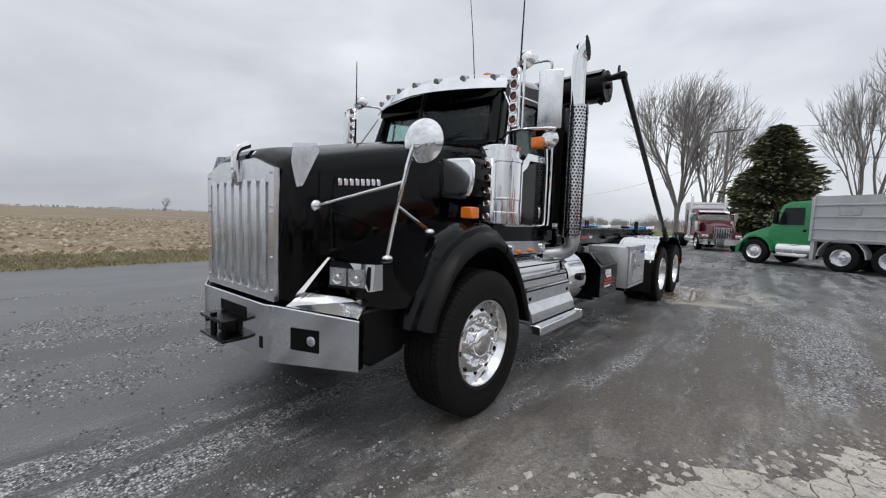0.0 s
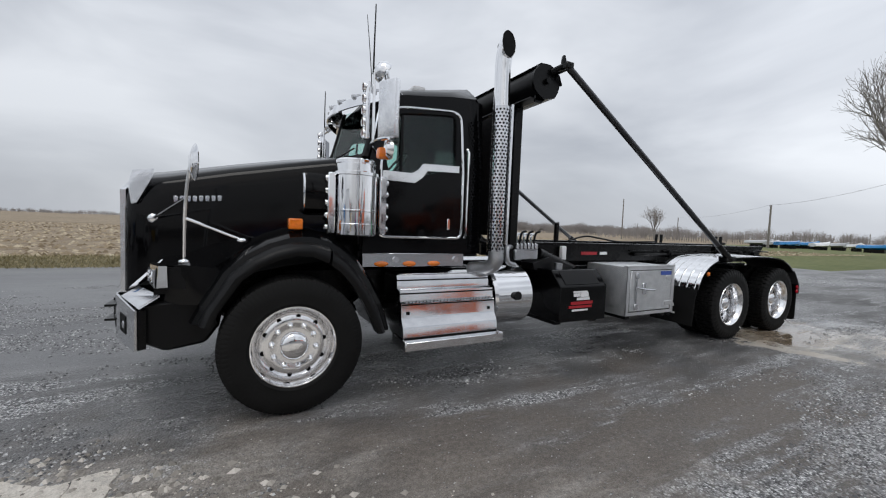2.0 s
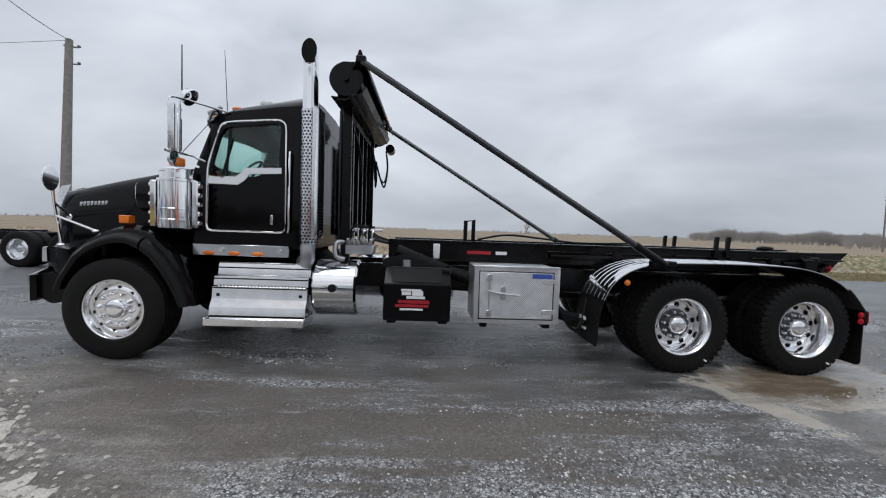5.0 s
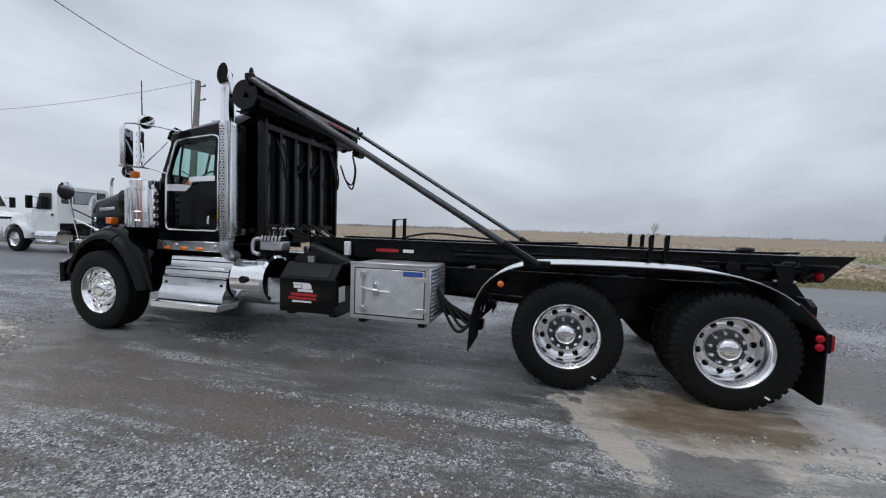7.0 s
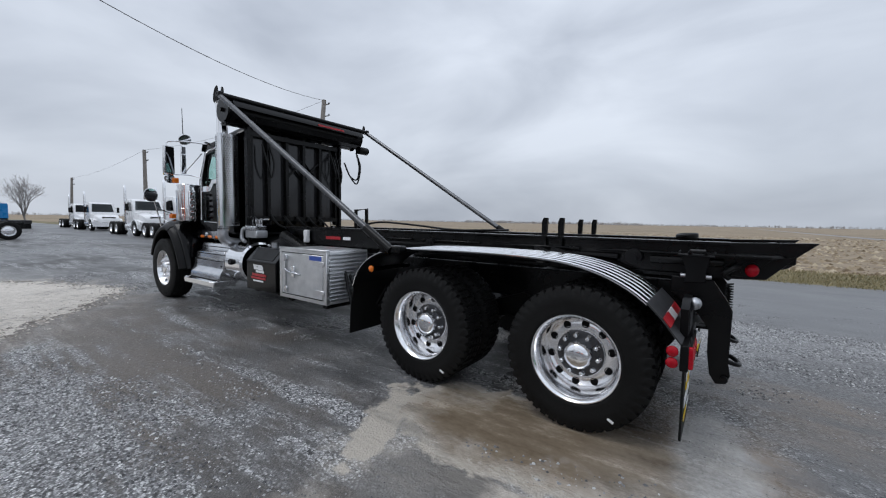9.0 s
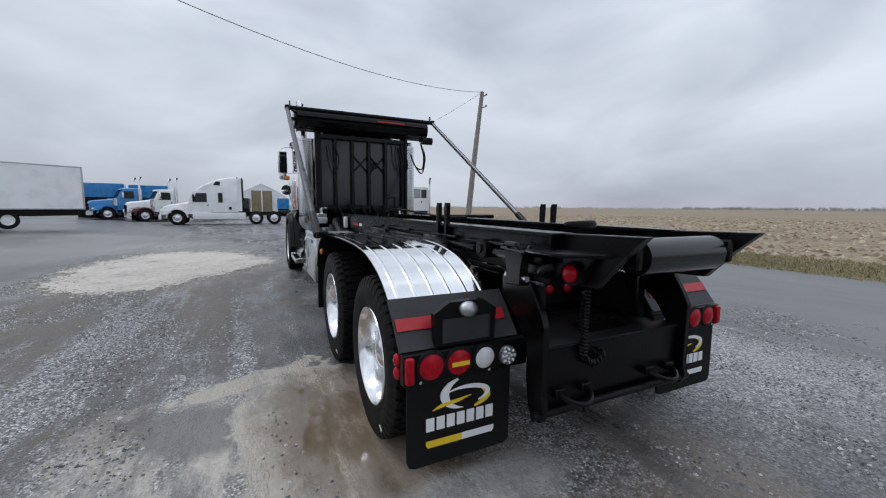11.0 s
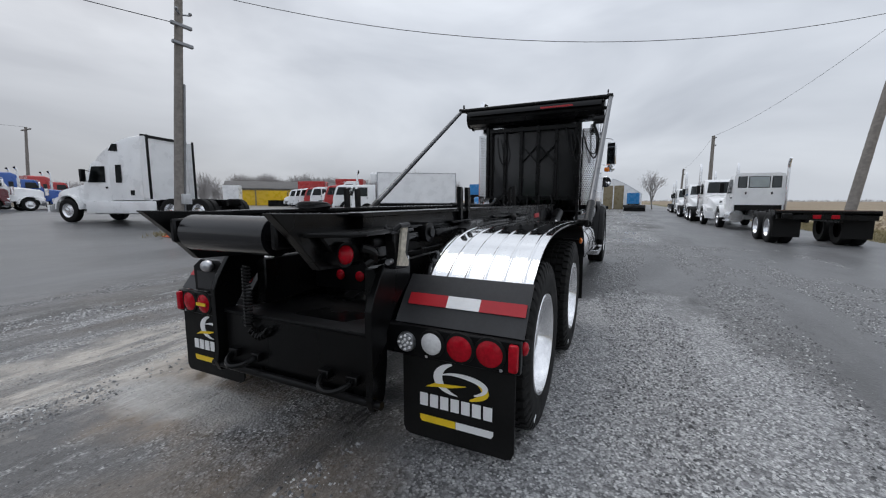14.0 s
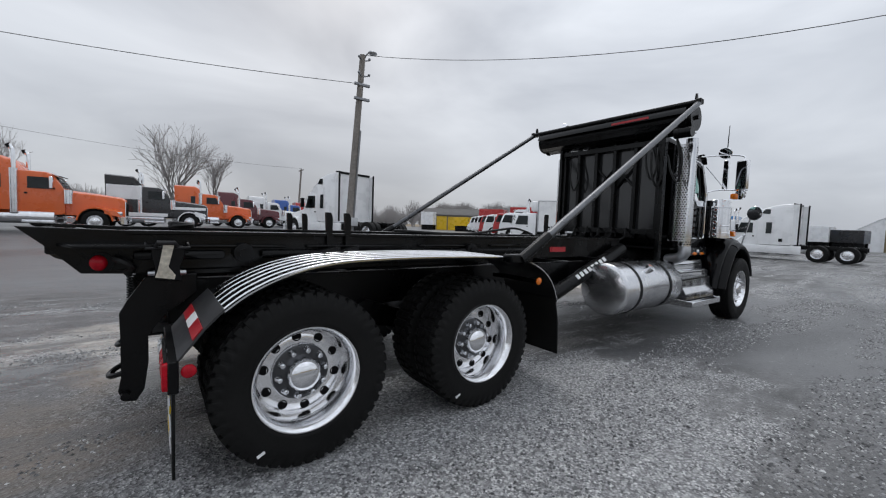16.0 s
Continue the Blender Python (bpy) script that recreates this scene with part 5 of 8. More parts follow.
    tube(bm, [(8.0, s * 0.62, 1.24), (8.02, s * 0.66, 1.275), (8.10, s * 0.66, 1.275), (8.12, s * 0.62, 1.24)], 0.014, 8)
    tube(bm, [(7.95, s * 0.60, 1.27), (7.94, s * 0.64, 1.245), (8.16, s * 0.64, 1.24), (8.16, s * 0.61, 1.27)], 0.009, 8)
    part("tie_down_hook", bm, "arm_black", truck)
    bm = prism(B(), [(7.97, 1.255), (8.13, 1.255), (8.135, 1.20), (8.11, 1.14), (8.12, 1.05), (7.98, 1.04), (8.0, 1.13), (7.965, 1.20)], "y", s * 0.585, s * 0.64, 0.006)
    part("ratchet_body", bm, "black_satin", truck, "black tie-down ratchet on the hoist tail", 20)
    part("ratchet_pin", cyl(B(), (7.96, s * 0.615, 1.09), (8.15, s * 0.615, 1.09), 0.016, seg=10), "dull_alu", truck)
    if s > 0:
        bm = prism(B(), [(8.02, 1.265), (8.075, 1.262), (8.085, 1.20), (8.10, 1.12), (8.115, 1.07), (8.02, 1.055), (8.015, 1.08), (8.05, 1.13), (8.035, 1.20)], "y", 0.645, 0.66)
        part("strap", bm, surface("strap_webbing", (0.50, 0.46, 0.38), 0.9, 0, 0.3, 30, 0.2), truck, "worn pale tie-down strap")
    # stop arms below the tail
    arm = [(7.90, 1.08), (8.16, 1.07), (8.25, 0.93), (8.285, 0.86), (8.275, 0.48), (8.295, 0.40), (8.27, 0.335), (8.21, 0.325), (8.17, 0.39), (8.15, 0.55), (8.155, 0.72), (8.07, 0.84), (7.90, 0.96)]
    part("stop_arm", prism(B(), arm, "y", s * 0.562, s * 0.602, 0.005), "black_steel", truck, "black plate arm below the hoist tail", 20)
    led = lathe(B(), [(0, -0.022), (0.05, -0.02), (0.055, 0.0), (0, 0.0)], (0, 0, 0), 1, 24)
    bmesh.ops.transform(led, matrix=Matrix.Translation((8.075, s * 0.68, 0.66)) @ Matrix.Rotation(radians(90), 4, "Z"), verts=led.verts[:])
    led = part("work_light", led, "dull_alu", truck, "round led work light")
    for k in range(12):
        a = 2 * math.pi * k / (8 if k < 8 else 4)
        r = 0.036 if k < 8 else 0.015
        part("led", ball(B(), (8.098, s * 0.68 + r * math.cos(a), 0.66 + r * math.sin(a)), 0.009, 8, 6), "white_lens", led)
    # stakes with bent tops
    for x in (6.88, 7.03):
        bm = prism(B(), [(x - 0.026, 1.20), (x - 0.026, 1.47), (x - 0.012, 1.505), (x + 0.026, 1.505), (x + 0.026, 1.47), (x + 0.012, 1.20)], "y", s * 0.525, s * 0.555)
        stake = part("stake", bm, "black_steel", truck, "upright steel stake on the hoist rail")
        part("stake_shoe", prism(B(), [(x - 0.05, 1.20), (x - 0.05, 1.25), (x + 0.16, 1.205), (x + 0.16, 1.195)], "y", s * 0.56, s * 0.66), "black_steel", stake)
    # tarp arm: one aluminium in two tones, the left one darkened for shade
    a, b = Vector((2.50, s * 1.345, 3.13)), Vector((5.70, s * 1.35, 1.20))
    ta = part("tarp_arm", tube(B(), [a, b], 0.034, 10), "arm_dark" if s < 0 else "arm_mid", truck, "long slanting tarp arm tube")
    bm = B()
    tube(bm, [(2.40, s * 1.20, 3.09), (2.48, s * 1.30, 3.14), (2.53, s * 1.37, 3.135)], 0.03, 8)
    box(bm, (2.46, 2.56), tuple(sorted((s * 1.31, s * 1.38))), (3.10, 3.17), 0.01)
    prism(bm, [(2.465, 3.10), (2.463, 3.20), (2.48, 3.25), (2.50, 3.25), (2.515, 3.21), (2.52, 3.10)], "y", s * 1.29, s * 1.31)
    part("arm_knuckle", bm, "black_steel", ta)
    d = (b - a).normalized()
    bm = tube(B(), [b - d * 0.35, b + d * 0.04], 0.043, 10)
    box(bm, (5.60, 5.85), tuple(sorted((s * 1.26, s * 1.37))), (1.16, 1.225), 0.01)
    part("arm_foot", bm, "black_steel", ta)
    # lift cylinder
    bm = tube(B(), [(2.86, s * 0.62, 1.20), (4.35, s * 0.62, 0.66)], 0.085, 14)
    lc = part("lift_cylinder", bm, "black_steel", truck, "black hydraulic lift cylinder")
    part("cylinder_rod", tube(B(), [(4.35, s * 0.62, 0.66), (5.05, s * 0.62, 0.41)], 0.05, 12), "black_satin" if s < 0 else "chrome", lc)
    part("cylinder_eye", box(B(), (4.98, 5.14), tuple(sorted((s * 0.54, s * 0.70))), (0.34, 0.47), 0.02), "black_steel", lc)
    if s > 0:
        ax = (Vector((4.35, 0.62, 0.66)) - Vector((2.86, 0.62, 1.20))).normalized()
        up = Vector((0, 0.75, 0.66)).normalized()
        for k in range(8):
            q = Vector((2.86, 0.62, 1.20)) + ax * (0.55 + k * 0.085) + up * 0.086
            side = ax.cross(up)
            m4 = Matrix((ax, side, up)).transposed().to_4x4()
            m4.translation = q
            bm = box(B(), (-0.026, 0.026), (-0.03, 0.03), (-0.004, 0.003))
            bmesh.ops.transform(bm, matrix=m4, verts=bm.verts[:])
            part("print_block", bm, "white_vinyl", lc)
    # stack guards
    bm = tube(B(), [(1.93, s * 1.06, 1.26), (1.93, s * 1.06, 2.70)], 0.088, 28)
    sh = part("pipe_shield", bm, "stainless", truck, "perforated stainless stack shield")
    vs, fs = [], []

    def dot(c, u, w, r=0.0115):
        k = len(vs)
        vs.extend([tuple(c + r * (math.cos(math.pi * q / 3) * u + math.sin(math.pi * q / 3) * w)) for q in range(6)])
        fs.append(tuple(range(k, k + 6)))
    for row in range(42):
        z = 1.29 + row * 0.0335
        for q in range(15):
            a = 2 * math.pi * (q + 0.5 * (row % 2)) / 15
            o = Vector((math.cos(a), math.sin(a), 0))
            dot(Vector((1.93, s * 1.06, z)) + o * 0.0892, o.cross(Vector((0, 0, 1))), Vector((0, 0, 1)))
    for row in range(40):
        z = 1.36 + row * 0.0335
        for q in range(6):
            dot(Vector((2.0415, s * (0.895 + 0.036 * q + 0.018 * (row % 2)), z)), Vector((0, 1, 0)), Vector((0, 0, 1)))
    me = bpy.data.meshes.new("perforation")
    me.from_pydata(vs, [], fs)
    me.materials.append(M["dark_hole"])
    holes = new("perforation", me)
    holes.parent = sh
    holes["kind"] = "stuff"
    bm = prism(B(), [(1.985, s * 1.158), (2.015, s * 1.150), (2.04, s * 1.11), (2.04, s * 0.872), (2.028, s * 0.872), (2.028, s * 1.105), (2.010, s * 1.138), (1.985, s * 1.148)], "z", 1.33, 2.72)
    part("heat_guard", bm, "stainless", truck, "perforated stainless heat guard")
    bm = B()
    tube(bm, [(1.80, s * 0.80, 1.05), (1.90, s * 0.98, 1.08), (1.93, s * 1.07, 1.16), (1.93, s * 1.07, 1.27)], 0.078, 16, 4)
    part("exhaust_elbow", bm, "dull_alu", truck)
    if s < 0:
        rings = []
        for y, z, tilt, rv in ((-1.055, 2.69, 0, 0.078), (-1.05, 3.02, 0, 0.078), (-1.052, 3.12, 12, 0.082), (-1.062, 3.19, 34, 0.094), (-1.082, 3.245, 60, 0.112), (-1.112, 3.285, 80, 0.128), (-1.135, 3.295, 84, 0.132)):
            a = radians(tilt)
            rings.append([(1.93 + 0.080 * math.cos(q), y + rv * math.sin(q) * math.cos(a), z + rv * math.sin(q) * math.sin(a)) for q in (2 * math.pi * k / 28 for k in range(28))])
        part("exhaust_tip", loft(B(), rings, caps=False), "chrome", truck, "curved chrome exhaust stack tip", 60)
        inner = [[(1.93 + (p[0] - 1.93) * 0.95, y0 + (p[1] - y0) * 0.95 + dy, z0 + (p[2] - z0) * 0.95) for p in rings[k]] for k, y0, z0, dy in ((4, -1.082, 3.245, 0.02), (6, -1.135, 3.295, 0.003))]
        part("exhaust_mouth", loft(B(), inner), "dark_hole", truck)
    else:
        part("stack_cap", tube(B(), [(1.93, 1.07, 2.70), (1.93, 1.07, 2.80)], 0.075, 24), "stainless", truck)
    # axle and leaf spring pieces
    part("leaf_spring", tube(B(), [(-0.75, s * 0.43, 0.80), (-0.4, s * 0.43, 0.62), (0.0, s * 0.43, 0.57), (0.4, s * 0.43, 0.62), (0.8, s * 0.43, 0.80)], 0.035, 6, 4), "black_steel", truck)
    part("walking_beam", prism(B(), [(5.95, 0.42), (6.7, 0.60), (7.45, 0.42), (7.45, 0.54), (6.7, 0.80), (5.95, 0.54)], "y", s * 0.42, s * 0.56), "black_steel", truck)


def holder_part(name):
    ob = new(name)
    ob.parent = truck
    return ob


both(rear_side)
for x in (6.02, 7.40):
    bm = cyl(B(), (x, -0.95, 0.515), (x, 0.95, 0.515), 0.075)
    ball(bm, (x, 0, 0.52), 0.22, 16, 10, (1.1, 1, 1))
    part("rear_axle", bm, "black_steel", truck)
part("front_axle", box(B(), (-0.06, 0.06), (-0.85, 0.85), (0.40, 0.50), 0.02), "black_steel", truck)
part("engine_block", box(B(), (-0.9, 0.6), (-0.36, 0.36), (0.62, 1.25), 0.05), "dark_hole", truck)
part("gearbox", box(B(), (0.6, 1.9), (-0.3, 0.3), (0.55, 1.15), 0.08), "dark_hole", truck)
part("driveshaft", cyl(B(), (1.9, 0, 0.78), (5.9, 0, 0.6), 0.06), "black_steel", truck)
for x in (3.0, 4.2, 5.2, 6.2, 7.0, 7.9):
    part("cross_member", box(B(), (x, x + 0.1), (-0.46, 0.46), (1.12, 1.26), 0.008), "black_steel", truck)
for x in (2.2, 3.4, 4.8, 6.7):
    part("frame_cross", box(B(), (x, x + 0.09), (-0.39, 0.39), (0.78, 1.0), 0.008), "black_steel", truck)
# tail roller, bumper plate and towing rod
part("tail_roller", cyl(B(), (8.54, -0.29, 1.24), (8.54, 0.29, 1.24), 0.09, seg=32), "roller_steel", truck, "smooth dark tail roller")
for s in (-1, 1):
    bm = cyl(B(), (8.54, s * 0.27, 1.245), (8.54, s * 0.46, 1.245), 0.035)
    box(bm, (8.44, 8.62), tuple(sorted((s * 0.33, s * 0.37))), (1.19, 1.31), 0.01)
    part("roller_bracket", bm, "black_steel", truck)
bp = part("bumper_plate", box(B(), (8.195, 8.23), (-0.545, 0.545), (0.36, 0.715), 0.006), "black_steel", truck, "black steel rear bumper plate")
part("plate_edge", box(B(), (8.13, 8.245), (-0.545, 0.545), (0.71, 0.73), 0.005), "black_satin", bp)
part("rear_shelf", box(B(), (7.62, 8.19), (-0.54, 0.54), (0.695, 0.712), 0.004), "black_steel", bp)
part("tow_rod", cyl(B(), (8.26, -0.64, 0.375), (8.26, 0.64, 0.375), 0.022), "black_satin", bp)
for y in (-0.36, 0.36):
    bm = tube(B(), [(8.22, y - 0.10, 0.47), (8.28, y - 0.095, 0.46), (8.33, y - 0.06, 0.44), (8.35, y, 0.43), (8.33, y + 0.06, 0.44), (8.28, y + 0.095, 0.46), (8.22, y + 0.10, 0.47)], 0.017, 8, 3)
    box(bm, (8.22, 8.27), (y - 0.13, y - 0.06), (0.445, 0.495), 0.005)
    box(bm, (8.22, 8.27), (y + 0.06, y + 0.13), (0.445, 0.495), 0.005)
    part("tow_hook", bm, "black_steel", bp)
bm = B()
box(bm, (7.55, 7.60), (-0.40, 0.40), (0.76, 1.10), 0.006)
pl = part("cross_plate", bm, "black_satin", truck)
for y in (-0.17, 0.0, 0.17):
    part("id_lamp", ball(B(), (7.606, y + 0.02, 0.87), 0.038, 12, 8, (0.5, 1, 1)), "red_lens", pl)
# coiled cable
pts = [(8.26 + 0.022 * math.cos(k * 1.05), -0.30 + 0.02 * math.sin(k * 1.05), 1.02 - k * 0.0033) for k in range(110)]
pts += [(8.26 + 0.022 * math.cos(k * 1.05), -0.30 + k * 0.004, 0.655 - 0.05 * math.sin(math.pi * k / 40) + 0.02 * math.sin(k * 1.05)) for k in range(1, 41)]
part("coiled_cable", tube(B(), pts, 0.007, 6), "hose", truck)
# number plate bracket on the left lamp bar; the plate is blank
pb = part("plate_bracket", prism(B(), [(-1.105, 0.755), (-1.115, 0.93), (-1.03, 0.985), (-0.83, 0.985), (-0.745, 0.93), (-0.755, 0.755)], "x", 8.01, 8.055), "black_satin", truck, "black number plate bracket")
part("plate", box(B(), (8.056, 8.062), (-1.07, -0.79), (0.775, 0.90)), "tail_panel", pb)
part("plate_lamp", ball(B(), (8.075, -0.93, 0.945), 0.055, 14, 8, (0.7, 1, 0.75)), "dull_alu", pb)

# ---- behind the cab: bulkhead, tarp drum, tanks and boxes ----
part("bulkhead", box(B(), (2.19, 2.22), (-0.84, 0.84), (1.42, 2.78), 0.006), "bulkhead_panel", truck, "black steel bulkhead behind the cab")
for y in (-0.80, -0.52, -0.20, 0.12, 0.45, 0.80):
    part("bulkhead_rib", box(B(), (2.22, 2.30), (y - 0.028, y + 0.028), (1.35, 2.80), 0.006), "black_steel", truck)
for z in (1.45, 2.74):
    part("bulkhead_beam", box(B(), (2.22, 2.31), (-0.86, 0.86), (z - 0.04, z + 0.04), 0.006), "black_steel", truck)
for y0, y1 in ((-0.20, 0.12), (0.12, 0.45)):
    bm = tube(B(), [(2.25, y0, 2.1), (2.25, y1, 2.45)], 0.014, 6)
    tube(bm, [(2.25, y0, 2.45), (2.25, y1, 2.1)], 0.014, 6)
    part("brace_rod", bm, "black_steel", truck)
part("sticker", box(B(), (2.221, 2.224), (0.17, 0.30), (2.2, 2.33)), "flare_rubber", truck)
for y, z in ((0.62, 2.55), (0.70, 2.45), (-0.65, 2.45)):
    bm = tube(B(), [(2.33, y, z + 0.15), (2.40, y + 0.05, z - 0.15), (2.38, y + 0.12, z - 0.35), (2.36, y + 0.18, z - 0.15), (2.33, y + 0.13, z + 0.12)], 0.013, 6, 5)
    part("hydraulic_hose", bm, "hose", truck)
for k in range(5):
    y = -0.5 + k * 0.22
    bm = tube(B(), [(2.32, y, 1.5), (2.5, y + 0.05, 1.34), (2.9, y * 0.6, 1.25), (3.4, y * 0.5, 1.2)], 0.016, 6, 5)
    part("hydraulic_hose", bm, "hose", truck)
for s in (-1, 1):
    part("mast_post", box(B(), (2.24, 2.34), tuple(sorted((s * 0.83, s * 0.885))), (1.05, 2.90), 0.006), "black_steel", truck)
# tarp drum across the top, in its housing
bm = cyl(B(), (2.34, -1.20, 2.985), (2.34, 1.22, 2.985), 0.165, seg=32)
drum = part("tarp_drum", bm, "black_satin", truck, "rolled black tarp drum above the cab")
for y in (-1.22, 1.24):
    part("drum_disc", cyl(B(), (2.34, y - 0.015, 2.985), (2.34, y + 0.015, 2.985), 0.172, seg=32), "black_steel", drum)
    part("drum_shaft", cyl(B(), (2.34, y - 0.05, 2.985), (2.34, y + 0.05, 2.985), 0.03), "black_steel", drum)
bm = sheet(B(), [(2.18, 2.81), (2.28, 2.80), (2.50, 2.86), (2.54, 2.93)], "y", -1.19, 1.21, 0.012)
part("drum_tray", bm, "black_steel", drum)
bm = sheet(B(), [(2.20, 3.10), (2.30, 3.165), (2.42, 3.165), (2.54, 3.09), (2.58, 3.0)], "y", -1.19, 1.21, 0.012)
part("drum_hood", bm, "black_paint", drum)
part("tarp_bow", cyl(B(), (2.52, -1.34, 3.135), (2.52, 1.34, 3.135), 0.032), "black_steel", truck)
for s in (-1, 1):
    part("drum_bracket", prism(B(), [(2.24, 2.78), (2.32, 2.78), (2.44, 2.88), (2.42, 2.95), (2.26, 2.95)], "y", s * 1.17, s * 1.19), "black_steel", drum)
part("drum_motor", cyl(B(), (2.56, 1.10, 2.76), (2.56, 1.31, 2.76), 0.07, seg=18), "black_steel", drum)
part("drum_reflector", box(B(), (2.585, 2.59), (0.2, 0.75), (3.02, 3.05)), "red_vinyl", drum)

# left side: short tank, oil reservoir, tool box
bm = lathe(B(), [(0, -0.245), (0.29, -0.245), (0.32, -0.22), (0.32, 0.22), (0.29, 0.245), (0, 0.245)], (0, 0, 0), 1, 48)
bmesh.ops.transform(bm, matrix=Matrix.Translation((2.21, -0.765, 0.765)) @ Matrix.Rotation(radians(90), 4, "Z"), verts=bm.verts[:])
tank = part("side_tank", bm, "chrome", truck, "short polished cylindrical tank with a black cap")
part("tank_cap", cyl(B(), (2.21, -1.07, 0.79), (2.21, -1.12, 0.80), 0.045, seg=20), "black_satin", tank)
res = [(-0.55, 0.47), (-1.15, 0.47), (-1.15, 0.87), (-0.99, 1.045), (-0.55, 1.045)]
oil = part("oil_reservoir", prism(B(), res, "x", 2.77, 3.50, 0.008), "black_paint", truck, "black hydraulic oil reservoir with stickers", 20)
part("filler_cap", cyl(B(), (3.0, -0.85, 1.045), (3.0, -0.85, 1.11), 0.05), "dull_alu", oil)
part("reservoir_lid", prism(B(), [(-1.135, 0.895), (-1.01, 1.03), (-1.006, 1.034), (-1.131, 0.90)], "x", 2.86, 3.40), "black_satin", oil)
bm = B()
for x, z, w, h in ((2.96, 0.80, 0.22, 0.02), (2.97, 0.755, 0.10, 0.04), (3.08, 0.75, 0.12, 0.05), (3.02, 0.715, 0.2, 0.03)):
    box(bm, (x, x + w), (-1.156, -1.15), (z, z + h))
part("sticker", bm, "white_vinyl", oil, "pale illegible sticker lines")
bm = B()
for x, z, w, h in ((2.93, 0.665, 0.34, 0.035), (2.90, 0.625, 0.36, 0.028)):
    box(bm, (x, x + w), (-1.156, -1.15), (z, z + h))
part("sticker", bm, "red_vinyl", oil, "red illegible sticker lines")
bm = box(B(), (2.95, 3.2), (-1.156, -1.15), (0.59, 0.61))
part("sticker", bm, "white_vinyl", oil)
part("sticker", box(B(), (3.501, 3.505), (-1.06, -0.92), (0.60, 0.78)), "white_vinyl", oil)
for x in (2.85, 3.42):
    part("reservoir_foot", box(B(), (x - 0.05, x + 0.05), (-1.05, -0.45), (0.42, 0.475), 0.006), "black_steel", oil)
bx = part("tool_box", box(B(), (3.74, 4.65), (-1.225, -0.62), (0.49, 1.095), 0.01, 2), "diamond", truck, "checker-plate aluminium tool box")
part("box_door", box(B(), (3.80, 4.59), (-1.245, -1.223), (0.545, 1.045), 0.006), "diamond", bx, "checker-plate door with a T-handle")
bm = holed(B(), [(3.745, 0.495), (4.645, 0.495), (4.645, 1.09), (3.745, 1.09)], [(3.79, 0.535), (4.60, 0.535), (4.60, 1.055), (3.79, 1.055)], "y", -1.240, -1.224)
part("box_frame", bm, "box_alu", bx, "smooth bright aluminium frame")
bm = holed(B(), [(3.788, 0.533), (4.602, 0.533), (4.602, 1.057), (3.788, 1.057)], [(3.803, 0.548), (4.587, 0.548), (4.587, 1.042), (3.803, 1.042)], "y", -1.233, -1.2245)
part("door_seal", bm, "dark_hole", bx)
part("box_top_edge", box(B(), (3.73, 4.66), (-1.246, -1.19), (1.088, 1.112), 0.005), "box_alu", bx)
part("box_corner", box(B(), (4.64, 4.662), (-1.243, -1.205), (0.49, 1.09), 0.005), "box_alu", bx)
part("lock_rod", tube(B(), [(3.90, -1.257, 0.58), (3.90, -1.257, 1.01)], 0.009, 8), "dull_alu", bx)
for z in (0.605, 0.985):
    part("rod_catch", box(B(), (3.87, 3.93), (-1.268, -1.244), (z - 0.035, z + 0.035), 0.006), "stainless", bx)
bm = box(B(), (4.015, 4.075), (-1.262, -1.244), (0.755, 0.895), 0.006)
tube(bm, [(3.89, -1.266, 0.845), (4.02, -1.275, 0.82), (4.22, -1.275, 0.805)], 0.011, 8, 2)
part("box_latch", bm, "stainless", bx)
for z in (0.625, 0.955):
    part("box_hinge", box(B(), (4.47, 4.62), (-1.252, -1.24), (z - 0.025, z + 0.025), 0.004), "box_alu", bx)
part("sticker", box(B(), (4.36, 4.575), (-1.250, -1.246), (0.985, 1.035)), "blue_vinyl", bx)
for k in range(13):
    z = 0.53 + k * 0.043
    part("box_louvre", box(B(), (4.648, 4.668), (-1.20, -0.65), (z, z + 0.024), 0.004), "dull_alu", bx)
for x in (3.86, 4.55):
    part("box_foot", box(B(), (x - 0.04, x + 0.04), (-1.18, -0.5), (0.435, 0.49), 0.006), "black_steel", bx)
# control valve bank
vb = part("valve_bank", box(B(), (2.30, 2.62), (-0.92, -0.74), (1.16, 1.27), 0.01), "dull_alu", truck, "hydraulic valve bank with levers and pipes")
for k in range(6):
    x = 2.31 + k * 0.052
    part("valve_section", box(B(), (x, x + 0.036), (-0.93, -0.75), (1.27, 1.34), 0.005), "stainless", vb)
    part("valve_pipe", tube(B(), [(x + 0.018, -0.82, 1.335), (x + 0.018, -0.82, 1.40), (x + 0.05, -0.80, 1.44), (x + 0.12, -0.76, 1.44)], 0.014, 8, 3), "stainless", vb)
for k in range(3):
    part("valve_lever", tube(B(), [(2.36 + k * 0.1, -0.90, 1.32), (2.37 + k * 0.1, -0.92, 1.45), (2.43 + k * 0.1, -0.92, 1.475)], 0.013, 8, 3), "black_satin", vb)
bm = tube(B(), [(2.28, -0.86, 1.30), (2.20, -0.90, 1.28), (2.20, -0.92, 1.14), (2.30, -0.92, 1.10)], 0.028, 10, 4)
part("suction_pipe", bm, "dull_alu", vb)
part("pump_cover", prism(B(), [(2.7, 1.10), (2.95, 1.17), (3.35, 1.05), (3.3, 1.0), (2.72, 1.02)], "y", -0.75, -0.52), "arm_black", truck)
part("pale_bottle", box(B(), (3.30, 3.38), (-0.60, -0.54), (1.12, 1.30), 0.01), "white_vinyl", truck)
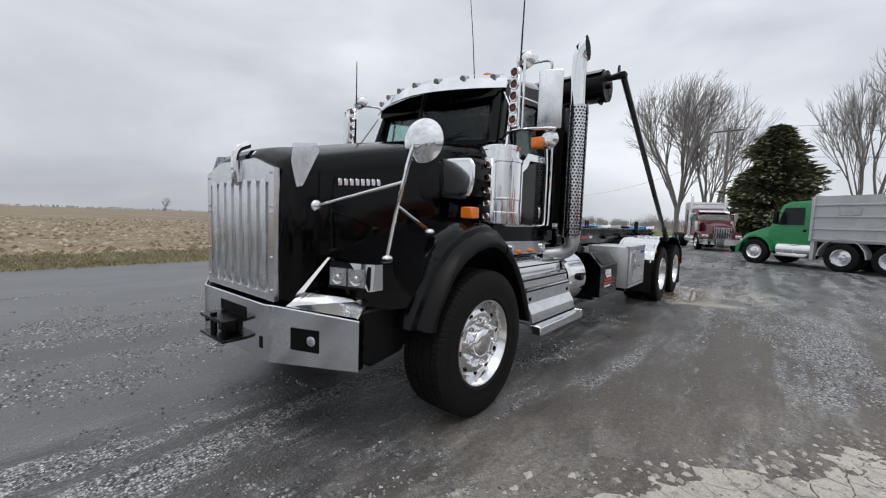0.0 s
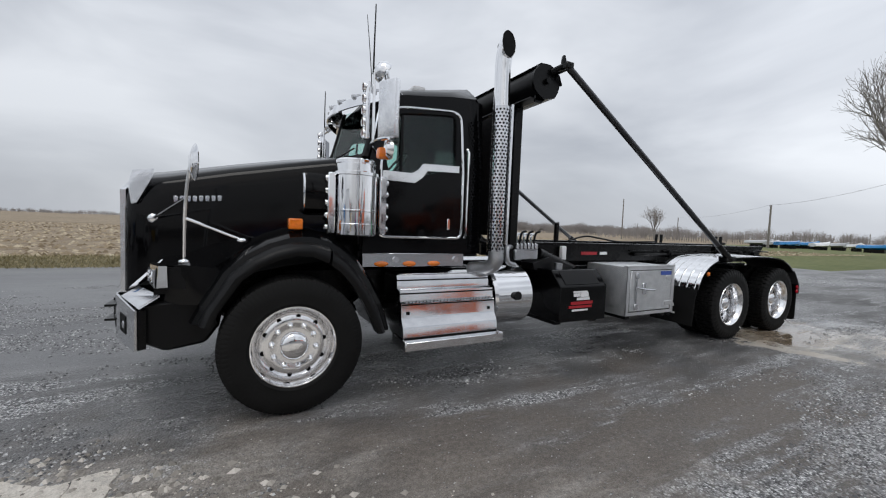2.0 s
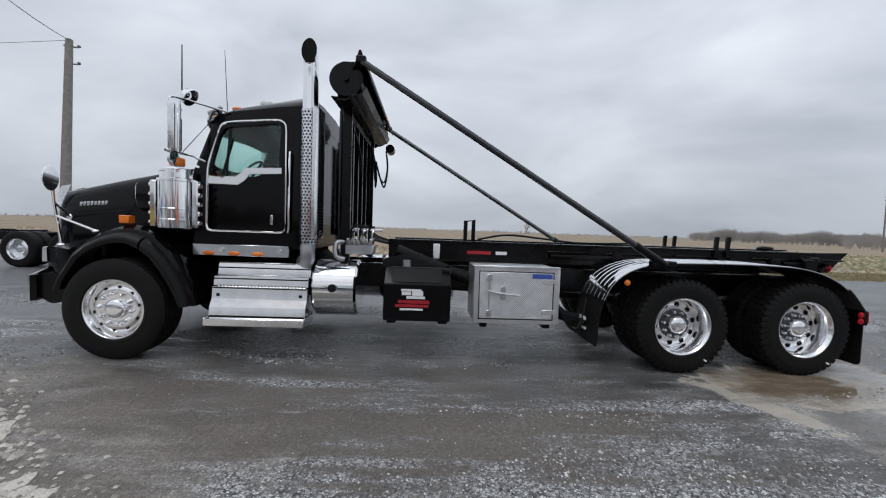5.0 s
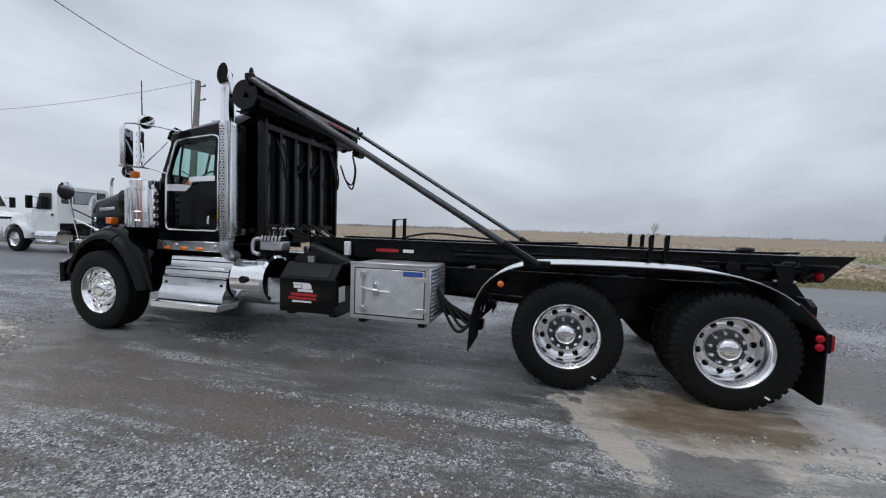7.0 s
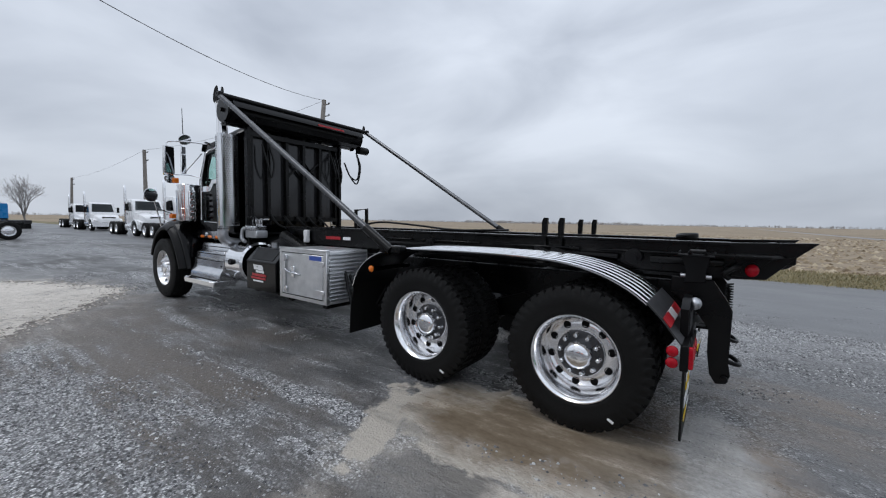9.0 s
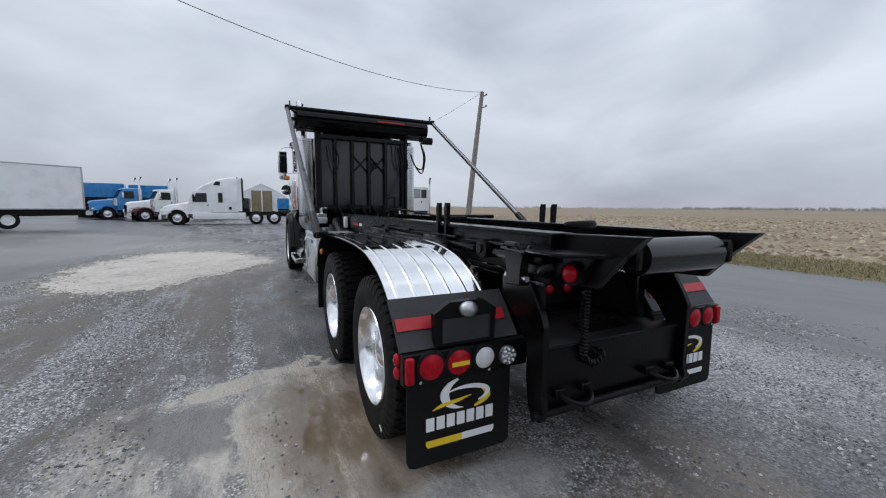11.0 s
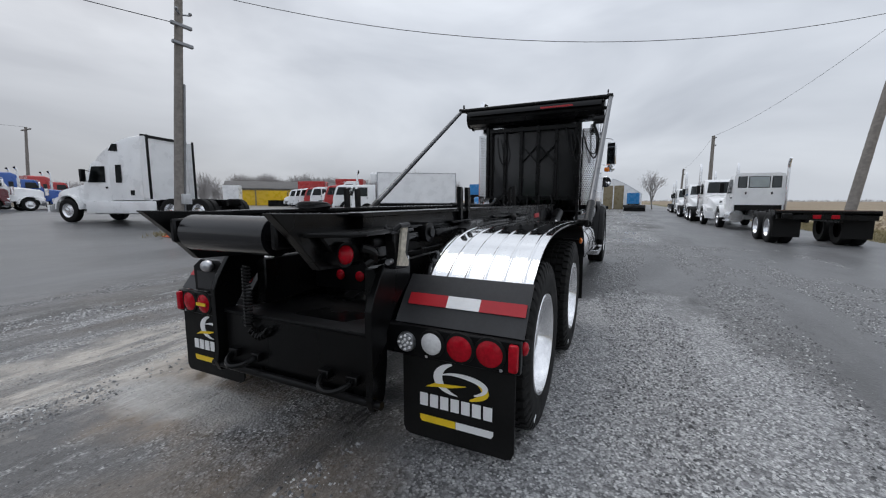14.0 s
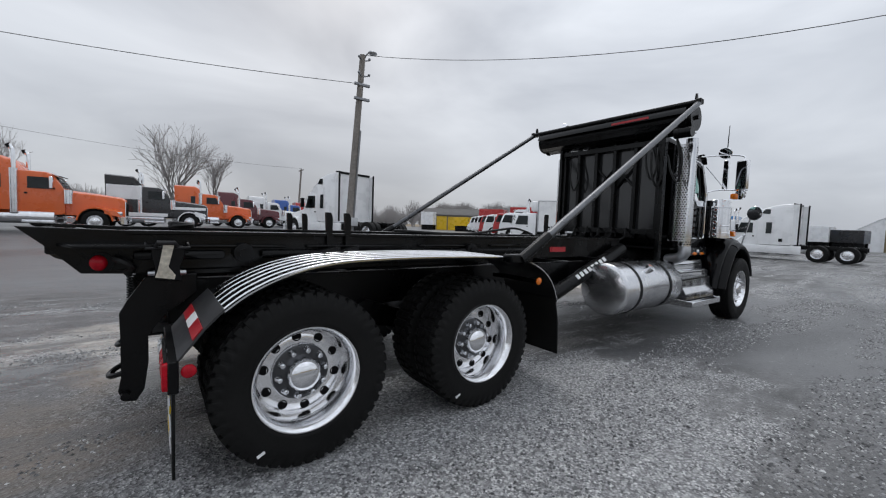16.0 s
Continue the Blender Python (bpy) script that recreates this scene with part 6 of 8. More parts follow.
part("rail_sticker", box(B(), (3.72, 4.02), (-0.527, -0.52), (1.185, 1.225)), "red_vinyl", truck, "red and white illegible sticker")
part("rail_sticker", box(B(), (4.08, 4.22), (-0.527, -0.52), (1.185, 1.225)), "white_vinyl", truck)
part("rail_sticker", box(B(), (4.0, 4.3), (0.52, 0.527), (1.165, 1.225)), "red_vinyl", truck)
# hoses that hang ahead of the tandem and from the drum motor
for k in range(5):
    x, y = 4.76 + 0.05 * k, -0.98 + 0.07 * k
    bm = tube(B(), [(4.66, y, 0.86 - 0.05 * k), (x, y - 0.02, 0.60 - 0.02 * k), (x + 0.14, y - 0.05, 0.40 + 0.03 * k), (x + 0.26, y, 0.46 + 0.04 * k), (5.12 + 0.02 * k, y + 0.12, 0.72)], 0.017, 8, 5)
    part("hydraulic_hose", bm, "hose", truck)
for k in range(2):
    bm = tube(B(), [(2.50, 1.10, 2.72), (2.52, 1.16 + 0.03 * k, 2.45), (2.48, 1.14, 2.22 - 0.08 * k), (2.42, 1.02, 2.28), (2.36, 0.94, 2.52)], 0.014, 8, 5)
    part("hydraulic_hose", bm, "hose", truck)
# upright loop and cable on the hoist bed
bm = tube(B(), [(3.74, 0.0, 1.25), (3.74, 0.0, 1.60), (3.86, 0.10, 1.62), (3.86, 0.10, 1.25)], 0.028, 8)
part("bed_loop", bm, "black_steel", truck)
bm = tube(B(), [(3.9, -0.1, 1.36), (4.3, -0.05, 1.43), (4.8, 0.1, 1.40), (5.4, 0.2, 1.35), (6.2, 0.1, 1.37)], 0.014, 6, 6)
part("bed_cable", bm, "hose", truck)
pts = [(7.95 + 0.07 * math.cos(k * 0.5), -0.05 + (0.09 + 0.01 * math.sin(k * 0.37)) * math.sin(k * 0.5), 1.355 + 0.0006 * k + 0.012 * math.sin(k * 0.31)) for k in range(40)]
part("coiled_rope", tube(B(), pts, 0.015, 6), "hose", truck, "black cable coiled on the hoist tail")
# right side: long polished fuel tank
bm = lathe(B(), [(0, -0.012), (0.18, -0.006), (0.285, 0.0), (0.312, 0.012), (0.325, 0.04), (0.325, 1.44), (0.312, 1.468), (0.285, 1.48), (0.18, 1.486), (0, 1.492)], (0, 0, 0), 1, 48)
bmesh.ops.transform(bm, matrix=Matrix.Translation((3.66, 0.86, 0.72)) @ Matrix.Rotation(radians(90), 4, "Z"), verts=bm.verts[:])
ft = part("fuel_tank", bm, "tank_alu", truck, "long polished aluminium fuel tank", 50)
for x in (2.55, 3.35):
    part("tank_strap", tube(B(), [(x - 0.025, 0.86, 0.72), (x + 0.025, 0.86, 0.72)], 0.331, 48), "black_satin", ft)
part("tank_cap", cyl(B(), (3.0, 1.08, 0.96), (3.0, 1.12, 1.0), 0.05), "chrome", ft)

# ---- the other trucks of the yard ----
def paint(name, c, rough=0.3):
    if name not in M:
        M[name] = surface(name, c, rough, 0, 0.08, 1.5, 0, 0.4, 0.08)
    return name


paint("fleet_white", (0.88, 0.885, 0.89))
paint("fleet_orange", (0.72, 0.12, 0.015))
paint("fleet_green", (0.012, 0.26, 0.085))
paint("fleet_maroon", (0.10, 0.008, 0.016))
paint("fleet_blue", (0.02, 0.09, 0.36))
paint("fleet_black", (0.012, 0.012, 0.014))
paint("fleet_red", (0.45, 0.02, 0.02))
paint("fleet_yellow", (0.78, 0.50, 0.01))
paint("fleet_grey", (0.50, 0.51, 0.52))
paint("fleet_tan", (0.26, 0.21, 0.12))
paint("bright_blue", (0.012, 0.21, 0.52))


def far_wheel(parent, x, z, yo, s, r=0.51, w=0.30, rim="polished_alu", hub=True):
    c = (x, s * (yo - w / 2), z)
    h = w / 2
    f = r / 0.51
    t = part("tyre", lathe(B(), [(0.27 * f, h * 0.5), (0.31 * f, h * 0.95), (r - 0.09 * f, h), (r - 0.03, h * 0.93), (r, h * 0.75), (r, -h * 0.75), (r - 0.05, -h), (0.27 * f, -h * 0.8)], c, s, 28), "rubber", parent)
    d = h * 0.55 if hub else -h * 0.1
    part("rim", lathe(B(), [(q * f, e) for q, e in ((0.255, -h * 0.4), (0.27, h * 0.5), (0.305, h * 0.9), (0.30, h * 0.96), (0.265, h * 0.6), (0.25, d), (0.17, d + 0.01), (0.12, d + 0.03), (0.10, d + 0.09), (0, d + 0.11))], c, s, 24), rim, t)
    return t


def pane(parent, pts, t=0.01, mat="glass_dark", name="window"):
    bm = B()
    bm.faces.new([bm.verts.new(p) for p in pts])
    bmesh.ops.solidify(bm, geom=bm.faces[:], thickness=t)
    return part(name, bm, mat, parent)


def road_truck(name, label, color, wb=4.6, sleeper=0.0, roof=2.75, hood=1.75, snub=1.15, classic=True, tandem=True, rear="frame", stacks=1, color2=None, tail=1.0, group="parked trucks", side_glass=True, fairing=False, roof_color=None, stack_top=3.75, x0=-1.05):
    """A conventional truck with its nose to -x and its front axle at the origin."""
    t = holder(name, label, "truck", group)
    c2 = color2 or color
    cab_f, cab_r = snub - 0.45, snub + 1.05
    # hood
    secs = []
    long_nose = ((x0, 0.50, hood - 0.28, 0.05), (x0 + 0.15, 0.56, hood - 0.17, 0.05), (0.0, 0.62, hood - 0.06, 0.06), (cab_f + 0.05, 0.78, hood + 0.02, 0.08))
    sloped = ((x0 - 0.10, 0.60, hood - 0.62, 0.03), (x0 - 0.02, 0.74, hood - 0.46, 0.05), (x0 + 0.20, 0.86, hood - 0.30, 0.06), (x0 + 0.55, 0.92, hood - 0.19, 0.07), (0.05, 0.95, hood - 0.09, 0.07), (cab_f + 0.05, 0.99, hood + 0.03, 0.08))
    for x, w, z, k in long_nose if classic else sloped:
        half = [(w, 0.78), (w, z - 0.14), (w - 0.04, z - 0.03), (w - 0.14, z), (w * 0.4, z + k)]
        secs.append([(x, -y, q) for y, q in half] + [(x, y, q) for y, q in half[::-1]])
    part("hood", loft(B(), secs), color, t)
    gw = 0.46 if classic else 0.5
    g = part("grille", box(B(), (x0 - 0.03, x0 + 0.02), (-gw, gw), (0.75, hood - 0.33), 0.01), "chrome" if classic else "black_satin", t)
    for k in range(7):
        y = -gw + 0.06 + k * (2 * gw - 0.12) / 6
        part("grille_bar", box(B(), (x0 - 0.045, x0 - 0.03), (y - 0.012, y + 0.012), (0.80, hood - 0.38)), "dark_hole" if classic else "chrome", g)
    part("bumper", loft(B(), [[(x0 + 0.10, -1.18, 0.42), (x0 - 0.02, -1.18, 0.42), (x0 - 0.02, -1.18, 0.74), (x0 + 0.10, -1.18, 0.74)], [(x0 - 0.05, -0.7, 0.40), (x0 - 0.17, -0.7, 0.40), (x0 - 0.17, -0.7, 0.76), (x0 - 0.05, -0.7, 0.76)],
                              [(x0 - 0.05, 0.7, 0.40), (x0 - 0.17, 0.7, 0.40), (x0 - 0.17, 0.7, 0.76), (x0 - 0.05, 0.7, 0.76)], [(x0 + 0.10, 1.18, 0.42), (x0 - 0.02, 1.18, 0.42), (x0 - 0.02, 1.18, 0.74), (x0 + 0.10, 1.18, 0.74)]]), "chrome" if classic else c2, t)
    # cab
    cs = []
    for x, z0, z1, w in ((cab_f, 0.85, hood + 0.02, 0.98), (cab_f + 0.10, 0.80, hood + 0.25, 0.99), (cab_f + 0.42, 0.78, roof - 0.12, 0.97), (cab_f + 0.62, 0.78, roof - 0.02, 0.96), (cab_r, 0.78, roof, 0.97)):
        half = [(w + 0.02, z0), (w + 0.02, z0 + 0.5), (w, z1 - 0.18), (w - 0.05, z1 - 0.04), (w - 0.2, z1)]
        cs.append([(x, -y, q) for y, q in half] + [(x, y, q) for y, q in half[::-1]])
    cab = part("cab", loft(B(), cs), color, t)
    pane(cab, [(cab_f + 0.035, -0.84, hood + 0.15), (cab_f + 0.035, 0.84, hood + 0.15), (cab_f + 0.36, 0.74, roof - 0.18), (cab_f + 0.36, -0.74, roof - 0.18)], 0.02, name="windscreen")
    if classic:
        part("sun_visor", loft(B(), [[(cab_f + 0.20, y, roof - 0.16), (cab_f + 0.42, y, roof - 0.03), (cab_f + 0.44, y, roof - 0.06), (cab_f + 0.22, y, roof - 0.19)] for y in (-0.86, 0.86)]), "chrome", cab)
    for s in (-1, 1):
        if side_glass:
            pane(cab, [(cab_f + 0.30, s * 1.004, hood + 0.08), (cab_r - 0.30, s * 1.004, hood + 0.08), (cab_r - 0.30, s * 0.988, roof - 0.28), (cab_f + 0.52, s * 0.988, roof - 0.28)])
        part("door_handle", box(B(), (cab_r - 0.30, cab_r - 0.20), tuple(sorted((s * 0.99, s * 1.03))), (hood - 0.18, hood - 0.10), 0.01), "black_satin", cab)
        # fender
        arc = []
        for k in range(9):
            a = math.pi * (0.02 + 0.96 * k / 8)
            arc.append([(-0.64 * math.cos(a), s * 0.55, 0.52 + 0.64 * math.sin(a)), (-0.70 * math.cos(a), s * 0.58, 0.52 + 0.70 * math.sin(a)), (-0.68 * math.cos(a), s * 1.18, 0.52 + 0.68 * math.sin(a)), (-0.62 * math.cos(a), s * 1.18, 0.52 + 0.62 * math.sin(a))])
        part("fender", loft(B(), arc), c2, t)
        well = [(-0.62 * math.cos(math.pi * k / 10), 0.50 + 0.62 * math.sin(math.pi * k / 10)) for k in range(11)]
        part("wheel_well", prism(B(), well, "y", s * 0.50, s * 1.02), "dark_hole", t)
        part("headlight", box(B(), (x0 + 0.06, x0 + 0.30), tuple(sorted((s * 0.70, s * 1.05))), (0.84, 1.02), 0.03, 2), "white_lens" if not classic else "chrome", t)
        part("fender_top", loft(B(), [[(x0 + 0.12, s * 0.55, 0.76), (x0 + 0.12, s * 1.06, 0.76), (x0 + 0.14, s * 1.03, 1.0), (x0 + 0.14, s * 0.55, 1.08)], [(-0.35, s * 0.55, 0.9), (-0.35, s * 1.16, 0.9), (-0.30, s * 1.12, 1.16), (-0.30, s * 0.55, 1.25)]]), c2, t)
        part("frame_rail", box(B(), (-0.6, wb + (1.3 if tandem else 0.0) + tail), tuple(sorted((s * 0.36, s * 0.46))), (0.72, 0.98), 0.01), "black_steel", t)
        far_wheel(t, 0.0, 0.51, 1.18, s)
        for x in (wb, wb + 1.3) if tandem else (wb,):
            far_wheel(t, x, 0.51, 1.22, s, hub=False)
            far_wheel(t, x, 0.51, 0.88, s, hub=False, rim="dark_hole")
        part("fuel_tank", cyl(B(), (cab_f + 0.35, s * 0.80, 0.66), (cab_r + sleeper + 0.1, s * 0.80, 0.66), 0.30, seg=24), "polished_alu", t)
        part("step", box(B(), (cab_f + 0.30, cab_r - 0.1), tuple(sorted((s * 0.8, s * 1.12))), (0.40, 0.47), 0.01), "polished_alu", t)
        if stacks == 2 or (stacks == 1 and s > 0):
            bm = tube(B(), [(cab_r + 0.12, s * 1.0, 0.9), (cab_r + 0.12, s * 1.0, stack_top - 0.45), (cab_r + 0.16, s * 1.0, stack_top - 0.15), (cab_r + 0.26, s * 1.0, stack_top)], 0.085 if stack_top > 3.6 else 0.06, 12, 3)
            ep = part("exhaust_pipe", bm, "chrome", t)
            if classic:
                part("muffler_guard", cyl(B(), (cab_r + 0.12, s * 1.02, 0.85), (cab_r + 0.12, s * 1.02, stack_top - 1.0), 0.15, seg=20), "brushed", ep)
                part("pipe_tip", tube(B(), [(cab_r + 0.20, s * 1.0, stack_top - 0.12), (cab_r + 0.27, s * 1.0, stack_top + 0.01)], 0.092, 12), "black_satin", ep)
        bm = box(B(), (cab_f + 0.32, cab_f + 0.44), tuple(sorted((s * 1.16, s * 1.36))), (hood + 0.10, hood + 0.62), 0.02)
        tube(bm, [(cab_f + 0.40, s * 0.98, hood + 0.55), (cab_f + 0.38, s * 1.2, hood + 0.58)], 0.015, 6)
        tube(bm, [(cab_f + 0.40, s * 0.98, hood + 0.12), (cab_f + 0.38, s * 1.2, hood + 0.14)], 0.015, 6)
        part("door_mirror", bm, "chrome" if classic else "black_satin", t)
        if classic:
            part("air_cleaner", cyl(B(), (cab_f - 0.12, s * 0.98, hood - 0.55), (cab_f - 0.12, s * 0.98, hood + 0.08), 0.17, seg=20), "chrome", t)
    if sleeper:
        zs = roof + (0.95 if fairing else 0.55)
        ss = []
        swell = lambda x: roof - 0.08 + (zs - roof + 0.08) * math.sin(0.5 * math.pi * min(1.0, (x - cab_f - 0.40) / (cab_r + sleeper - cab_f - 0.55))) ** 0.85
        plan = ((cab_r - 0.02, roof + 0.02, 1.0), (cab_r + 0.25, zs - 0.12, 1.1), (cab_r + 0.5, zs, 1.12), (cab_r + sleeper, zs, 1.14))
        if fairing:
            plan = [(cab_r - 0.02 + (sleeper + 0.02) * k / 5, swell(cab_r + sleeper * k / 5), (1.0, 1.09, 1.12, 1.13, 1.135, 1.14)[k]) for k in range(6)]
        for x, z1, w in plan:
            half = [(w + 0.04, 0.95), (w + 0.04, 1.6), (w + 0.02, z1 - 0.25), (w - 0.05, z1 - 0.08), (w - 0.25, z1)]
            ss.append([(x, -y, q) for y, q in half] + [(x, y, q) for y, q in half[::-1]])
        sl = part("sleeper", loft(B(), ss), color, t)
        if fairing:
            fs = []
            for x, z1, w in [(cab_f + 0.42 + (cab_r + 0.02 - cab_f - 0.42) * k / 5, swell(cab_f + 0.42 + (cab_r - cab_f - 0.40) * k / 5) + 0.01, (0.78, 0.86, 0.92, 0.96, 0.985, 1.01)[k]) for k in range(6)]:
                half = [(w, roof - 0.2), (w, z1 - 0.12), (w - 0.1, z1 - 0.02), (w - 0.3, z1)]
                fs.append([(x, -y, q) for y, q in half] + [(x, y, q) for y, q in half[::-1]])
            part("roof_fairing", loft(B(), fs), color, sl)
        elif roof_color:
            part("sleeper_cap", loft(B(), [[(x, y, roof + 0.05), (x, y, z), (x, y * 0.8, z + 0.08), (x, -y * 0.8, z + 0.08), (x, -y, z), (x, -y, roof + 0.05)] for x, y, z in ((cab_r + 0.02, 1.06, roof + 0.1), (cab_r + 0.4, 1.18, zs - 0.05), (cab_r + sleeper + 0.01, 1.19, zs))]), roof_color, sl)
        for s in (-1, 1):
            pane(sl, [(cab_r + 0.45, s * 1.185, hood + 0.05), (cab_r + 0.75, s * 1.185, hood + 0.05), (cab_r + 0.75, s * 1.165, roof - 0.25), (cab_r + 0.45, s * 1.165, roof - 0.25)])
            if fairing:
                pane(sl, [(cab_r + 0.15, s * 1.15, zs - 0.62), (cab_r + 0.62, s * 1.155, zs - 0.66), (cab_r + 0.62, s * 1.14, zs - 0.36), (cab_r + 0.35, s * 1.13, zs - 0.34)])
                part("side_skirt", box(B(), (cab_f + 0.25, wb - 0.75), tuple(sorted((s * 1.08, s * 1.16))), (0.40, 0.92), 0.03, 2), color, t)
                ext = part("side_extender", box(B(), (cab_r + sleeper, cab_r + sleeper + 0.30), tuple(sorted((s * 1.12, s * 1.165))), (1.02, zs - 0.08), 0.01), color, sl)
                part("rubber_edge", box(B(), (cab_r + sleeper + 0.29, cab_r + sleeper + 0.37), tuple(sorted((s * 1.10, s * 1.175))), (1.0, zs - 0.02), 0.01), "black_satin", ext)
                part("roof_seal", box(B(), (cab_r + sleeper - 0.02, cab_r + sleeper + 0.05), tuple(sorted((0.02 * s, s * 1.12))), (zs - 0.10, zs + 0.015), 0.01), "black_satin", sl)
                part("storage_hatch", box(B(), (cab_r + sleeper - 0.62, cab_r + sleeper - 0.42), tuple(sorted((s * 1.17, s * 1.19))), (1.15, 1.36), 0.01), "black_satin", sl)
    return t


def place(t, x, y, heading, z=None):
    hx, hy = heading
    t.matrix_world = pose(x, y, ground_z(x, y) if z is None else z, 0, 0, math.degrees(math.atan2(-hy, -hx)))
    return t


# green dump truck and a maroon tractor by the road
gt = road_truck("dump_truck", "green dump truck with a pale grey steel box", "fleet_green", wb=2.9, roof=2.62, hood=1.58, snub=0.85, x0=-0.75, classic=False, stacks=0, tail=0.5)
bd = part("dump_box", prism(B(), [(1.95, 1.05), (1.90, 2.66), (2.02, 2.80), (2.14, 2.72), (4.10, 2.72), (4.25, 2.76), (4.25, 1.05)], "y", -1.2, 1.2, 0.02), "fleet_grey", gt, "pale grey dump box")
for s in (-1, 1):
    bm = B()
    for x in (1.93, 4.15):
        part("box_post", box(B(), (x, x + 0.09), tuple(sorted((s * 1.2, s * 1.27))), (1.06, 2.70), 0.01), "fleet_grey", bd)
    for z in (1.12, 1.5, 1.95, 2.38):
        part("box_rib", box(B(), (2.02, 4.15), tuple(sorted((s * 1.2, s * 1.245))), (z, z + 0.06), 0.01), "fleet_grey", bd)
    part("side_hatch", box(B(), (2.75, 3.35), tuple(sorted((s * 1.2, s * 1.225))), (2.03, 2.32), 0.01), "dull_alu", bd)
    part("fender_brace", box(B(), (1.98, 2.10), tuple(sorted((s * 1.02, s * 1.22))), (0.35, 1.06), 0.01), "fleet_grey", gt)
    bm.free()
    arc = [(2.9 - 0.68 * math.cos(math.pi * k / 8), 0.51 + 0.68 * math.sin(math.pi * k / 8)) for k in range(9)]
    part("wheel_arch", sheet(B(), arc, "y", s * 0.85, s * 1.25, 0.03), "fleet_grey", gt)
place(gt, 20.0, -3.0, (0.52, 0.854))
rt = road_truck("sleeper_tractor", "maroon sleeper tractor with a grey roof and a chrome grille", "fleet_maroon", wb=5.0, sleeper=1.1, roof=2.65, hood=1.80, stacks=2, roof_color="fleet_grey")
place(rt, 28.4, -0.3, (-0.94, -0.34))
rt2 = road_truck("sleeper_tractor", "maroon sleeper tractor with bright side stripes", "fleet_maroon", wb=5.0, sleeper=1.1, roof=2.75, hood=1.80, stacks=0, roof_color="fleet_maroon")
for s in (-1, 1):
    part("side_stripe", box(B(), (0.9, 3.2), tuple(sorted((s * 1.0, s * 1.06))), (1.45, 1.60), 0.01), "fleet_white", rt2)
place(rt2, 27.5, -6.0, (-0.5, 0.866))

# row along the field
fl = road_truck("flatbed_truck", "white truck with a bare dark chassis and tail deck", "fleet_white", wb=7.25, roof=2.72, hood=1.70, snub=1.15, classic=False, stacks=1, tail=0.8, stack_top=3.35)
part("deck", box(B(), (8.80, 9.45), (-1.22, 1.22), (1.03, 1.10), 0.01), "black_steel", fl, "dark steel deck")
M["rusty_boards"] = surface("rusty_boards", (0.10, 0.06, 0.042), 0.95, 0, 0.4, 3.0, 0.3, spec=0.1)
for k in range(12):
    part("deck_board", box(B(), (8.82, 9.42), (-1.2 + k * 0.2, -1.01 + k * 0.2), (1.101, 1.117), 0.004), "rusty_boards", fl)
# centre pane: the sky seen through the cab is put into its pale colour
M["sky_toned_glass"] = surface("sky_toned_glass", (0.34, 0.38, 0.38), 0.08, 0, 0.15, 2.0, 0, 0.3)
for y0, y1, g in ((-0.80, -0.50, "glass_dark"), (-0.38, 0.38, "sky_toned_glass"), (0.50, 0.80, "glass_dark")):
    sl = part("rear_window", box(B(), (2.19, 2.212), (y0 - 0.03, y1 + 0.03), (2.03, 2.57), 0.008), "black_satin", fl)
    part("pane", box(B(), (2.2, 2.22), (y0, y1), (2.06, 2.54), 0.004), g, sl)
part("rear_panel", box(B(), (2.15, 2.24), (-0.9, 0.9), (0.76, 1.22), 0.01), "black_steel", fl)
hitch = part("tail_hitch", box(B(), (9.45, 9.62), (-1.12, -0.86), (0.86, 1.02), 0.02), "black_steel", fl)
part("tail_bar", box(B(), (9.32, 9.44), (-1.2, 1.2), (0.82, 0.98), 0.01), "black_steel", fl)
for x in (4.2, 5.4, 6.4, 9.15):
    part("cross_beam", box(B(), (x, x + 0.1), (-0.5, 0.5), (0.86, 1.03), 0.01), "black_steel", fl)
for y in (-0.5, 0.5):
    part("grab_handle", box(B(), (2.19, 2.23), (y - 0.03, y + 0.03), (1.72, 1.84), 0.008), "black_satin", fl)
for s in (-1, 1):
    part("mud_flap", box(B(), (9.16, 9.18), tuple(sorted((s * 0.50, s * 1.22))), (0.24, 1.03)), "rubber", fl)
    part("deck_lamp", box(B(), (9.45, 9.47), tuple(sorted((s * 0.12, s * 0.32))), (0.86, 0.98), 0.01), "red_lens", fl)
    part("deck_side", box(B(), (8.80, 9.45), tuple(sorted((s * 1.22, s * 1.26))), (0.96, 1.12), 0.01), "black_steel", fl)
place(fl, -15.6, 7.25, (-1, 0))
w2 = road_truck("day_cab_tractor", "white day cab tractor parked nose out", "fleet_white", wb=3.9, roof=2.75, hood=1.75, classic=False, stacks=2)
place(w2, -18.6, 6.95, (1, 0.02))
w1 = copy_thing(w2, Matrix())
place(w1, -26.4, 7.0, (1, 0.0))
w0 = road_truck("day_cab_tractor", "white day cab tractor with a dark grille", "fleet_white", wb=4.4, roof=2.75, hood=1.65, classic=False, stacks=1)
place(w0, -40.5, 7.6, (1, 0.0))
w9 = copy_thing(w0, Matrix())
place(w9, -49.5, 8.2, (1, 0.02))

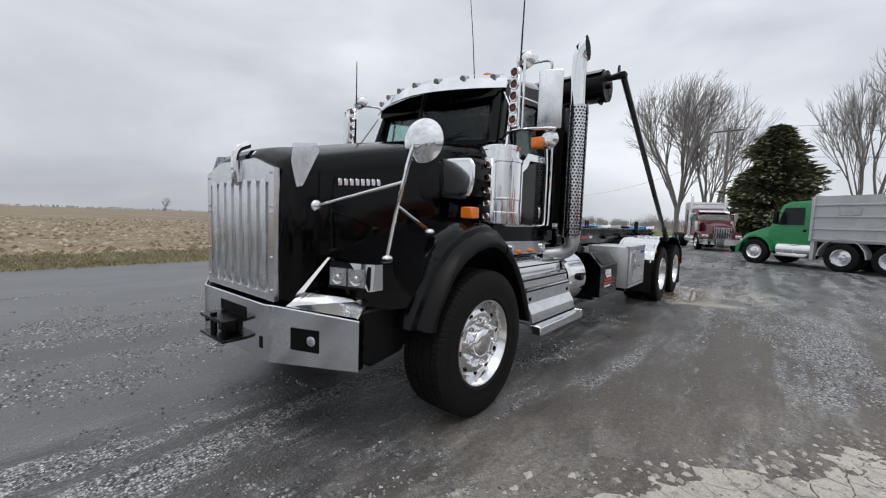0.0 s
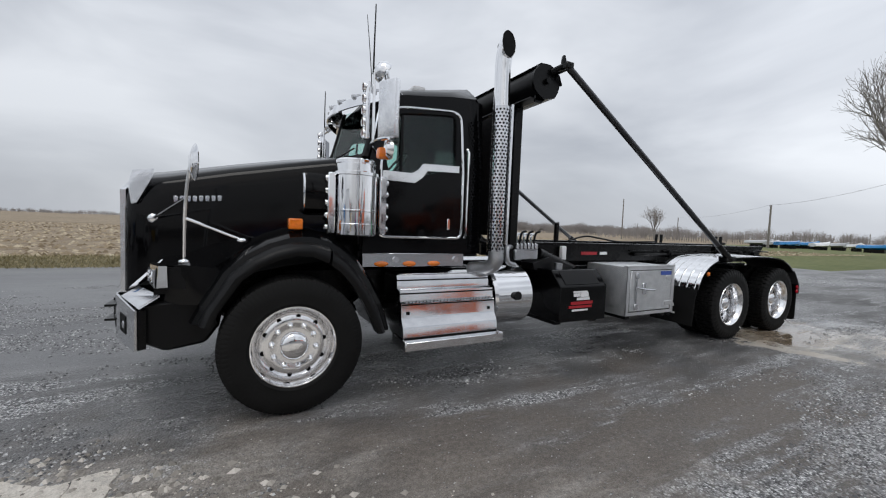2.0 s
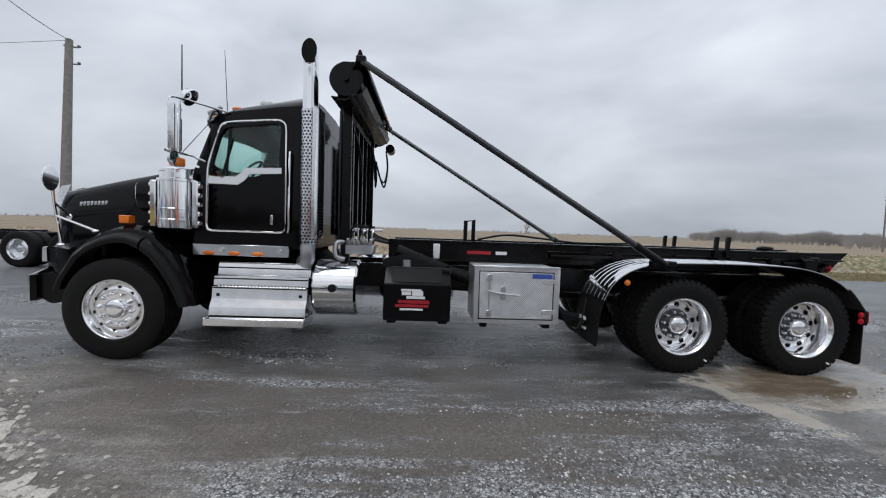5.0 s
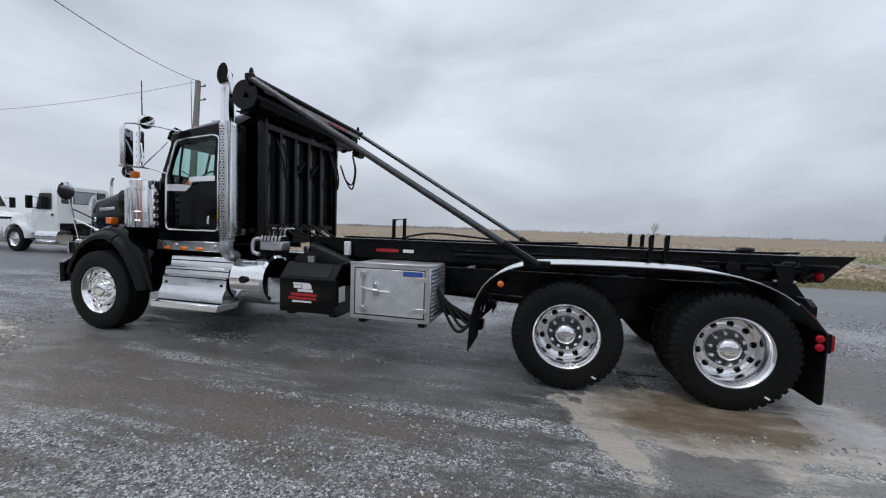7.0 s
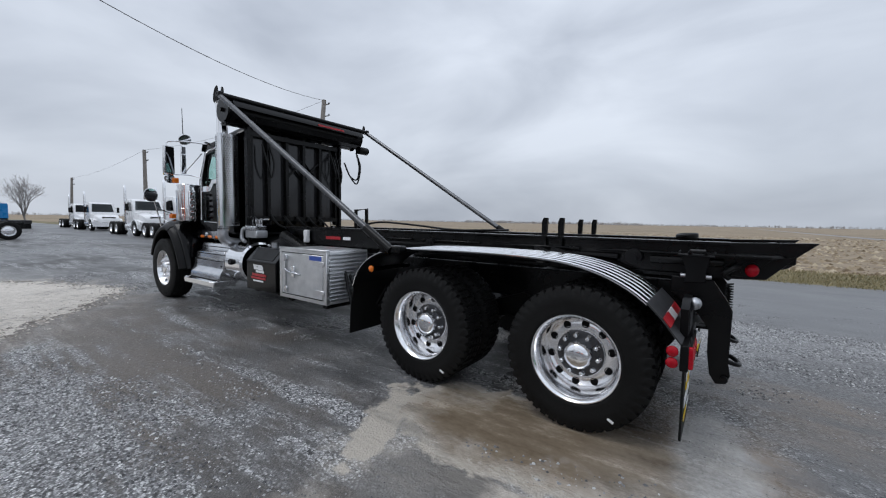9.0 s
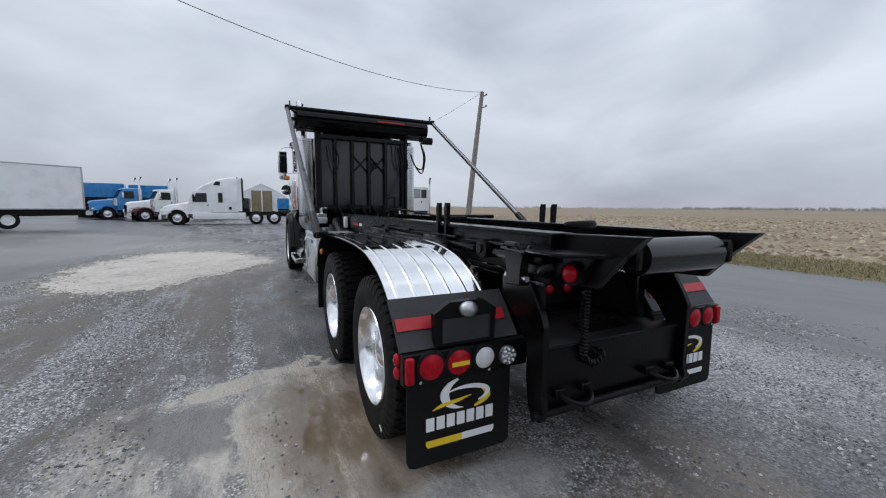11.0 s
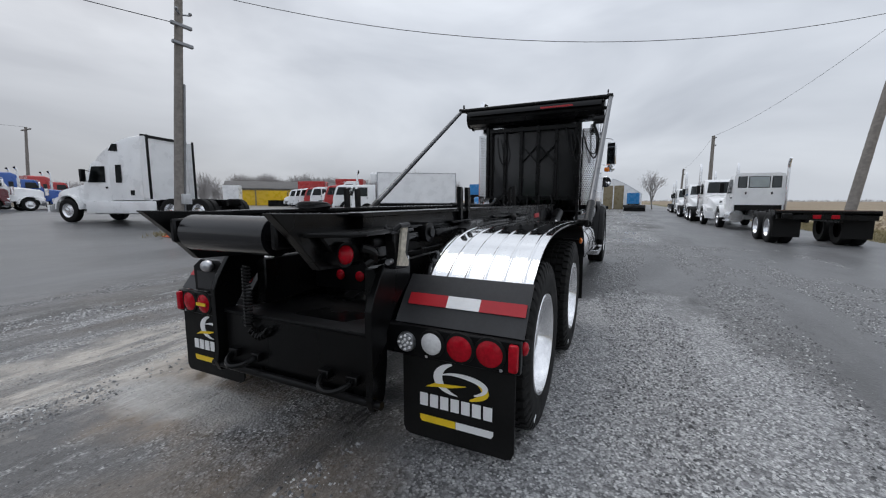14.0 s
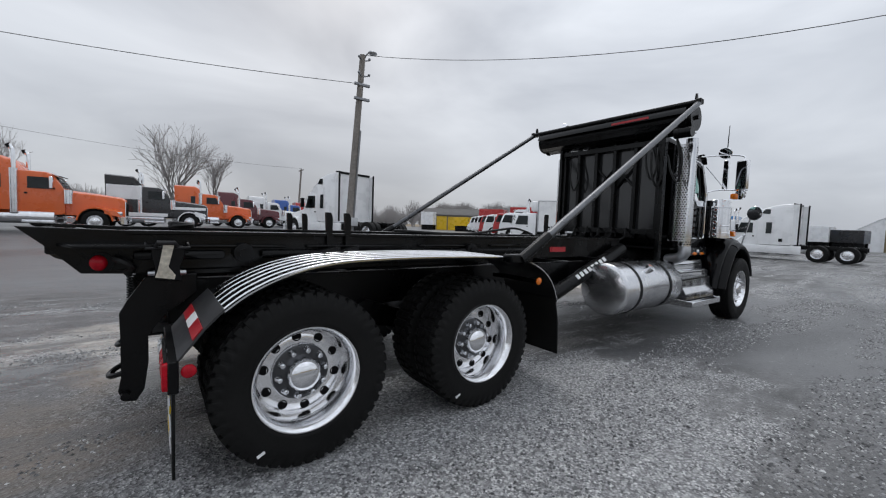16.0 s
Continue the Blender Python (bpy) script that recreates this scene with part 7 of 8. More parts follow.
# white aerodynamic sleepers
s1 = road_truck("sleeper_tractor", "white aerodynamic sleeper cab tractor", "fleet_white", wb=5.2, sleeper=1.75, roof=2.65, hood=1.62, classic=False, stacks=0, fairing=True, tail=0.7)
place(s1, -25.4, -7.0, (0.0, -1.0))
sb = copy_thing(s1, Matrix())
place(sb, 0.353, -20.376, (0.2535, -0.9673))
place(copy_thing(s1, Matrix()), -32.1, -42.0, (0.60, -0.80))
for dx, dy, nm in ((-31.5, -10.6, "fleet_white"), (-33.5, -13.6, "bright_blue")):
    o = road_truck("day_cab_tractor", "blue tractor with a tall load" if nm == "bright_blue" else "white and brown tractor", nm, wb=4.4, stacks=2, color2=None if nm == "bright_blue" else "fleet_maroon")
    place(o, dx, dy, (0.4, -0.92))

# cab-over delivery trucks
def cab_over(name, label, boxed=True, wb=3.7, color="fleet_white"):
    t = holder(name, label, "truck", "delivery trucks")
    cs = []
    for x, z0, z1, w in ((-1.10, 0.60, 1.12, 0.84), (-1.06, 0.52, 1.30, 0.92), (-0.93, 0.5, 1.72, 0.94), (-0.76, 0.5, 2.12, 0.93), (-0.60, 0.5, 2.21, 0.92), (-0.2, 0.5, 2.27, 0.93), (0.62, 0.5, 2.27, 0.95)):
        half = [(w, z0), (w + 0.02, z0 + 0.12), (w + 0.02, z0 + 0.5), (w - 0.01, z1 - 0.15), (w - 0.06, z1 - 0.04), (w - 0.2, z1)]
        cs.append([(x, -y, q) for y, q in half] + [(x, y, q) for y, q in half[::-1]])
    cab = part("cab", loft(B(), cs), color, t)
    pane(cab, [(-1.055, -0.80, 1.33), (-1.055, 0.80, 1.33), (-0.765, 0.77, 2.09), (-0.765, -0.77, 2.09)], 0.02, name="windscreen")
    part("grille", box(B(), (-1.125, -1.07), (-0.58, 0.58), (0.93, 1.06), 0.02), "black_satin", cab)
    bp2 = part("bumper", box(B(), (-1.18, -0.95), (-0.98, 0.98), (0.36, 0.66), 0.05, 2), color, t)
    part("lower_grille", box(B(), (-1.19, -1.17), (-0.5, 0.5), (0.42, 0.54), 0.01), "dark_hole", bp2)
    for s in (-1, 1):
        pane(cab, [(-0.84, s * 0.958, 1.42), (0.05, s * 0.968, 1.42), (0.05, s * 0.945, 2.06), (-0.62, s * 0.935, 2.06)])
        if not boxed:
            pane(cab, [(0.13, s * 0.972, 1.45), (0.52, s * 0.976, 1.45), (0.52, s * 0.952, 2.04), (0.13, s * 0.947, 2.04)])
        part("door_handle", box(B(), (-0.03, 0.09), tuple(sorted((s * 0.95, s * 0.985))), (1.28, 1.32), 0.008), "black_satin", cab)
        part("headlight", box(B(), (-1.115, -1.0), tuple(sorted((s * 0.60, s * 0.90))), (0.74, 0.90), 0.03, 2), "lamp_glass", cab)
        part("frame_rail", box(B(), (-0.8, wb + 1.6), tuple(sorted((s * 0.35, s * 0.43))), (0.58, 0.75), 0.01), "black_steel", t)
        far_wheel(t, 0, 0.42, 1.0, s, 0.42, 0.26, "fleet_white")
        far_wheel(t, wb, 0.42, 1.08, s, 0.42, 0.26, "fleet_white", hub=False)
        part("wheel_well", prism(B(), [(-0.52 * math.cos(math.pi * k / 10), 0.40 + 0.52 * math.sin(math.pi * k / 10)) for k in range(11)], "y", s * 0.55, s * 0.985), "dark_hole", t)
        bm = box(B(), (-1.16, -1.08), tuple(sorted((s * 1.06, s * 1.24))), (1.48, 1.84), 0.03, 2)
        tube(bm, [(-0.8, s * 0.92, 2.02), (-1.08, s * 1.10, 1.98), (-1.12, s * 1.15, 1.84)], 0.016, 6)
        part("door_mirror", bm, "black_satin", t)
    if boxed:
        bxm = part("cargo_box", box(B(), (0.75, 6.55), (-1.2, 1.2), (0.92, 3.15), 0.02), "fleet_white", t, "plain white cargo box")
        for y in (-1.19, 1.19):
            for z in (0.95, 3.12):
                part("box_rail", box(B(), (0.74, 6.56), (y - 0.03, y + 0.03), (z - 0.03, z + 0.03), 0.01), "dull_alu", bxm)
            for x in (0.77, 6.53):
                part("corner_post", box(B(), (x - 0.04, x + 0.04), (y - 0.03, y + 0.03), (0.93, 3.14), 0.01), "dull_alu", bxm)
        part("rear_door", box(B(), (6.55, 6.57), (-1.0, 1.0), (1.0, 2.95)), "fleet_grey", bxm)
        part("red_marker", box(B(), (6.55, 6.575), (-0.9, 0.9), (2.99, 3.08)), "red_lens", bxm)
        part("underbody", box(B(), (0.9, 6.4), (-0.9, 0.9), (0.60, 0.92), 0.02), "black_steel", t)
        part("cooler", box(B(), (0.25, 0.76), (-0.8, 0.8), (2.42, 3.12), 0.10, 3), "fleet_white", t)
    else:
        part("flat_deck", box(B(), (0.8, 4.9), (-1.1, 1.1), (0.78, 0.9), 0.01), "black_steel", t)
    return t


H0 = (0.60, -0.80)
co = cab_over("box_truck", "white cab-over box truck with plain body")
place(co, -14.3, -16.0, H0)
place(cab_over("cab_over_truck", "white cab-over truck with an empty dark deck", False), -16.2, -17.9, H0)
c3 = cab_over("cab_over_truck", "white crew cab cab-over truck", False, 4.0)
place(c3, -17.4, -20.4, H0)
red_co = cab_over("cab_over_truck", "red cab-over truck in the delivery row", False, color="fleet_red")
place(red_co, -18.8, -22.6, H0)
kw = road_truck("day_cab_tractor", "white tractor with red trim", "fleet_white", wb=4.2, stacks=2, color2="fleet_red")
place(kw, -20.6, -24.6, H0)
for x, y, src in ((-22.0, -27.4, c3), (-23.4, -29.6, red_co), (-24.8, -31.8, c3), (-26.2, -34.0, c3), (-27.8, -36.6, c3)):
    place(copy_thing(src, Matrix()), x, y, H0)


def load_box(name, label, x, y, turn, size, mat, lift=0.9):
    """A skip or container with ribs, on bearers."""
    t = holder(name, label, "container")
    a, b, c = size
    bd = part("body", box(B(), (-a / 2, a / 2), (-b / 2, b / 2), (lift, lift + c), 0.02), mat, t)
    k = max(3, int(a / 0.8))
    for i in range(k + 1):
        q = -a / 2 + i * a / k
        part("rib", box(B(), (q - 0.04, q + 0.04), (-b / 2 - 0.04, b / 2 + 0.04), (lift, lift + c * 0.97), 0.01), mat, bd)
    for s in (-1, 1):
        part("bearer", box(B(), (-a / 2, a / 2), (s * b * 0.3 - 0.08, s * b * 0.3 + 0.08), (0, lift), 0.01), "black_steel", t)
    t.matrix_world = pose(x, y, ground_z(x, y), 0, 0, turn)
    return t


load_box("container", "bright blue tarped load on a trailer", -60, 2.45, 85, (1.7, 2.5, 1.7), "bright_blue", 0.95)
load_box("container", "dark low flat trailer bed", -50, 2.5, 85, (2.6, 2.4, 0.35), "fleet_black", 0.5)
load_box("container", "red ribbed steel truck body", -27, -27.5, 120, (3.0, 2.4, 1.4), "fleet_red", 1.9)
load_box("container", "red ribbed steel truck body", -31, -37, 120, (3.4, 2.4, 1.4), "fleet_red", 2.0)
load_box("container", "bright blue ribbed truck body", -37.5, -14.8, 100, (3.4, 2.4, 1.3), "bright_blue", 1.9)
load_box("container", "bright blue ribbed truck body", -36.5, -10.9, 100, (3.0, 2.4, 1.2), "bright_blue", 2.0)
load_box("container", "white ribbed steel truck body", -32.3, -55.1, 130, (2.2, 2.2, 2.3), "fleet_white", 0.9)
load_box("container", "yellow ribbed steel truck body", -34.1, -47.1, 130, (2.8, 2.4, 1.4), "fleet_yellow", 0.9)
load_box("container", "white trailer body behind the yard", -50.9, -6.0, 85, (1.8, 2.4, 1.7), "fleet_white", 1.1)
load_box("container", "charcoal dump body behind the yard", -51.2, -3.75, 85, (2.5, 2.4, 1.35), "fleet_black", 1.1)

# long low storage building with yellow doors
M["dark_roof"] = surface("dark_roof", (0.12, 0.115, 0.11), 0.9, 0, 0.3, 1.5, 0.2)
t = holder("storage_building", "long low building with yellow doors and a dark roof", "building")
wl = part("wall", box(B(), (-4.0, 14.3), (-8.0, 0.0), (-0.4, 3.0)), "fleet_tan", t, "dull tan sheet wall")
part("roof", prism(B(), [(-8.3, 2.9), (-4.0, 4.1), (0.45, 2.8), (0.45, 2.95), (-4.0, 4.3), (-8.3, 3.05)], "x", -4.4, 14.7), "dark_roof", t, "dark grey weathered sheet roof")
for k in range(4):
    x = 3.2 + k * 2.2
    dr = part("door", box(B(), (x, x + 1.95), (0.0, 0.06), (0.0, 2.62), 0.01), "fleet_yellow", wl, "yellow sectional door")
    for i in range(4):
        part("door_panel", box(B(), (x + 0.05, x + 1.9), (0.06, 0.085), (0.06 + i * 0.64, 0.66 + i * 0.64), 0.01), "fleet_yellow", dr)
t.matrix_world = pose(-45.0, -50.2, 0.5, 0, 0, -42.2)

# coloured long-nose tractors
ROW = [("fleet_orange", "orange long-nose sleeper tractor", 10.2, -22.2, None), ("fleet_black", "black and white long-nose sleeper tractor", 6.0, -29.2, "fleet_black"), ("fleet_orange", "orange long-nose sleeper tractor", 2.3, -33.8, None), ("fleet_maroon", "maroon long-nose sleeper tractor", -1.2, -38.6, None),
       ("fleet_white", "white long-nose sleeper tractor", -4.6, -43.0, None), ("fleet_blue", "blue long-nose sleeper tractor", -8.2, -47.4, None), ("fleet_red", "red long-nose sleeper tractor", -12.0, -52.0, None)]
for c, lb, x, y, rc in ROW:
    o = road_truck("sleeper_tractor", lb, c, wb=6.0, sleeper=1.8, roof=2.72, hood=1.85, snub=1.5, stacks=2, roof_color=rc, color2="fleet_white" if rc else None, group="coloured tractors")
    if rc:
        for s in (-1, 1):
            part("side_stripe", box(B(), (-0.95, 1.2), tuple(sorted((s * 0.7, s * 0.83))), (1.32, 1.50), 0.01), "fleet_white", o)
            part("sleeper_panel", box(B(), (2.60, 4.3), tuple(sorted((s * 1.1, s * 1.195))), (1.85, 2.72), 0.01), "fleet_white", o)
            part("lower_panel", box(B(), (1.2, 4.3), tuple(sorted((s * 1.05, s * 1.2))), (0.80, 1.02), 0.01), "fleet_white", o)
    place(o, x, y, (-1, 0.06))

# ---- poles, wires, trees, buildings, far land ----
M["pole_wood"] = surface("weathered_pole", (0.24, 0.22, 0.20), 0.9, 0, 0.3, 8, 0.3)
M["bark"] = surface("bark", (0.23, 0.215, 0.20), 0.95, 0, 0.3, 8, 0.4)
M["twig"] = surface("twig", (0.36, 0.34, 0.33), 0.95, 0, 0.25, 8, 0.2)
M["needles"] = surface("needles", (0.15, 0.155, 0.085), 0.85, 0, 0.5, 2.0, 0.2)
# far tree belts: distance haze is painted in by paling the wood colour
M["hazed_far_wood"] = surface("hazed_far_wood", (0.32, 0.30, 0.29), 1.0, 0, 0.35, 0.08, 0)
M["wire"] = surface("wire", (0.05, 0.05, 0.055), 0.6)


def pole(x, y, h, lean=(0, 0), cross=False, name="utility_pole", label="weathered wooden utility pole"):
    t = holder(name, label, "pole")
    z = ground_z(x, y)
    part("shaft", tube(B(), [(0, 0, -0.4), (lean[0] * h * 0.5, lean[1] * h * 0.5, h * 0.5), (lean[0] * h, lean[1] * h, h)], 0.18, 12, 0, 0.12), "pole_wood", t)
    q = Vector((lean[0] * h, lean[1] * h, h))
    if cross:
        bm = box(B(), (q.x - 0.06, q.x + 0.06), (q.y - 1.2, q.y + 1.2), (q.z - 0.35, q.z - 0.22), 0.01)
        part("crossarm", bm, "pole_wood", t)
    else:
        for dz in (-0.25, -0.9):
            for a in (0.6, 2.7):
                bm = tube(B(), [q + Vector((0, 0, dz)), q + Vector((0.28 * math.cos(a), 0.28 * math.sin(a), dz + 0.05))], 0.03, 6)
                ball(bm, q + Vector((0.28 * math.cos(a), 0.28 * math.sin(a), dz + 0.09)), 0.06, 8, 6)
                part("insulator", bm, "arm_alu", t)
    t.location = (x, y, z)
    return Vector((x, y, z)) + q


def wire(a, b, sag, r=0.013):
    a, b = Vector(a), Vector(b)
    pts = [a.lerp(b, k / 24) - Vector((0, 0, sag * 4 * (k / 24) * (1 - k / 24))) for k in range(25)]
    return tagged(part("overhead_wire", tube(B(), pts, r, 5), "wire"), "dark overhead wire between poles", "wire")


pc = pole(1.13, -13.03, 8.4, (-0.032, 0.075))
t = holder("yard_lamp", "small grey yard lamp on the pole top", "lamp")
q = pc
bm = tube(B(), [q + Vector((0, 0, -0.3)), q + Vector((-0.15, 0.1, 0.05)), q + Vector((-0.3, 0.2, 0.1))], 0.03, 6, 3)
part("arm", bm, "arm_alu", t)
part("head", ball(B(), q + Vector((-0.35, 0.22, 0.1)), 0.17, 12, 8, (1.2, 1, 0.5)), "dull_alu", t)
for dz in (-1.3, -1.9):
    part("bracket", box(B(), (q.x - 0.35, q.x + 0.35), (q.y - 0.06, q.y + 0.06), (q.z + dz, q.z + dz + 0.12), 0.02), "arm_alu", t)
for k, (dx, dy, r) in enumerate(((-0.16, 0.10, 0.035), (-0.10, 0.17, 0.022))):
    part("conduit", tube(B(), [(1.13 + dx, -13.03 + dy, ground_z(1.13, -13.03) - 0.1), (1.13 + dx - 0.032 * 5, -13.03 + dy + 0.075 * 5, 5.4)], r, 8), "arm_alu", t)
part("meter_box", box(B(), (0.80, 1.12), (-12.80, -12.62), (1.25, 1.62), 0.03, 2), "fleet_grey", t)
pa = pole(-9.72, 8.95, 8.3, (-0.145, 0.20))
pb = pole(-30.8, 7.95, 6.9, (0.0, 0.0))
pd = pole(-60.0, 8.8, 6.2, (0.09, 0.02))
pt = pole(43.0, 0.6, 10.8, cross=True)
ps = pole(-10.4, -60.0, 9.0, (-0.05, 0.02), cross=True)
pn = pole(127.5, 74.4, 7.5)
pn2 = pole(75.6, 27.5, 7.0)
pole(94.3, 69.6, 11.2)
pe = pole(26.0, -22.0, 8.3)
wire(pc, pa, 1.45, 0.0115)
wire(pc - Vector((0, 0, 1.2)), pe, 0.5)
wire(pa, pb, 0.5, 0.008)
wire(pb, pd, 0.4, 0.008)
wire(pt, (46, -60, 9), 0.8)
wire(pt - Vector((0, 0, 2.6)), (46, -60, 6.2), 0.8)
wire(pt - Vector((0, 0, 2.6)), pn2, 0.8)
wire(pn2, pn, 0.8)
wire(ps, (30, -45, 9.5), 0.8)


def bare_tree(name, label, x, y, h, seed, spread=0.5, depth_max=6, stems=6, girth=0.36, drift=0.0):
    """A leafless tree: a short trunk, long rising limbs, and forks that thin out into twigs."""
    rng = random.Random(seed)
    t = holder(name, label, "tree")
    wood, fine = bmesh.new(), bmesh.new()
    low = 0.003 + 0.00006 * math.hypot(x, y)

    def grow(p, d, length, r, depth):
        pts, q, dd = [p.copy()], p.copy(), d.copy()
        for _ in range(3):
            dd = (dd + Vector((rng.uniform(-1, 1), rng.uniform(-1, 1), rng.uniform(-0.2, 0.7))) * 0.13).normalized()
            q = q + dd * length / 3
            pts.append(q.copy())
        tube(wood if depth < 3 else fine, pts, max(r, low), 6 if depth < 2 else 3, 0, max(r * 0.62, low * 0.6), caps=False)
        if depth >= depth_max:
            return
        kids = stems if depth == 0 else rng.randint(3, 4)
        for k in range(kids):
            a = 2 * math.pi * (k + rng.uniform(-0.3, 0.3)) / kids + depth
            side = Matrix.Rotation(a, 3, dd) @ dd.orthogonal().normalized()
            sp = spread * (rng.uniform(0.35, 1.25) if depth else rng.uniform(0.25, 1.1))
            nd = (dd + side * sp + Vector((0, 0, 0.10 if depth < 3 else 0.0))).normalized()
            base = pts[-1] if k < 2 else pts[rng.randint(1, 3)]
            f = rng.uniform(1.25, 1.6) if depth == 0 else rng.uniform(0.58, 0.82)
            grow(base, nd, length * f, r * (rng.uniform(0.40, 0.62) if depth == 0 else rng.uniform(0.50, 0.70)), depth + 1)
    grow(Vector((0, 0, -0.2)), Vector((0.03, 0.02, 1)), h * 0.17, h * 0.019, 0)
    # the tree is grown to its true height and width
    top = max(q.co.z for q in fine.verts)
    wide = sorted(math.hypot(q.co.x, q.co.y) for q in fine.verts)[int(len(fine.verts) * 0.97)]
    for q in wood.verts[:] + fine.verts[:]:
        up = max(0.0, q.co.z / top)
        q.co.x, q.co.y, q.co.z = q.co.x * h * girth / wide, q.co.y * h * girth / wide + drift * up ** 1.4, q.co.z * h / top
    part("trunk", wood, "bark", t)
    c = part("crown", fine, "twig", t)
    c["kind"] = "stuff"
    t.location = (x, y, ground_z(x, y))
    return t


bare_tree("bare_tree", "tall leafless tree with a broad crown", 47.5, 5.0, 19.6, 3, 0.50, 6, 5, 0.35, -1.6)
bare_tree("bare_tree", "leafless tree with several stems", 49.5, 2.7, 17.8, 13, 0.5, 6, 4, 0.30, -0.6)
bare_tree("bare_tree", "tall leafless tree beyond the road", 46.0, -8.7, 14.6, 7, 0.45, 6, 4, 0.21, 1.8)
bare_tree("bare_tree", "tall leafless tree beside the road", 47.5, -9.7, 19.0, 11, 0.45, 6, 4, 0.26, -2.6)
bare_tree("bare_tree", "small bare tree far off", 112, 72, 11.0, 17, 0.6, 5)
bare_tree("bare_tree", "broad leafless tree behind the trucks", 5.6, -60.0, 13.2, 23, 0.62, 5, 7, 0.42)
bare_tree("bare_tree", "slender leafless tree behind the trucks", 0.8, -62.0, 10.6, 29, 0.42, 5, 4, 0.26)
bare_tree("bare_tree", "low leafless tree behind the trucks", -64.0, 5.3, 6.6, 31, 0.62, 5, 6, 0.42)
bare_tree("bare_tree", "broad leafless tree behind the trucks", 22.0, -64.0, 11.0, 37, 0.55, 5)
bare_tree("bare_tree", "small dark tree alone in the field", 106, 406, 14.0, 41, 0.4, 4)


def conifer(x, y, h, seed):
    rng = random.Random(seed)
    t = holder("conifer", "dark green conifer behind the parked trucks", "tree")
    part("trunk", tube(B(), [(0, 0, -0.2), (0, 0, h * 0.95)], 0.16, 8, 0, 0.03), "bark", t)
    bm = bmesh.new()
    for k in range(17000):
        u = rng.random() ** 0.75
        z = h * (0.03 + 0.97 * (1 - u ** 0.9))
        rad = (0.43 * h) * (1 - z / h) ** 0.55 * (0.80 + 0.35 * noise.noise(Vector((z * 0.8, k * 0.37, seed)))) * math.sqrt(rng.uniform(0.05, 1.0))
        a = rng.uniform(0, 2 * math.pi)
        rad *= 1 + 0.75 * noise.noise(Vector((math.cos(a) * 1.6, math.sin(a) * 1.6, z * 1.1)))
        c = Vector((rad * math.cos(a), rad * math.sin(a), z))
        out = Vector((math.cos(a), math.sin(a), rng.uniform(-0.5, 0.3))).normalized()
        w, ln = rng.uniform(0.09, 0.18), rng.uniform(0.28, 0.55)
        side = out.cross(Vector((rng.uniform(-1, 1), rng.uniform(-1, 1), 1))).normalized() * w
        bm.faces.new([bm.verts.new(q) for q in (c - side, c + side, c + out * ln)])
    cr = part("crown", bm, "needles", t, smooth=False)
    cr["kind"] = "stuff"
    t.location = (x, y, 0)


conifer(36.5, -2.95, 9.3, 5)

# white gabled shed with a tan door
t = holder("storage_shed", "white gabled storage shed with a tan roller door", "building")
part("wall", prism(B(), [(-4.4, -0.3), (4.4, -0.3), (4.4, 2.5), (2.2, 4.0), (0.0, 5.1), (-2.2, 4.0), (-4.4, 2.5)], "x", -12, 0), "fleet_white", t)
for s in (-1, 1):
    part("roof", prism(B(), [(0.0, 5.11), (s * 2.2, 4.01), (s * 4.5, 2.44), (s * 4.5, 2.52), (s * 2.2, 4.09), (0.0, 5.19)], "x", -12.1, 0.1), "fleet_white", t)
dr = part("door", box(B(), (0.01, 0.09), (-1.62, 1.62), (0, 4.0), 0.01), "fleet_tan", t, "tan ribbed roller door")
for k in range(11):
    part("door_slat", box(B(), (0.09, 0.12), (-1.55, 1.55), (0.1 + k * 0.345, 0.39 + k * 0.345), 0.01), "fleet_tan", dr)
for y in (-1.70, 0.0, 1.70):
    part("door_post", box(B(), (0.08, 0.16), (y - 0.09, y + 0.09), (0, 4.05), 0.01), "fleet_white", t)
t.location = (-64, -0.7, 0)


def far_band(name, label, az0, az1, dist, h0, h1, n, seed, strokes=34):
    """A belt of far bare trees: round crowns of many fine branches on short trunks."""
    rng = random.Random(seed)
    vs, fs = [], []
    for k in range(n):
        a = radians(az0 + (az1 - az0) * rng.random())
        d = dist * rng.uniform(0.92, 1.1)
        h = rng.uniform(h0, h1) * (0.75 + 0.6 * abs(noise.noise(Vector((a * 14, seed, 0)))))
        w = h * rng.uniform(0.34, 0.52)
        side, c = Vector((-math.sin(a), math.cos(a), 0)), Vector((d * math.cos(a), d * math.sin(a), 0))
        for q in range(strokes):
            if q == 0:
                foot, top, th = c, c + Vector((0, 0, h * 0.6)), side * h * 0.022
            else:
                b, rho = rng.uniform(-0.35, math.pi + 0.35), rng.uniform(0.55, 1.0)
                foot = c + side * w * 0.25 * rng.uniform(-1, 1) + Vector((0, 0, h * rng.uniform(0.15, 0.5)))
                top = c + side * w * rho * math.cos(b) + Vector((0, 0, h * (0.52 + 0.46 * rho * math.sin(b))))
                th = side * h * rng.uniform(0.003, 0.009)
            i = len(vs)
            vs += [foot - th, foot + th, top + th * 0.4, top - th * 0.4]
            fs.append((i, i + 1, i + 2, i + 3))
    me = bpy.data.meshes.new(name)
    me.from_pydata([tuple(q) for q in vs], [], fs)
    me.materials.append(M["hazed_far_wood"])
    return tagged(new(name, me), label, "trees", kind="stuff")


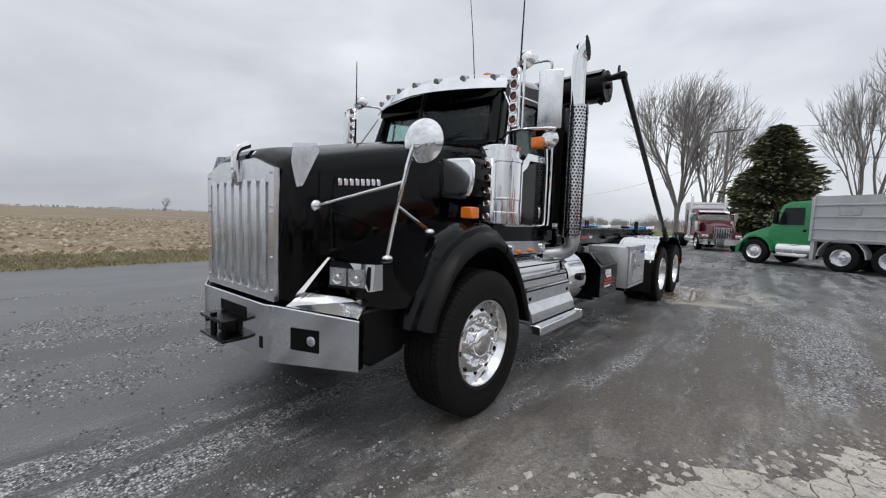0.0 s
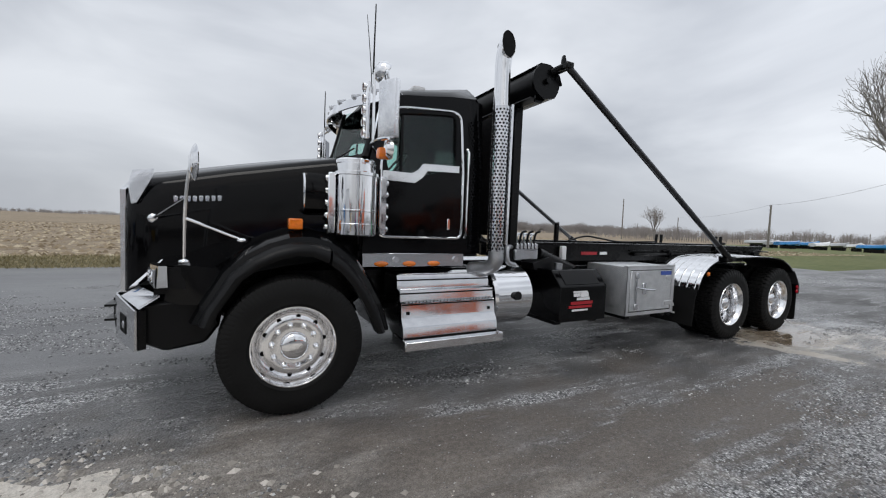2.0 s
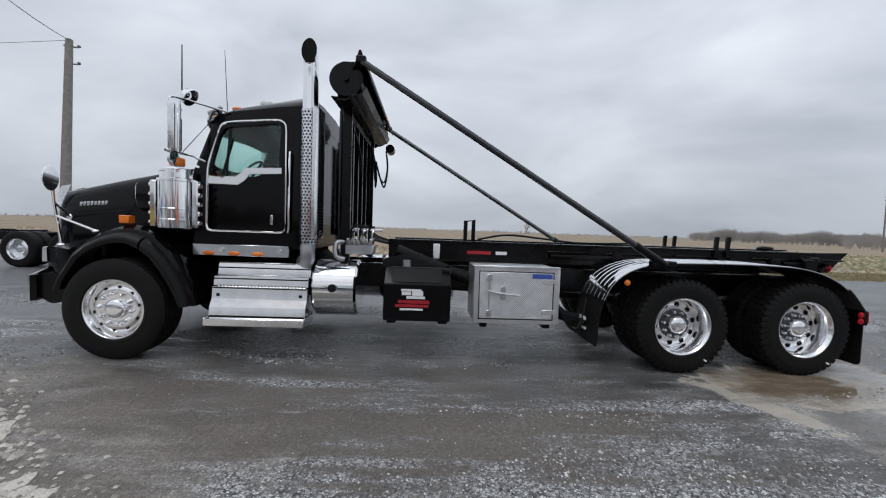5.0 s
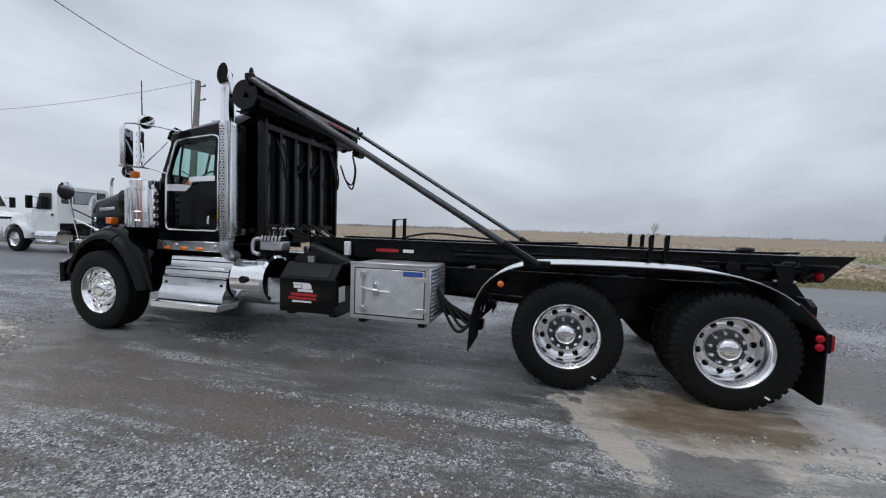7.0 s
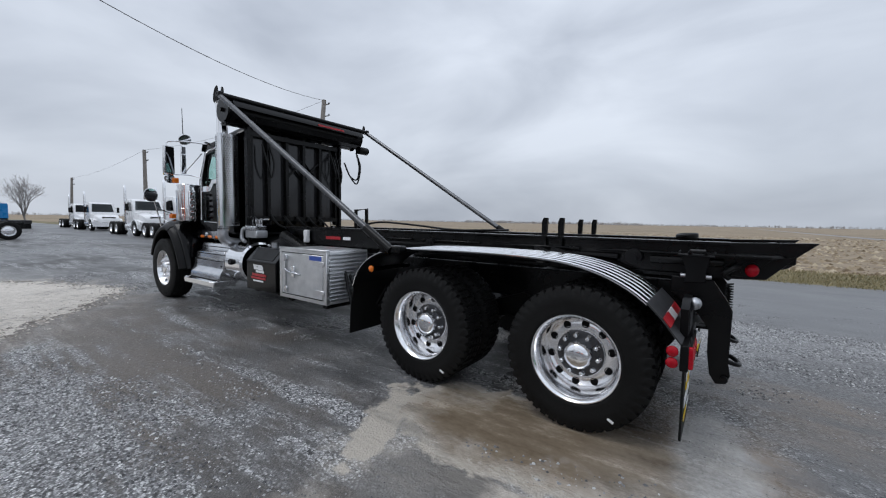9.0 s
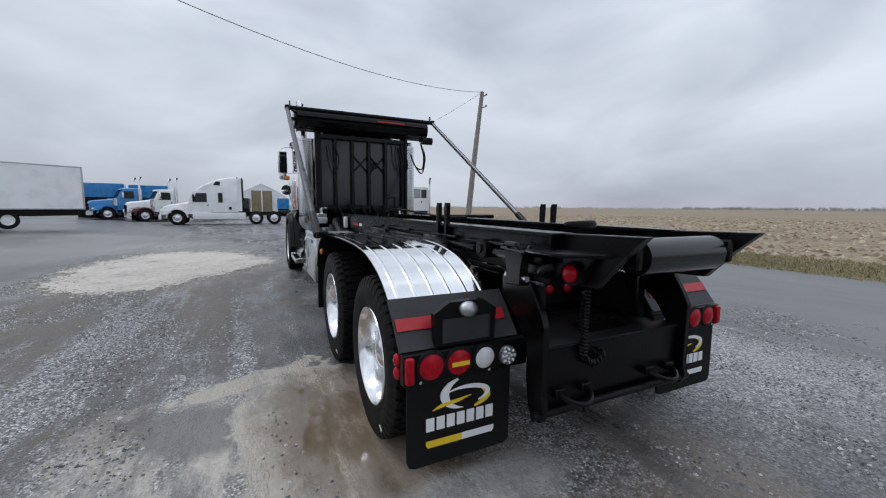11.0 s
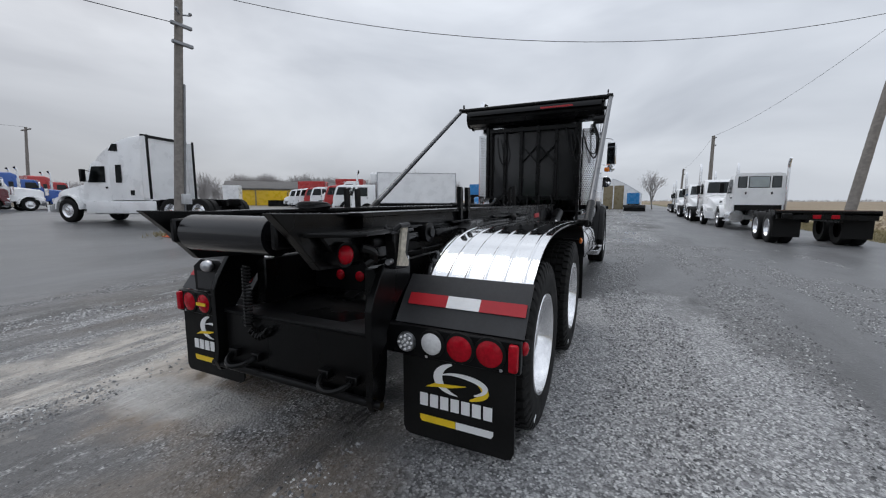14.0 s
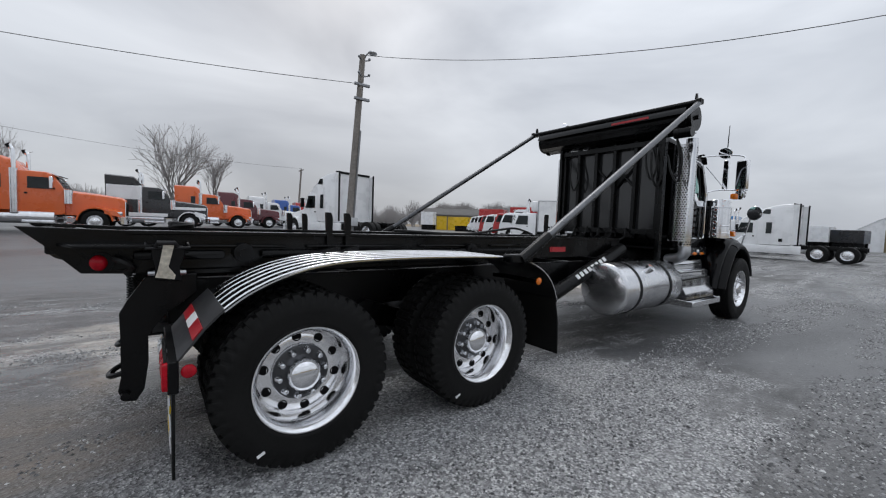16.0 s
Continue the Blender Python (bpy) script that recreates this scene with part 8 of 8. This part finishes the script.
far_band("far_trees", "low far belt of bare trees beyond the field", 25, 178, 780, 3, 6, 1900, 1)
far_band("far_woods", "far wood beyond the field", 98, 122, 620, 4, 7, 420, 2)
far_band("far_woods", "brown wood beyond the lawn", 34, 54.5, 330, 7, 10, 380, 3, 90)
far_band("far_woods", "bare wood behind the yard", 204, 236, 150, 9, 13, 330, 4, 110)
far_band("far_woods", "bare wood behind the tractors", 238, 300, 120, 5, 9, 260, 5, 90)
far_band("far_woods", "bare trees beyond the road", -62, 12, 150, 4, 7, 420, 6)
far_band("far_woods", "bare trees beyond the lawn", 8, 40, 170, 3.5, 6, 300, 7)


# blue-tarped boats and parked cars beyond the lawn
def boat(x, y, turn, ln, mat, label):
    t = holder("tarped_boat", label, "boat", "boats beyond the lawn")
    secs = []
    for u, w, z in ((-0.5, 0.05, 1.35), (-0.35, 0.6, 1.2), (0.0, 0.95, 1.1), (0.4, 0.95, 1.05), (0.5, 0.8, 1.0)):
        secs.append([(u * ln, -w * 0.4, 0.6), (u * ln, -w, z - 0.3), (u * ln, -w * 0.8, z + 0.1), (u * ln, 0, z + 0.2), (u * ln, w * 0.8, z + 0.1), (u * ln, w, z - 0.3), (u * ln, w * 0.4, 0.6)])
    part("hull", loft(B(), secs), mat, t)
    part("stand", box(B(), (-ln * 0.3, ln * 0.3), (-0.3, 0.3), (0, 0.62)), "black_steel", t)
    t.matrix_world = pose(x, y, 0, 0, 0, turn)


rng = random.Random(12)
for k in range(9):
    a = radians(12.5 + k * 1.3)
    d = 92 + rng.uniform(-6, 6)
    m = rng.choice(["bright_blue", "fleet_grey", "bright_blue", "fleet_grey", "fleet_white"])
    boat(d * math.cos(a), -3 + d * math.sin(a), rng.uniform(0, 180), rng.uniform(2.6, 4.2), m, {"bright_blue": "boat under a bright blue tarp", "fleet_white": "white boat on a stand", "fleet_grey": "grey boat on a stand", "fleet_black": "dark boat on a stand"}[m])
bm = bmesh.new()
for k in range(90):
    a = radians(13 + k * 0.26)
    d = 118 + rng.uniform(-4, 4)
    tube(bm, [(d * math.cos(a), d * math.sin(a), 0), (d * math.cos(a), d * math.sin(a), rng.uniform(2.0, 3.4))], rng.uniform(0.04, 0.08), 5)
tagged(part("boat_masts", bm, "pole_wood"), "pale upright masts and trunks beyond the lawn", "masts", kind="stuff")

# traffic cone at the pole
t = holder("traffic_cone", "orange traffic cone beside the pole", "cone")
part("base", box(B(), (-0.18, 0.18), (-0.18, 0.18), (0, 0.04), 0.01), "fleet_orange", t)
part("body", lathe(B(), [(0.14, 0), (0.03, 0.7), (0, 0.7)], (0, 0, 0), 1, 20), "fleet_orange", t).matrix_basis = Matrix.Rotation(radians(90), 4, "X")
part("collar", lathe(B(), [(0.105, 0.25), (0.08, 0.42), (0.075, 0.42)], (0, 0, 0), 1, 20), "white_vinyl", t).matrix_basis = Matrix.Rotation(radians(90), 4, "X")
t.location = (1.64, -12.62, ground_z(1.64, -12.62))

# ---- loose stones, straw, grass, cracked slab ----
def scatter(name, label, category, material, spots, size, flat=0.6, seed=1, lift=0.0):
    """Small angular lumps, each an irregular octahedron."""
    rng = random.Random(seed)
    vs, fs = [], []
    for x, y in spots:
        z = ground_z(x, y) + lift
        s = size[0] + (size[1] - size[0]) * rng.random() ** 2.2
        k = len(vs)
        a = rng.uniform(0, math.pi)
        ca, sa = math.cos(a), math.sin(a)
        for dx, dy, dz in ((1, 0, 0), (0, 1, 0), (-1, 0, 0), (0, -1, 0), (0, 0, 1)):
            u, v, w = (dx * rng.uniform(0.6, 1.1), dy * rng.uniform(0.5, 1.0), dz * rng.uniform(0.6, 1.1))
            vs.append((x + s * (u * ca - v * sa), y + s * (u * sa + v * ca), z + s * w * flat - (0 if dz else s * 0.1)))
        fs += [(k, k + 1, k + 4), (k + 1, k + 2, k + 4), (k + 2, k + 3, k + 4), (k + 3, k, k + 4)]
    me = bpy.data.meshes.new(name)
    me.from_pydata(vs, [], fs)
    me.materials.append(M[material] if isinstance(material, str) else material)
    return tagged(new(name, me), label, category, kind="stuff")


def island_mat(name, stops, rough=0.85):
    m, n, l, b = mat_new(name)
    g = n.new("ShaderNodeNewGeometry")
    l.new(ramp(n, l, g.outputs["Random Per Island"], stops), b.inputs["Base Color"])
    b.inputs["Roughness"].default_value = rough
    return m


M["stone"] = island_mat("loose_stone", [(0.0, (0.040, 0.040, 0.042)), (0.5, (0.17, 0.17, 0.174)), (0.85, (0.36, 0.36, 0.36)), (1.0, (0.66, 0.66, 0.65))], 0.45)
M["straw"] = island_mat("straw", [(0.0, (0.14, 0.10, 0.06)), (0.55, (0.33, 0.26, 0.17)), (1.0, (0.56, 0.48, 0.35))], 0.95)
M["blade"] = island_mat("grass_blade", [(0.0, (0.15, 0.13, 0.06)), (0.5, (0.30, 0.255, 0.135)), (1.0, (0.48, 0.41, 0.26))], 0.95)
rng = random.Random(4)


SLAB = [(-1.45, -1.45), (0.0, -2.35), (0.64, -2.94), (1.5, -3.5), (1.7, -4.3), (0.9, -5.3), (-1.5, -5.7), (-4.3, -5.0), (-4.8, -4.0), (-4.2, -2.8), (-3.2, -2.1)]


def inside(p, poly):
    x, y = p
    hit = False
    for (ax, ay), (bx, by) in zip(poly, poly[1:] + poly[:1]):
        if (ay > y) != (by > y) and x < ax + (y - ay) * (bx - ax) / (by - ay):
            hit = not hit
    return hit


def stony(x, y):
    """How thick the loose stone lies: windrows between the wheel tracks, an even cover right of the truck."""
    v = 1.15 * noise.noise(Vector((x * 0.24, y * 1.45, 3.0))) + 0.6 * noise.noise(Vector((x * 0.9, y * 2.6, 9.0))) + 0.35 * noise.noise(Vector((x * 4.5, y * 5.5, 6.0)))
    v -= 0.10 + 0.6 * (1 - ease((-y - 1.4) / 0.9)) * (1 if y < 1 and x > -0.6 else 0) - 0.2 * ease((-0.6 - x) / 1.0)
    v += 0.45 * math.exp(-((y + 3.3 - 0.25 * (x - 5)) / 0.45) ** 2) * ease((x - 2.5) / 2) * ease((7.5 - x) / 1.5)
    v += 0.22 * ease((x - 8.0) / 0.5) * ease((y + 1.6) / 0.8) * ease((3.0 - y) / 1.0) * ease((10.2 - x) / 0.8)
    if y > 1.0:
        v += 0.25 * ease((y - 1.0) / 0.8) - 0.7 * ease((y - 4.0) / 1.5)
    return v


def loose(n, x0, x1, y0, y1):
    out = []
    while len(out) < n:
        x, y = rng.uniform(x0, x1), rng.uniform(y0, y1)
        in_slab = inside((x, y), SLAB)
        in_pool = ((x - 7.15) / 1.2) ** 2 + ((y + 1.75) / 0.85) ** 2 < 1
        if stony(x, y) > rng.uniform(-0.02, 0.32) and not (in_slab and rng.random() < 0.97) and (not in_pool or rng.random() < 0.22):
            out.append((x, y))
    return out


scatter("gravel", "loose grey gravel on the yard", "gravel", "stone", loose(100000, -4.5, 12, -6.0, 6.5), (0.006, 0.022), 0.55, 2)
spots = []
while len(spots) < 45000:
    x, y = rng.uniform(-4.0, 11.5), rng.uniform(-5.2, 4.8)
    if not inside((x, y), SLAB) and ((x - 7.15) / 1.2) ** 2 + ((y + 1.75) / 0.85) ** 2 > 1:
        spots.append((x, y))
scatter("grit", "fine loose grit over the whole yard", "gravel", "stone", spots, (0.003, 0.011), 0.55, 21)
scatter("coarse_gravel", "scattered larger grey stones on the yard", "gravel", "stone", loose(8000, -4.5, 12, -6.0, 6.5), (0.012, 0.030), 0.55, 12)
spots = [(rng.uniform(-45, 60), FIELD_Y + 2.0 + 55 * rng.random() ** 1.7) for _ in range(26000)]
scatter("stubble", "broken straw and clods on the field", "stubble", "straw", spots, (0.05, 0.26), 0.55, 3)


def blades(name, label, n, region, h, seed):
    r = random.Random(seed)
    vs, fs = [], []
    for _ in range(n):
        x, y = region(r)
        z = ground_z(x, y)
        a = r.uniform(0, 2 * math.pi)
        hh, w = r.uniform(*h), r.uniform(0.006, 0.02)
        lx, ly = r.gauss(0, 0.35) * hh, r.gauss(0, 0.35) * hh
        k = len(vs)
        vs += [(x - w * math.cos(a), y - w * math.sin(a), z), (x + w * math.cos(a), y + w * math.sin(a), z), (x + lx, y + ly, z + hh)]
        fs.append((k, k + 1, k + 2))
    me = bpy.data.meshes.new(name)
    me.from_pydata(vs, [], fs)
    me.materials.append(M["blade"])
    return tagged(new(name, me), label, "grass", kind="stuff")


blades("verge_grass", "rough yellow-green grass on the verge", 52000, lambda r: (r.uniform(-26, 24), FIELD_Y + 2.4 * abs(r.gauss(0.1, 0.45)) + 0.25 * math.sin(r.uniform(0, 6.28))), (0.02, 0.08), 5)
blades("pole_grass", "tuft of grass round the pole foot", 700, lambda r: (1.13 + r.gauss(0, 0.38), -13.03 + r.gauss(0, 0.3)), (0.06, 0.2), 6)

# cracked concrete slab: each piece on its own, with open joints
def concrete_material():
    m, n, l, b = mat_new("worn_concrete")
    v = coords(n, l)
    grit, stain, slow = noise_tex(n, l, v, 90.0, 4.0, 0.7), noise_tex(n, l, v, 7.0, 7.0, 0.72), noise_tex(n, l, v, 1.3, 4.0, 0.6)
    col = ramp(n, l, mix(n, l, 0.5, grit, stain), [(0.36, (0.38, 0.345, 0.30)), (0.5, (0.60, 0.555, 0.495)), (0.64, (0.76, 0.71, 0.645))])
    dirt = ramp(n, l, mix(n, l, 0.6, slow, stain), [(0.52, (0.0, 0.0, 0.0)), (0.62, (0.75, 0.75, 0.75))])
    l.new(mix(n, l, dirt, col, ramp(n, l, grit, [(0.35, (0.09, 0.083, 0.075)), (0.65, (0.27, 0.255, 0.235))])), b.inputs["Base Color"])
    b.inputs["Roughness"].default_value = 0.8
    bump(n, l, mix(n, l, 0.5, grit, stain), b, 0.7, 0.02)
    return m


M["concrete"] = concrete_material()
slab = holder("concrete_slab", "old pale concrete slab crazed with cracks", "slab", kind="structure")
def clip_cell(poly, p, q):
    """Keeps the side of poly that lies nearer to p than to q."""
    mx, my, dx, dy = (p[0] + q[0]) / 2, (p[1] + q[1]) / 2, q[0] - p[0], q[1] - p[1]
    out = []
    for a, b in zip(poly, poly[1:] + poly[:1]):
        da, db = (a[0] - mx) * dx + (a[1] - my) * dy, (b[0] - mx) * dx + (b[1] - my) * dy
        if da <= 0:
            out.append(a)
        if da * db < 0:
            u = da / (da - db)
            out.append((a[0] + (b[0] - a[0]) * u, a[1] + (b[1] - a[1]) * u))
    return out


rng = random.Random(9)
seeds = []
tries = 0
while tries < 16000:
    tries += 1
    p = (rng.uniform(-6.2, 3.0), rng.uniform(-8.6, -1.0))
    if not inside(p, SLAB) and rng.random() < 0.2:
        continue
    gap = (0.085 if math.hypot(p[0] - 0.3, p[1] + 3.1) < 2.0 else 0.22) * rng.uniform(0.8, 2.0)
    if all(abs(p[0] - q[0]) > gap or math.hypot(p[0] - q[0], p[1] - q[1]) > gap for q in seeds):
        seeds.append(p)
cells = []
for p in seeds:
    if not inside((p[0] + 0.25 * noise.noise(Vector((p[0] * 2, p[1] * 2, 1))), p[1] + 0.25 * noise.noise(Vector((p[0] * 2, p[1] * 2, 5)))), SLAB):
        continue
    cell = [(p[0] - 0.5, p[1] - 0.5), (p[0] + 0.5, p[1] - 0.5), (p[0] + 0.5, p[1] + 0.5), (p[0] - 0.5, p[1] + 0.5)]
    for q in seeds:
        if q != p and abs(q[0] - p[0]) < 1.0 and abs(q[1] - p[1]) < 1.0:
            cell = clip_cell(cell, p, q)
    out = []
    for a, b in zip(cell, cell[1:] + cell[:1]):
        for f in (0.0, 0.2, 0.4, 0.6, 0.8):
            x, y = a[0] + (b[0] - a[0]) * f, a[1] + (b[1] - a[1]) * f
            x, y = x + 0.07 * noise.noise(Vector((x * 6, y * 6, 2.0))) + 0.02 * noise.noise(Vector((x * 23, y * 23, 3.0))), y + 0.07 * noise.noise(Vector((x * 6, y * 6, 8.0))) + 0.02 * noise.noise(Vector((x * 23, y * 23, 5.0)))
            d = math.hypot(x - p[0], y - p[1]) or 1
            sh = min(0.5, ((0.0025 if math.hypot(x - 0.3, y + 3.1) < 2.2 else 0.001) + 0.009 * abs(noise.noise(Vector((x * 3, y * 3, 4.0))))) / d)
            out.append((x + (p[0] - x) * sh, y + (p[1] - y) * sh))
    cells.append((math.hypot(p[0] - 0.3, p[1] + 2.9), p, out))
cells.sort(key=lambda q: q[0])
rest = B()
for num, (_, p, out) in enumerate(cells):
    z = ground_z(*p)
    bm = B() if num < 300 else rest
    top = z + 0.004 + rng.uniform(0, 0.002)
    lo, hi = [bm.verts.new((x, y, z - 0.01)) for x, y in out], [bm.verts.new((x, y, top)) for x, y in out]
    bm.faces.new(hi)
    for k in range(len(out)):
        j2 = (k + 1) % len(out)
        bm.faces.new((lo[k], lo[j2], hi[j2], hi[k]))
    if num < 300:
        part("slab_piece", bm, "concrete", slab, smooth=False)
part("slab_remainder", rest, "concrete", slab, smooth=False)["kind"] = "stuff"

# broken crumbs along the slab's edge
M["crumb"] = island_mat("concrete_crumb", [(0.0, (0.16, 0.145, 0.125)), (0.6, (0.42, 0.385, 0.34)), (1.0, (0.68, 0.63, 0.57))], 0.85)
spots = []
for (ax, ay), (bx, by) in zip(SLAB, SLAB[1:] + SLAB[:1]):
    for _ in range(int(math.hypot(bx - ax, by - ay) * 190)):
        u = rng.random()
        spots.append((ax + (bx - ax) * u + rng.gauss(0, 0.16), ay + (by - ay) * u + rng.gauss(0, 0.16)))
scatter("slab_crumbs", "pale concrete crumbs along the broken slab edge", "rubble", "crumb", spots, (0.008, 0.045), 0.45, 33, 0.004)
